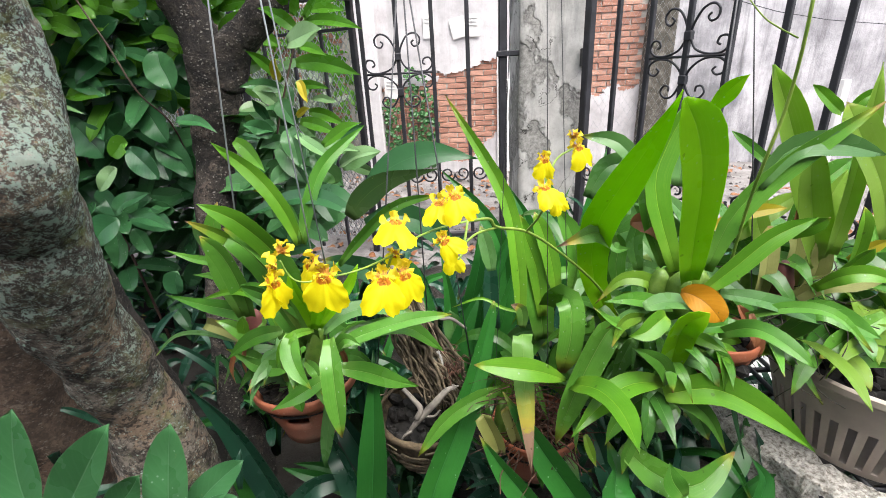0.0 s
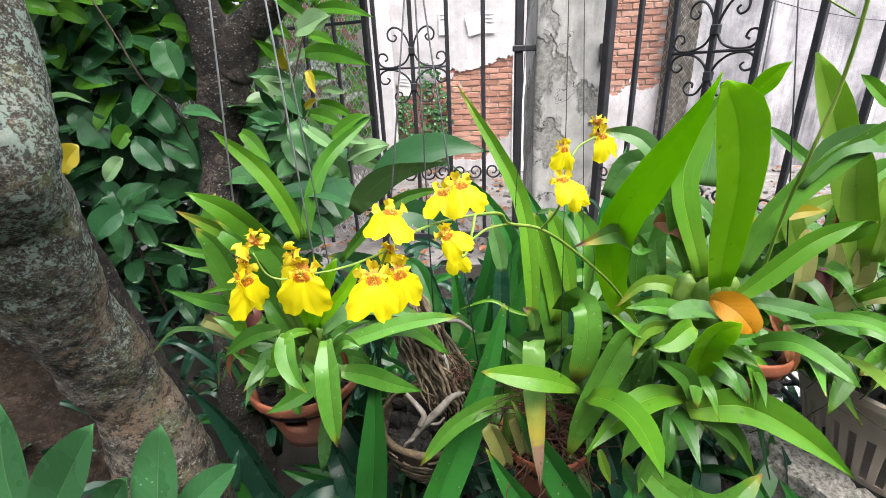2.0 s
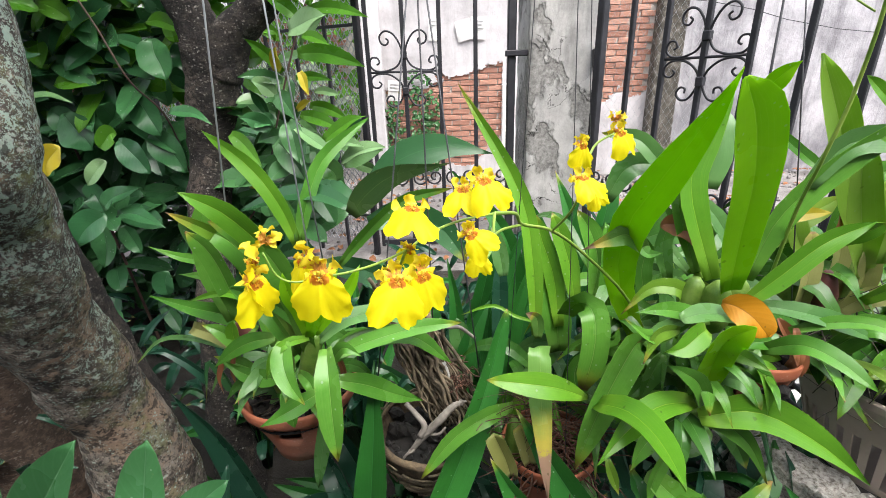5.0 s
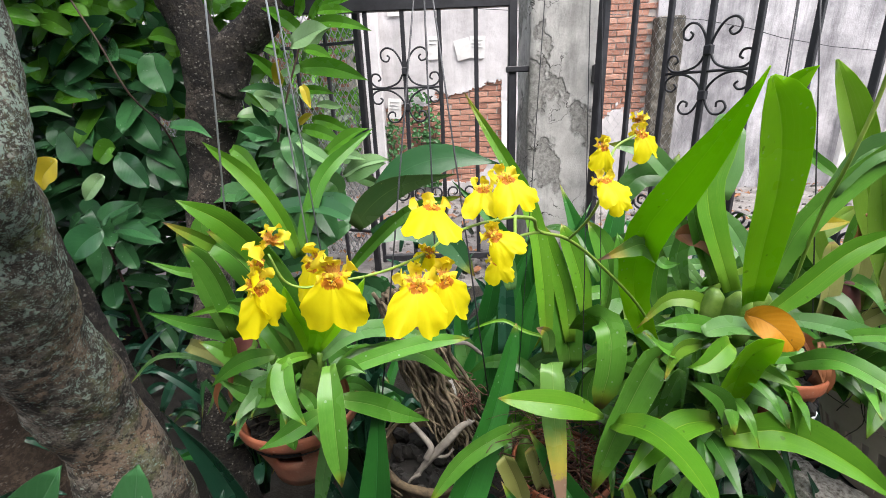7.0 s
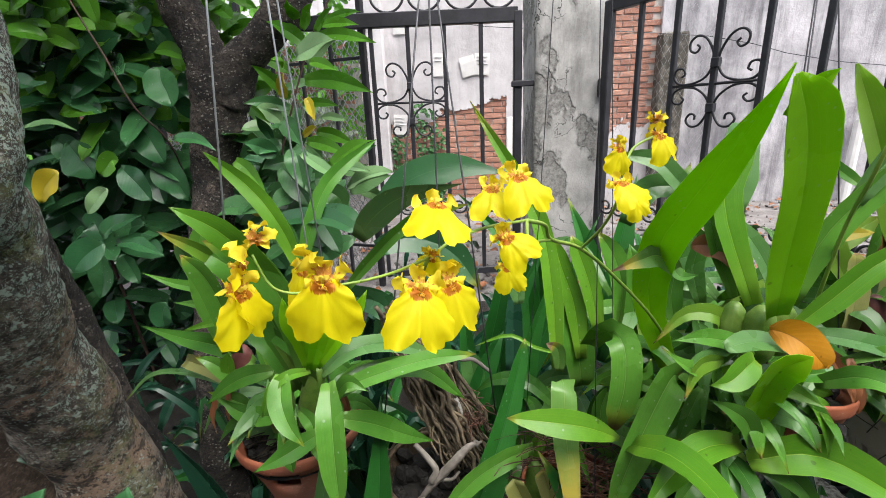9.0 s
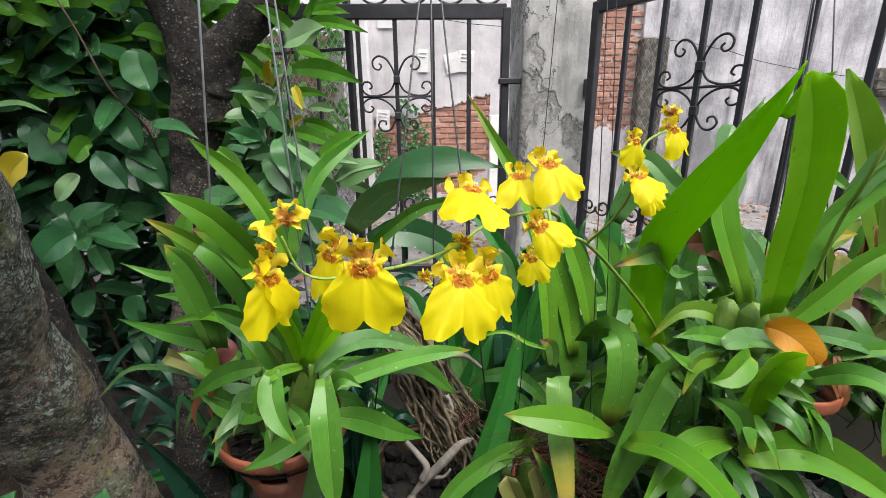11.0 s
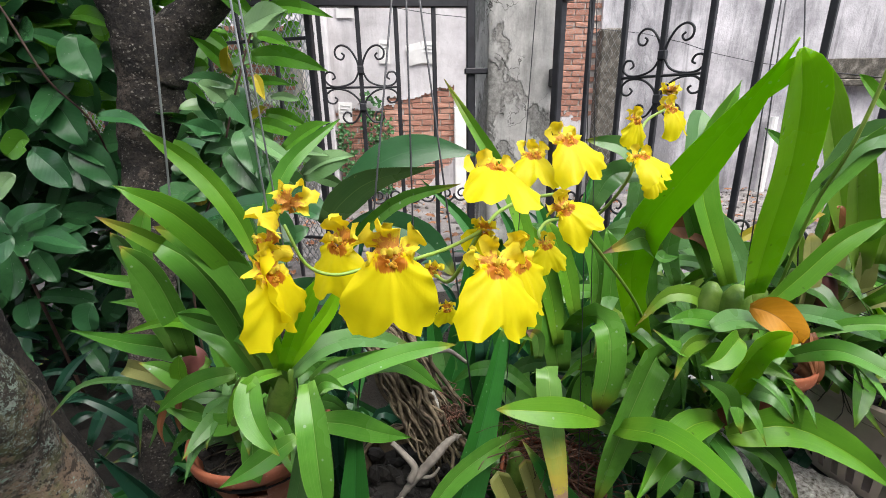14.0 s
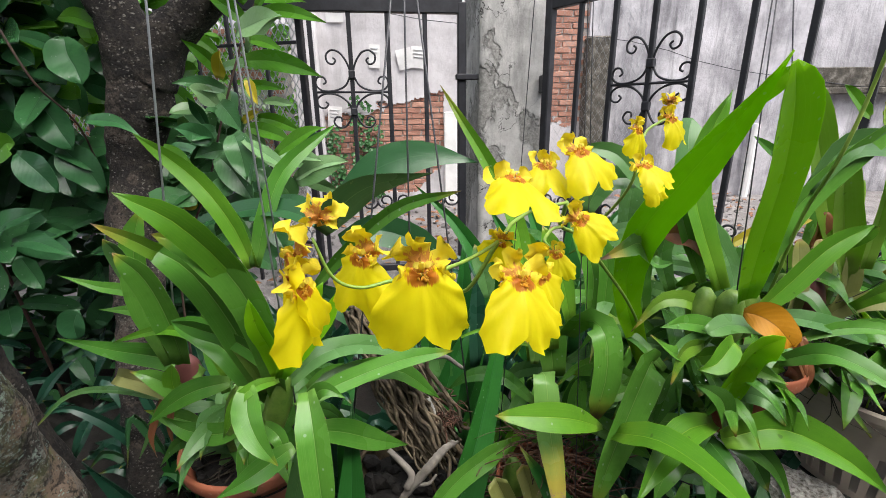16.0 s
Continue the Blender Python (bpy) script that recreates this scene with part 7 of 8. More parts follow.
stem(pl_e, 0.0024, (0.437, 0.62, 0.70), (0.418, 0.58, 0.826), (0.394, 0.535, 0.896), (0.396, 0.52, 0.973), (0.383, 0.50, 1.073), (0.37, 0.50, 1.25), name="flower_stem")
stem(pl_e, 0.0009, (0.38, 0.505, 1.039), (0.355, 0.50, 1.049), (0.335, 0.50, 1.061), (0.31, 0.50, 1.085), name="flower_stem")
bulb(pl_a, (-0.374, 0.72, 0.575), (-0.366, 0.715, 0.635), 0.019, BULB, "reddish brown pseudobulb")
bulb(pl_a, (-0.245, 0.62, 0.56), (-0.21, 0.60, 0.66), 0.016, BULB_GREEN)
bulb(pl_a, (-0.30, 0.66, 0.52), (-0.28, 0.65, 0.62), 0.018, BULB_GREEN)
bulb(pl_d, (0.347, 0.59, 0.655), (0.341, 0.578, 0.732), 0.021, BULB_GREEN)
bulb(pl_d, (0.318, 0.60, 0.655), (0.322, 0.60, 0.730), 0.018, BULB_GREEN)
bulb(pl_d, (0.38, 0.60, 0.66), (0.375, 0.59, 0.73), 0.02, BULB_GREEN)
bulb(pl_e, (0.574, 0.672, 0.620), (0.566, 0.668, 0.70), 0.0175, BULB, "dark red pseudobulb")
bulb(pl_e, (0.60, 0.70, 0.60), (0.62, 0.70, 0.72), 0.022, BULB_GREEN)
bulb(pl_e, (0.54, 0.69, 0.58), (0.535, 0.69, 0.70), 0.02, BULB_GREEN)
bulb(pl_c, (0.09, 0.64, 0.36), (0.085, 0.64, 0.46), 0.018, BULB_GREEN)
fallen = thing("fallen_leaf", (0.345, 0.52, 0.70), "curled orange fallen leaf lying on orchid leaves", "dead leaf", "fallen leaves")
random.seed(4)
leaf(fallen, "orange", "oval", 0.041, 0.80, (0.318, 0.535, 0.726), (0.332, 0.527, 0.724), (0.346, 0.517, 0.715), (0.358, 0.511, 0.701), (0.364, 0.507, 0.692), fold=0.16, wave=0.08, name="blade")
fallen = thing("fallen_leaf", (0.32, 0.64, 0.77), "curled brown fallen leaf caught between orchid leaves", "dead leaf", "fallen leaves")
leaf(fallen, "brown", "oval", 0.034, 0.8, (0.295, 0.665, 0.786), (0.31, 0.65, 0.79), (0.325, 0.635, 0.782), (0.342, 0.618, 0.757), fold=0.2, wave=0.08, name="blade")
fallen = thing("fallen_leaf", (0.45, 0.62, 0.6), "narrow reddish dead leaf hanging beside a pot", "dead leaf", "fallen leaves")
leaf(fallen, "brown", "lance", 0.015, 0.9, (0.455, 0.575, 0.66), (0.46, 0.565, 0.63), (0.462, 0.562, 0.618), (0.463, 0.562, 0.605), wave=0.08, name="blade")
fallen = thing("fallen_leaf", (0.66, 0.78, 0.78), "rusty red dead leaf hanging among the basket orchids", "dead leaf", "fallen leaves")
leaf(fallen, "brown", "lance", 0.03, 1.0, (0.62, 0.72, 0.79), (0.615, 0.72, 0.76), (0.605, 0.72, 0.73), wave=0.08, name="blade")


# ---- the yellow flowers ----
def lip_mesh(seed):
    """The broad ruffled lip: 1 wide, a two-lobed skirt hanging from its narrow waist at the origin."""
    bm = bmesh.new()
    uv = bm.loops.layers.uv.verify()
    cols, rows = 56, 9
    grid = []
    for i in range(cols + 1):
        th = math.radians(-124 + 248 * i / cols)
        a = abs(math.degrees(th))
        reach = np.interp(a, (0, 7, 16, 30, 42, 52, 62, 74, 86, 104, 124), (0.50, 0.57, 0.68, 0.73, 0.70, 0.62, 0.50, 0.36, 0.25, 0.17, 0.15))
        reach *= 1 + 0.12 * noise.noise(Vector((th * 2.6, seed, 0))) + 0.05 * noise.noise(Vector((th * 9, seed, 4))) + 0.02 * math.sin(27 * th + seed)
        col = []
        for k in range(rows + 1):
            f = 0.04 + 0.96 * k / rows
            r = reach * f
            edge = f ** 3 * min(1.0, reach / 0.5)
            p = Vector((math.sin(th) * r * 0.88, 0, -math.cos(th) * r))
            y = -0.16 * f + 0.20 * f * f + 0.34 * p.x * p.x + edge * (0.055 * math.sin(5.5 * th + seed) + 0.022 * math.sin(17 * th + 2 * seed) + 0.10 * noise.noise(p * 5 + Vector((seed, 3, 0))))
            y -= 0.05 * math.exp(-(p.x / 0.05) ** 2) * f
            col.append(bm.verts.new((p.x, y, p.z)))
        grid.append(col)
    for a, b in zip(grid, grid[1:]):
        for k in range(rows):
            f = bm.faces.new((a[k], a[k + 1], b[k + 1], b[k]))
            for lp in f.loops:
                lp[uv].uv = (lp.vert.co.x + 0.5, -lp.vert.co.z)
    return finish("lip", bm, PETAL)


def tepal_mesh(name, length, width, curl, seed):
    """A wavy barred petal that stands up, bends back and rolls its tip forward by curl."""
    random.seed(seed)
    rnd = random.Random(seed)
    bm = bmesh.new()
    blade_mesh(bm, ((0, 0, 0), (0.01, 0.05, length * 0.4), (-0.01, 0.03, length * 0.75), (0.01, 0.03 + curl, length)), width, 1.0, "spoon", -0.35, 0.16, 11)
    for v in bm.verts:
        f = max(0.0, v.co.z / length)
        side = v.co.x / width
        v.co.y += 0.16 * width * abs(side) * 2 * math.sin(15 * f + 5 * side + seed) * (0.4 + f)
        v.co.x *= 1 + 0.2 * math.sin(17 * f + seed)
        v.co += 0.02 * noise.noise_vector(v.co * 9 + Vector((seed, 0, 0)))
    return finish(name, bm, SEPAL)


def callus_mesh():
    """The warty crest at the waist of the lip: a low boss with many small uneven warts."""
    bm = bmesh.new()
    rnd = random.Random(6)
    for k in range(22):
        x, z = rnd.uniform(-0.10, 0.10), rnd.uniform(-0.055, 0.06)
        r = rnd.uniform(0.010, 0.021)
        bmesh.ops.create_icosphere(bm, subdivisions=1, radius=r, matrix=pose(x, -0.022 - 0.02 * math.exp(-(x / 0.06) ** 2), z, rnd.uniform(-40, 40), rnd.uniform(-40, 40), 0) @ Matrix.Diagonal((0.8, 1.0, rnd.uniform(1.0, 1.9), 1)))
    for v in bm.verts:
        v.co += 0.014 * noise.noise_vector(v.co * 30)
    return finish("flower", bm, CALLUS)


def column_mesh():
    """The short column with its two small spread wings."""
    bm = bmesh.new()
    tube(bm, ((0, 0.0, 0.0), (0, -0.05, 0.04), (0, -0.085, 0.065)), (0.026, 0.032, 0.016), 9, 8)
    for sx in (-1, 1):
        blade_mesh(bm, ((0.012 * sx, -0.05, 0.035), (0.05 * sx, -0.07, 0.05), (0.085 * sx, -0.06, 0.04)), 0.06, 0.9, "oval", 0.1, 0.12, 5)
    for v in bm.verts:
        v.co += 0.012 * noise.noise_vector(v.co * 20)
    return finish("column", bm, ANTHER)


LIPS, CAL, COL = [lip_mesh(k) for k in (0, 3, 7, 11)], callus_mesh(), column_mesh()
DORSAL = [tepal_mesh("sepal", 0.27, 0.19, -0.12, k) for k in (1, 2)]
PETALS = [tepal_mesh("petal", 0.30, 0.20, -0.10, k) for k in (3, 4, 5)]
LATERAL = [tepal_mesh("sepal", 0.21, 0.14, -0.05, k) for k in (6, 7)]


def flower(parent, at, size, yaw, tilt=0, lean=0, lip=True, label="yellow dancing-lady flower with a red-brown eye"):
    """One blossom that faces the path at yaw 0; size is the width of its lip."""
    o = ORIGIN[parent]
    f = new("flower", CAL)
    f.parent = parent
    f.matrix_local = Matrix.Translation(Vector(at) - o) @ pose(0, 0, 0, tilt, lean, yaw) @ Matrix.Scale(size, 4)
    tagged(f, label)
    rnd = random.Random(at[0] * 100 + at[2])
    def piece(name, me, m):
        p = new(name, me)
        p.parent = f
        p.matrix_local = m
    if lip:
        piece("lip", LIPS[rnd.randrange(4)], pose(0, -0.02, -0.02, rnd.uniform(-6, 6), 0, rnd.uniform(-5, 5)))
    piece("column", COL, pose(0, 0, 0.03))
    for meshes, name, ang, out in ((DORSAL, "sepal", 0, 8), (PETALS, "petal", 56, 2), (PETALS, "petal", -56, 2), (LATERAL, "sepal", 98, 14), (LATERAL, "sepal", -98, 14)):
        piece(name, rnd.choice(meshes), pose(0, 0.02, 0.03, 0, ang + rnd.uniform(-14, 14), 0) @ pose(0, 0, 0, out + rnd.uniform(-12, 12), 0, rnd.uniform(-30, 30)))


flower(pl_c, (-0.0816, 0.247, 0.9078), 0.0345, 4, -14, 2)
flower(pl_c, (-0.0993, 0.28, 0.903), 0.0335, -38, -10, 6)
flower(pl_c, (-0.1193, 0.26, 0.9105), 0.0335, -72, -2, 4)
flower(pl_c, (-0.117, 0.255, 0.902), 0.0302, 62, -8, 0)
flower(pl_c, (-0.1103, 0.263, 0.921), 0.026, 160, 18, 0, lip=False)
flower(pl_c, (-0.0467, 0.262, 0.8969), 0.0351, 14, -30, 10)
flower(pl_c, (-0.0342, 0.277, 0.893), 0.0346, 30, -20, -6)
flower(pl_c, (-0.0393, 0.297, 0.9256), 0.0356, 8, -64, 6)
flower(pl_c, (-0.0077, 0.345, 0.9244), 0.0302, -8, -45, 0)
flower(pl_c, (0.0059, 0.335, 0.9321), 0.0335, 20, -38, -8)
flower(pl_c, (-0.0045, 0.307, 0.9055), 0.0265, 26, -34, -36)
flower(pl_c, (0.001, 0.343, 0.8775), 0.023, 8, -14, -8)
flower(pl_c, (0.0969, 0.4193, 0.9128), 0.034, 18, -48, -14)
flower(pl_c, (0.110, 0.43, 0.899), 0.026, 22, -20, -24)
flower(pl_c, (0.1006, 0.44, 0.9368), 0.030, 24, -8, 0)
flower(pl_c, (0.1405, 0.46, 0.9438), 0.034, 28, -22, -12)
flower(pl_c, (0.134, 0.455, 0.956), 0.0259, 150, 10, 0, lip=False)
flower(pl_c, (-0.0608, 0.34, 0.867), 0.0216, 20, 0, 30, lip=False)
flower(pl_c, (-0.0521, 0.35, 0.841), 0.0173, 0, 10, 0, label="pale half-open yellow bud")
flower(pl_c, (-0.0428, 0.30, 0.8996), 0.0194, -20, 10, 20)


# ---- root clump in a fibre bowl ----
bowl = thing("root_bowl", (-0.06, 0.71, 0.26), "brown fibre bowl bound with dead roots, holding a tangled root clump", "plant pot")
ob = part("bowl", lathe(bmesh.new(), (-0.06, 0.71, 0.39), [(0.045, -0.13), (0.07, -0.10), (0.088, -0.05), (0.098, -0.012), (0.103, 0.0), (0.095, 0.006)], 40), COIR, bowl)
for v in ob.data.vertices:
    v.co += 0.007 * noise.noise_vector(v.co * 26) + 0.003 * noise.noise_vector(v.co * 70)
m = ob.modifiers.new("depth", "SOLIDIFY")
m.thickness, m.offset = 0.006, -1
rnd = random.Random(12)
bm = bmesh.new()
for k in range(80):
    a0, z0 = rnd.uniform(0, 6.28), rnd.uniform(-0.10, 0.005)
    pts = []
    for q in range(6):
        a, z = a0 + 0.16 * q, z0 + rnd.uniform(-0.008, 0.008)
        r = 0.062 + 0.46 * (z + 0.13) * 0.7 + 0.006
        pts.append((-0.06 + min(r, 0.108) * math.cos(a), 0.71 + min(r, 0.108) * math.sin(a), 0.39 + z))
    tube(bm, pts, (0.0024, 0.0016), 5, 12)
tagged(part("root_binding", bm, ROOT_TAN, bowl, "dead brown roots wound round the bowl"), kind="stuff")
bm = bmesh.new()
for k in range(70):
    a, r = rnd.uniform(0, 6.28), 0.085 * math.sqrt(rnd.random())
    bmesh.ops.create_icosphere(bm, subdivisions=1, radius=rnd.uniform(0.008, 0.02), matrix=pose(-0.06 + r * math.cos(a), 0.71 + r * math.sin(a), 0.365 + rnd.uniform(-0.01, 0.015), rnd.uniform(0, 90), rnd.uniform(0, 90), 0) @ Matrix.Diagonal((1, 0.7, 0.6, 1)))
lathe(bm, (-0.06, 0.71, 0.36), [(0.001, 0), (0.09, 0)], 24)
tagged(part("charcoal", bm, CHARCOAL, bowl, "black charcoal chunks", smooth=False), kind="stuff")
bm = bmesh.new()
a, b = Vector((-0.122, 0.772, 0.640)), Vector((-0.025, 0.705, 0.435))
for k in range(170):
    off = Vector((rnd.gauss(0, 1), rnd.gauss(0, 1), rnd.gauss(0, 1))) * 0.018
    pts = [a.lerp(b, f) + off * (0.65 + 0.5 * f) + Vector((rnd.uniform(-1, 1), rnd.uniform(-1, 1), rnd.uniform(-1, 1))) * 0.0085 for f in (-0.05, 0.07, 0.18, 0.28, 0.38, 0.48, 0.58, 0.68, 0.78, 0.88, 0.98)]
    r = rnd.uniform(0.0016, 0.0042)
    tube(bm, pts, (r, r * 0.8), 5, 30)
tagged(part("root_clump", bm, ROOT_TAN, bowl, "tangled weathered brown aerial roots"), kind="stuff")
bm = bmesh.new()
tube(bm, ((-0.037, 0.732, 0.522), (-0.029, 0.724, 0.507), (-0.022, 0.715, 0.487)), (0.004, 0.011, 0.005), 9, 10)
for v in bm.verts:
    v.co += 0.006 * noise.noise_vector(v.co * 70)
part("husk", bm, HUSK_GREY, bowl, "grey papery husk")
bm = bmesh.new()
for k in range(60):
    q = Vector((-0.012, 0.715, 0.485)) + Vector((rnd.gauss(0, 0.014), rnd.gauss(0, 0.012), rnd.gauss(0, 0.014)))
    pts = [q]
    for _ in range(4):
        pts.append(pts[-1] + Vector((rnd.uniform(-1, 1), rnd.uniform(-1, 1), rnd.uniform(-1, 0.7))) * 0.012)
    tube(bm, pts, (0.0013, 0.0006), 4, 10)
tagged(part("root_tuft", bm, ROOT_RED, bowl, "fine reddish rootlets"), kind="stuff")
ridged = [0.003, 0.005] + [0.0040 + 0.0030 * math.sin(math.pi * k / 22) + (0.0004 if k % 2 else -0.0004) for k in range(23)] + [0.006, 0.0035, 0.002, 0.002]
part("dry_root", tube(bmesh.new(), ((-0.096, 0.640, 0.392), (-0.071, 0.640, 0.427), (-0.038, 0.645, 0.461), (-0.015, 0.652, 0.482), (0.006, 0.665, 0.480)), ridged, 9, 56), ROOT_PALE, bowl, "grey ridged dry root")
for pts, r in ((((-0.097, 0.66, 0.484), (-0.078, 0.65, 0.466), (-0.066, 0.642, 0.450), (-0.074, 0.638, 0.432)), (0.004, 0.005, 0.006)), (((-0.085, 0.635, 0.405), (-0.098, 0.632, 0.400), (-0.105, 0.632, 0.390)), (0.003, 0.002)), (((-0.060, 0.64, 0.435), (-0.042, 0.638, 0.436), (-0.030, 0.642, 0.446)), (0.003, 0.002)), (((-0.036, 0.735, 0.602), (-0.022, 0.73, 0.588), (0.0, 0.735, 0.583), (0.028, 0.74, 0.556)), (0.003, 0.004, 0.003))):
    part("dry_root", tube(bmesh.new(), pts, r, 8, 18), ROOT_PALE, bowl)
hanger(bowl, (-0.045, 0.72, 1.20), ((-0.165, 0.71, 0.39), (0.046, 0.71, 0.39), (-0.05, 0.81, 0.39)), 0.0013, WIRE_DARK)
part("hanging_wire", tube(bmesh.new(), ((-0.045, 0.72, 1.195), (-0.045, 0.72, 1.75)), (0.0014, 0.0014), 6, 1), WIRE_DARK, bowl)


# ---- basket, slab and shelf ----
slab = thing("low_wall", (0.72, 0.55, 0.0), "low mossy concrete garden wall with a broken top", "wall")
bm = bmesh.new()
n = 190
d = Vector((0.46, -0.888, 0))
side = Vector((0.888, 0.46, 0))
outline = [(0.0, 0.0), (0.0, 0.13)] + [(0.0, 0.15 + 0.015 * k) for k in range(8)] + [(0.003, 0.277), (0.01, 0.282)] + [(0.02 + 0.008 * k, 0.284) for k in range(7)] + [(0.078, 0.281), (0.084, 0.272), (0.086, 0.24), (0.086, 0.2), (0.086, 0.0)]
rows = []
for k in range(n + 1):
    q = Vector((0.545, 0.80, 0)) + d * (1.1 * k / n)
    ring = []
    for u, z in outline:
        p = q + side * u + Vector((0, 0, z))
        chip = max(0.0, noise.noise(Vector((p.x * 34, p.y * 34, p.z * 50))) - 0.12)
        p += 0.010 * noise.noise_vector(p * 18) + 0.006 * noise.noise_vector(p * 70) + 0.003 * noise.noise_vector(p * 170)
        p.z -= 0.022 * chip if z > 0.2 else 0
        ring.append(bm.verts.new(p))
    rows.append(ring)
for a, b in zip(rows, rows[1:]):
    for s in range(len(outline) - 1):
        bm.faces.new((a[s], b[s], b[s + 1], a[s + 1]))
bm.faces.new(rows[0])
bm.faces.new(rows[-1][::-1])
part("coping", bm, SLAB, slab, smooth=False)
shelf = thing("iron_shelf", (0.9, 0.75, 0.2), "black iron slatted plant shelf", "shelf")
for k in range(12):
    part("slat", tube(bmesh.new(), ((0.66 + 0.05 * k, 0.42 + 0.02 * k, 0.262), (0.66 + 0.05 * k + 0.02, 1.0, 0.262)), (0.006, 0.006), 6, 1), IRON, shelf)
for k in range(6):
    part("rail", tube(bmesh.new(), ((0.66, 0.5 + 0.09 * k, 0.25), (1.3, 0.5 + 0.09 * k, 0.25)), (0.007, 0.007), 6, 1), IRON, shelf)
for x, y in ((0.72, 0.98), (1.26, 0.98), (1.26, 0.55), (0.82, 0.5)):
    part("leg", tube(bmesh.new(), ((x, y, 0.0), (x, y, 0.25)), (0.01, 0.01), 6, 1), IRON, shelf)
basket = thing("plastic_basket", (0.80, 0.71, 0.27), "grey-brown round plastic basket with upright slots, full of orchids", "basket")
prof = [(0.142, -0.205), (0.146, -0.19), (0.16, -0.14), (0.174, -0.09), (0.186, -0.055), (0.197, -0.02), (0.204, -0.012), (0.204, 0.0), (0.198, 0.004)]
ob = part("wall", lathe(bmesh.new(), (0.85, 0.71, 0.478), prof, 160, lambda i, s: i in (1, 2) and s % 4 < 2), PLASTIC, basket, smooth=False)
m = ob.modifiers.new("depth", "SOLIDIFY")
m.thickness, m.offset = 0.004, -1
part("base", lathe(bmesh.new(), (0.85, 0.71, 0.478), [(0.001, -0.203), (0.142, -0.205)], 60), PLASTIC, basket)
bm = bmesh.new()
for k in range(150):
    a, r = rnd.uniform(0, 6.28), 0.18 * math.sqrt(rnd.random())
    bmesh.ops.create_icosphere(bm, subdivisions=1, radius=rnd.uniform(0.012, 0.026), matrix=pose(0.85 + r * math.cos(a), 0.71 + r * math.sin(a), 0.44 + rnd.uniform(-0.02, 0.02), rnd.uniform(0, 90), rnd.uniform(0, 90), 0) @ Matrix.Diagonal((1, 0.7, 0.6, 1)))
lathe(bm, (0.85, 0.71, 0.43), [(0.001, 0), (0.185, 0)], 30)
tagged(part("charcoal", bm, CHARCOAL, basket, "black charcoal and bark", smooth=False), kind="stuff")
roots(pl_e, (0.60, 0.68, 0.60), (0.16, 0.12, 0.14), 60, ROOT, 0.0013, 5)
# made-up white block in place of the bright ground behind the pots
bm = bmesh.new()
box(bm, (0.84, 1.02, -0.02), (1.18, 1.3, 0.13), 0.02)
solo("kerb_block", bm, WHITE, "white block added for the bright patch of ground between pot and basket", "kerb")


# ---- undergrowth ----
def clump(at, count, length, width, mat_names, seed, label, spread=0.9, name="pandan_clump"):
    """A rosette of arching sword leaves on the ground."""
    rnd = random.Random(seed)
    random.seed(seed)
    c = thing(name, at, label, "plant", "undergrowth")
    o = Vector(at)
    for k in range(count):
        a = rnd.uniform(0, 6.28)
        l = length * rnd.uniform(0.6, 1.1)
        out = Vector((math.cos(a), math.sin(a), 0))
        r = spread * rnd.uniform(0.15, 0.75) * l
        h = math.sqrt(max(0.05, l * l - r * r)) * rnd.uniform(0.75, 0.95)
        tip = o + out * r + Vector((0, 0, h * rnd.uniform(0.55, 1.0)))
        leaf(c, rnd.choice(mat_names), "sword", width * rnd.uniform(0.7, 1.2), rnd.uniform(0.5, 1.0), o + out * 0.01, o + out * r * 0.3 + Vector((0, 0, h * 0.6)), o + out * r * 0.72 + Vector((0, 0, h * 0.9)), tip, fold=0.35, wave=0.01)
    return c


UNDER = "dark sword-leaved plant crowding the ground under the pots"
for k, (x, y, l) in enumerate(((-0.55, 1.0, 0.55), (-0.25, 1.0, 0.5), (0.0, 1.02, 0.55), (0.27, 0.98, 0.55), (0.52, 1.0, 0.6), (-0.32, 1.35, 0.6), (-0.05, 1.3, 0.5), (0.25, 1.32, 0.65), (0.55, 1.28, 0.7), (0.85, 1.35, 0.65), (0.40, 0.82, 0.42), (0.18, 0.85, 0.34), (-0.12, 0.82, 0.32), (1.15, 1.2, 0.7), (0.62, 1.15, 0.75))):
    # the dark bluish leaf colour here carries the shade under the pots
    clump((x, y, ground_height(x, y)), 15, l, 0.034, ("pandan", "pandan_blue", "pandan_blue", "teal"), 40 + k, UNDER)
ferny = bmesh.new()
rnd = random.Random(77)
random.seed(77)
for k in range(900):
    x, y = rnd.uniform(-1.7, 1.25), rnd.uniform(0.62, 1.75)
    if x < -0.15 and rnd.random() < (0.75 if x > -0.8 and y < 1.15 else 0.25):
        continue
    q = Vector((x, y, ground_height(x, y) + rnd.uniform(0.0, 0.26 if y < 1.0 else 0.32)))
    dd = Vector((rnd.uniform(-1, 1), rnd.uniform(-1, 0.6), rnd.uniform(-0.2, 0.9))).normalized() * rnd.uniform(0.07, 0.16)
    blade_mesh(ferny, (q, q + dd * 0.5 + Vector((0, 0, 0.015)), q + dd), rnd.uniform(0.018, 0.035), rnd.uniform(0.1, 0.9), "lance", 0.2, 0.03, 5)
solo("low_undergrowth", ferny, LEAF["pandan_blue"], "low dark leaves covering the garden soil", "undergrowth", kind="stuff")

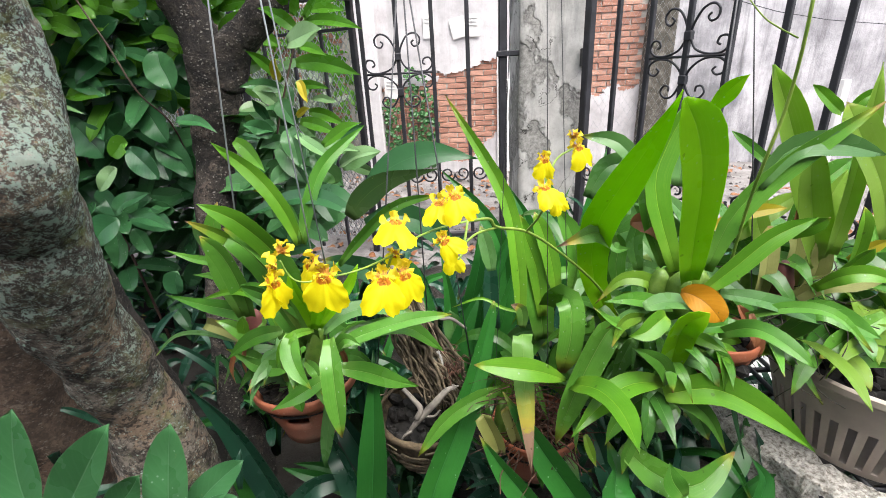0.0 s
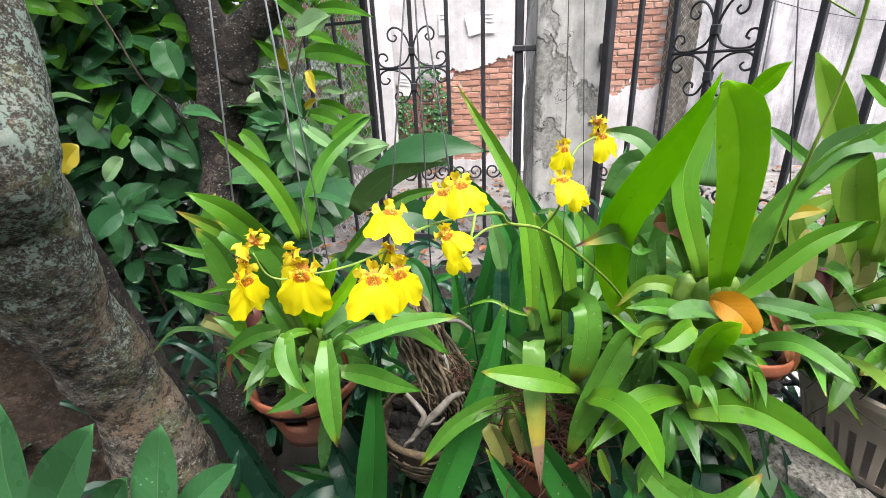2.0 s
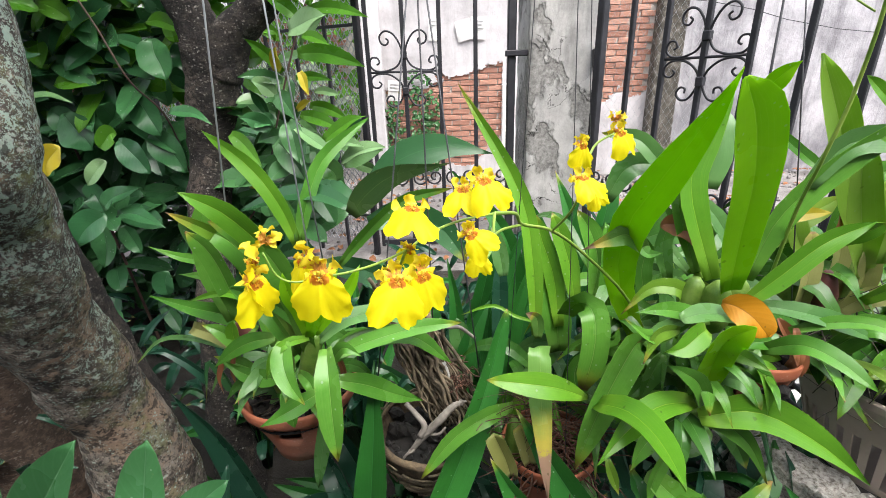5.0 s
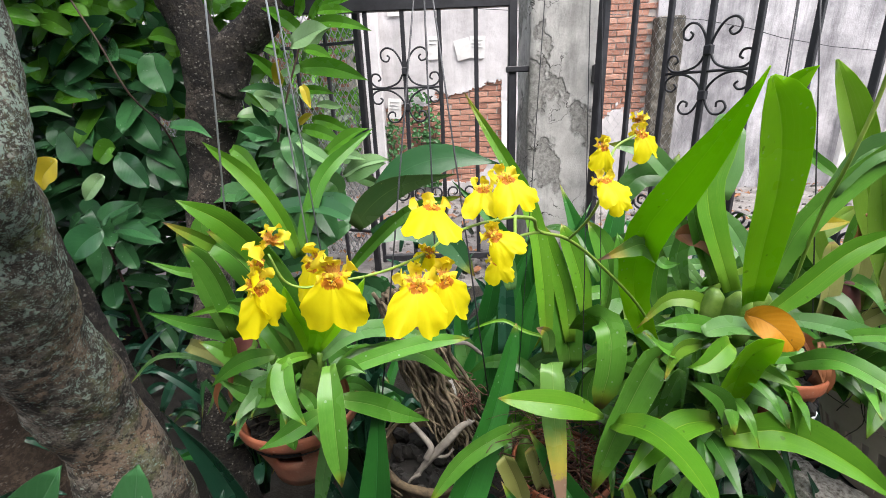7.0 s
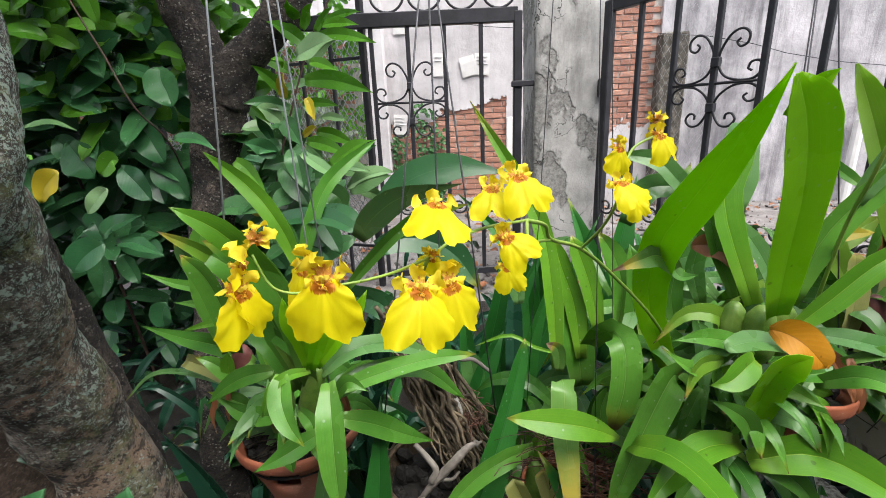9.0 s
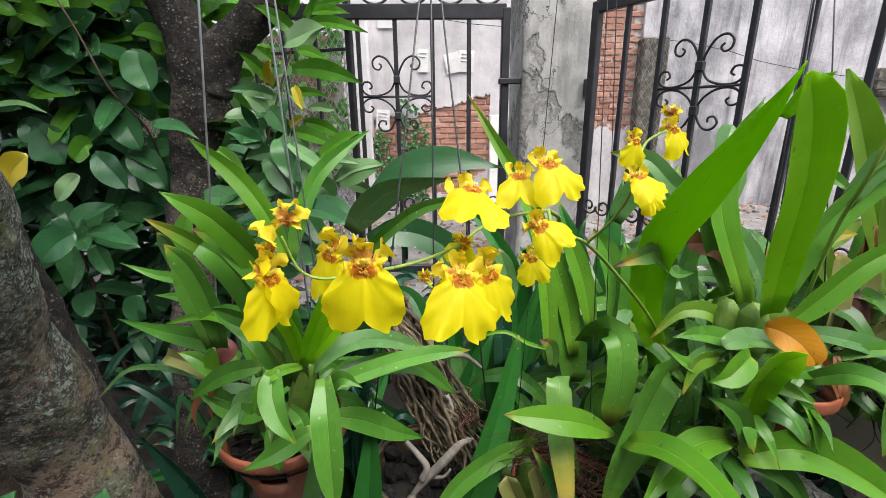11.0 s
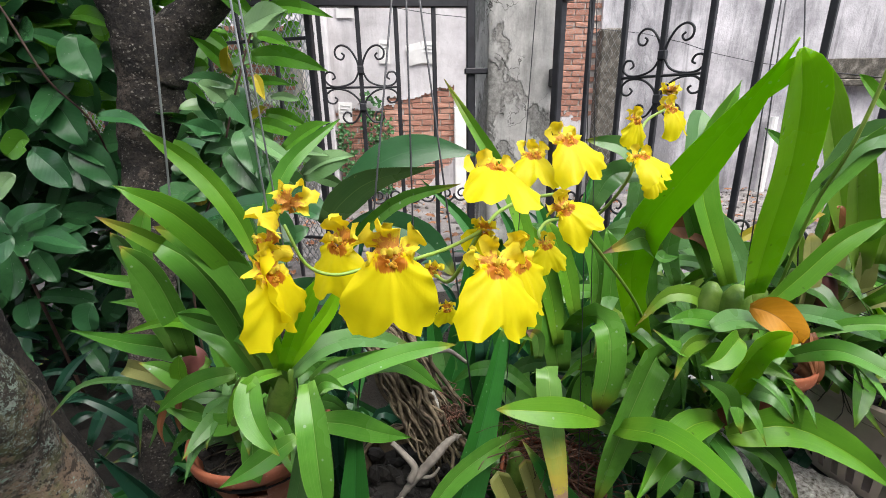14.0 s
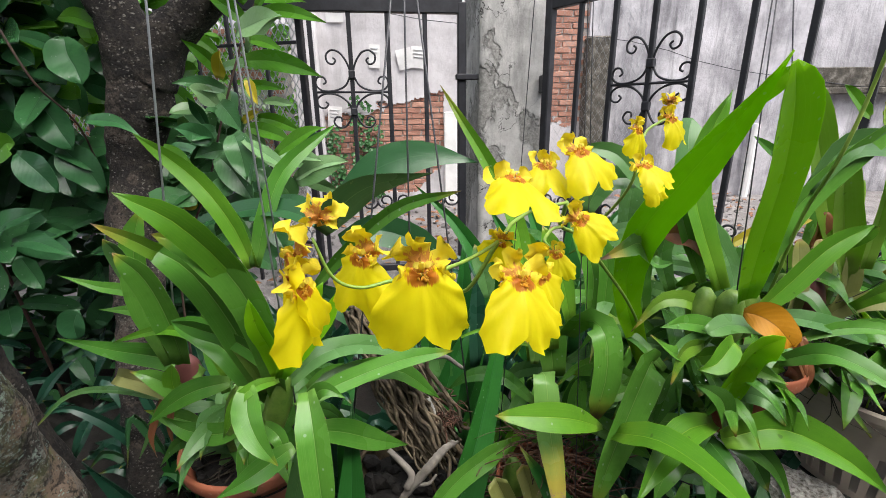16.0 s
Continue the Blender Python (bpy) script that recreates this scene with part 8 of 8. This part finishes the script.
# the body of the shrub, behind its nearer leaves
def shrub_fill(lo, hi, count, size, mat_name, seed, parent=None):
    rnd = random.Random(seed)
    random.seed(seed)
    bm = bmesh.new()
    for _ in range(count):
        q = Vector([rnd.uniform(a, b) for a, b in zip(lo, hi)])
        dd = Vector((rnd.uniform(-1, 1), rnd.uniform(-0.9, 0.3), rnd.uniform(-0.7, 0.45))).normalized() * size * rnd.uniform(0.6, 1.35)
        tube(bm, (q - dd * 0.15, q), (0.0012, 0.001), 3, 1, False)
        blade_mesh(bm, (q, q + dd * 0.33 + Vector((0, 0, 0.008)), q + dd * 0.7 + Vector((0, 0, 0.007)), q + dd), size * rnd.uniform(0.38, 0.54), rnd.uniform(0.2, 1.0), "oval", 0.12, 0.03, 7)
    tagged(part("foliage", bm, LEAF[mat_name], parent or shrub), kind="stuff")


shrub_fill((-1.75, 1.3, 0.6), (-0.80, 1.75, 1.36), 520, 0.14, "shrub", 3)
shrub_fill((-1.75, 1.4, 0.1), (-0.80, 1.75, 0.6), 90, 0.14, "shrub", 15)
shrub_fill((-3.0, 1.3, 0.1), (-1.5, 2.2, 1.5), 600, 0.14, "shrub", 5)
# lighter leaf colour along the top stands in for sky light
shrub_fill((-1.7, 1.28, 1.0), (-0.70, 1.9, 1.5), 420, 0.12, "young", 6)
shrub_fill((-0.85, 1.45, 0.1), (-0.58, 1.8, 0.85), 260, 0.11, "shrub", 8)
shrub_fill((-1.75, 1.6, 0.15), (-0.72, 1.95, 0.85), 380, 0.13, "shrub", 10)
shrub_fill((-0.56, 1.27, 0.55), (-0.40, 1.42, 0.95), 46, 0.12, "sapling", 12, sap)
shrub_fill((-0.50, 1.27, 0.8), (-0.36, 1.36, 1.1), 6, 0.09, "pale", 13, sap)
# unseen foliage added overhead to shade the plants on the left
shrub_fill((-1.6, 0.95, 1.75), (-0.35, 1.9, 2.3), 420, 0.14, "shrub", 24)
lane_bush = thing("bush", (-1.4, 3.9, 0.0), "dull dark green bush beyond the side fence", "bush")
shrub_fill((-2.2, 3.3, 0.0), (-0.88, 4.5, 1.15), 420, 0.16, "dull", 33, lane_bush)
# more of the lightened leaves, to paint the upper left as lit
shrub_fill((-1.55, 1.22, 1.12), (-0.82, 1.5, 1.42), 130, 0.12, "young", 14)
shrub_fill((-1.25, 1.14, 1.16), (-0.84, 1.3, 1.46), 55, 0.10, "young", 21)

# ---- lane litter, creeper and bricks ----
bm = bmesh.new()
rnd = random.Random(31)
for k in range(1500):
    x, y = rnd.uniform(-1.6, 3.2), 1.9 + 2.0 * rnd.random() ** 1.2
    s = rnd.uniform(0.006, 0.02) * (1.6 if rnd.random() < 0.06 else 1)
    bmesh.ops.create_icosphere(bm, subdivisions=1, radius=s, matrix=pose(x, y, 0.2 + s * 0.3, rnd.uniform(0, 180), rnd.uniform(0, 180), 0) @ Matrix.Diagonal((1, rnd.uniform(0.6, 1), rnd.uniform(0.35, 0.7), 1)))
solo("gravel", bm, ROAD, "loose grey gravel and rubble on the lane", "gravel", kind="stuff")
bm = bmesh.new()
random.seed(5)
for k in range(520):
    x, y = rnd.uniform(-1.6, 3.0), 1.85 + 2.0 * rnd.random()
    q = Vector((x, y, 0.215 + rnd.uniform(0, 0.012)))
    a = rnd.uniform(0, 6.28)
    dd = Vector((math.cos(a), math.sin(a), rnd.uniform(-0.1, 0.25))) * rnd.uniform(0.03, 0.08)
    blade_mesh(bm, (q, q + dd * 0.5 + Vector((0, 0, 0.006)), q + dd), rnd.uniform(0.015, 0.03), rnd.uniform(0, 0.5), "oval", 0.2, 0.1, 4)
solo("leaf_litter", bm, LEAF["brown"], "dry brown leaves scattered on the lane", "leaf litter", kind="stuff")

creeper = thing("wall_creeper", (-0.25, 3.86, 0.2), "small-leaved green creeper climbing the old brick", "creeper")
bm = bmesh.new()
random.seed(8)
for k in range(420):
    u = rnd.uniform(-0.47, -0.33) if k % 3 == 0 else rnd.uniform(-0.25, -0.02)
    top = 1.08 - 1.6 * max(0, u + 0.16) if u > -0.3 else 0.84
    v = 0.28 + (top - 0.28) * rnd.random()
    q = WALL @ Vector((u, -0.02 - rnd.uniform(0, 0.035), v))
    dd = Vector((rnd.uniform(-1, 1), -0.4, rnd.uniform(-1, 0.3))).normalized() * rnd.uniform(0.028, 0.05)
    blade_mesh(bm, (q, q + dd * 0.5 + Vector((0, -0.006, 0)), q + dd), rnd.uniform(0.022, 0.036), 0.9, "oval", 0.15, 0.03, 3)
tagged(part("foliage", bm, LEAF["sapling"], creeper), kind="stuff")
for k in range(5):
    u = -0.45 + 0.1 * k
    pts = [WALL @ Vector((u + 0.03 * math.sin(3 * v + k), -0.018, v)) for v in (0.2, 0.4, 0.6, 0.8)]
    part("runner", tube(bmesh.new(), pts, (0.004, 0.002), 5, 9), TWIG, creeper)
bm = bmesh.new()
random.seed(9)
for k in range(2000):
    q = Vector((rnd.uniform(-6, -0.75), rnd.uniform(4.4, 5.15), rnd.uniform(0.2, 2.6)))
    dd = Vector((rnd.uniform(-1, 1), rnd.uniform(-1, 0.2), rnd.uniform(-1, 0.4))).normalized() * rnd.uniform(0.10, 0.2)
    blade_mesh(bm, (q, q + dd * 0.5 + Vector((0, 0, 0.01)), q + dd), rnd.uniform(0.05, 0.09), rnd.uniform(0.3, 1), "oval", 0.15, 0.03, 4)
solo("far_bushes", bm, LEAF["young"], "bright bushes in front of the far brick wall", "bushes", kind="stuff")


def brick_mesh(k):
    rnd = random.Random(90 + k)
    bm = bmesh.new()
    box(bm, (-0.071, 0.006, -0.0185), (0.071, 0.028, 0.0185), 0.003)
    for v in bm.verts:
        v.co += 0.0022 * Vector((rnd.uniform(-1, 1), rnd.uniform(-1, 1), rnd.uniform(-1, 1)))
    return finish("brick", bm, BRICK, False)


BRICKS = [brick_mesh(k) for k in range(5)]
rnd = random.Random(14)
count = 0
upper = bmesh.new()
for row in range(64):
    v = 0.03 + 0.0445 * row
    for col in range(-4, 12):
        u = 0.152 * col + (0.076 if row % 2 else 0) + rnd.uniform(-0.004, 0.004)
        near = any(ragged(u + du, v + dv) for du in (-0.09, -0.04, 0, 0.04, 0.09) for dv in (-0.03, 0, 0.03))
        if not (near and -0.46 < u < 1.60):
            continue
        if count >= 300:
            box(upper, (u - 0.070, 0.006, v - 0.0185), (u + 0.070, 0.028 + rnd.uniform(-0.002, 0.004), v + 0.0185))
        else:
            b = new("brick", BRICKS[rnd.randrange(5)])
            b.parent = far_wall
            b.matrix_local = Matrix.Translation(-ORIGIN[far_wall]) @ WALL @ pose(u, rnd.uniform(-0.002, 0.004), v, rnd.uniform(-1, 1), rnd.uniform(-0.8, 0.8), rnd.uniform(-1, 1))
            count += 1
if upper.verts:
    tagged(wall_part("brickwork", upper, BRICK, "upper courses of old red bricks"), kind="stuff")
rows = bmesh.new()
for row in range(28):
    for col in range(44):
        x = -8.9 + 0.18 * col + (0.09 if row % 2 else 0)
        z = 0.2 + 0.056 * row
        box(rows, (x - 0.083, 5.184, z), (x + 0.083, 5.206, z + 0.046))
tagged(part("brickwork", rows, BRICK, back_wall, "rows of old red bricks", smooth=False), kind="stuff")
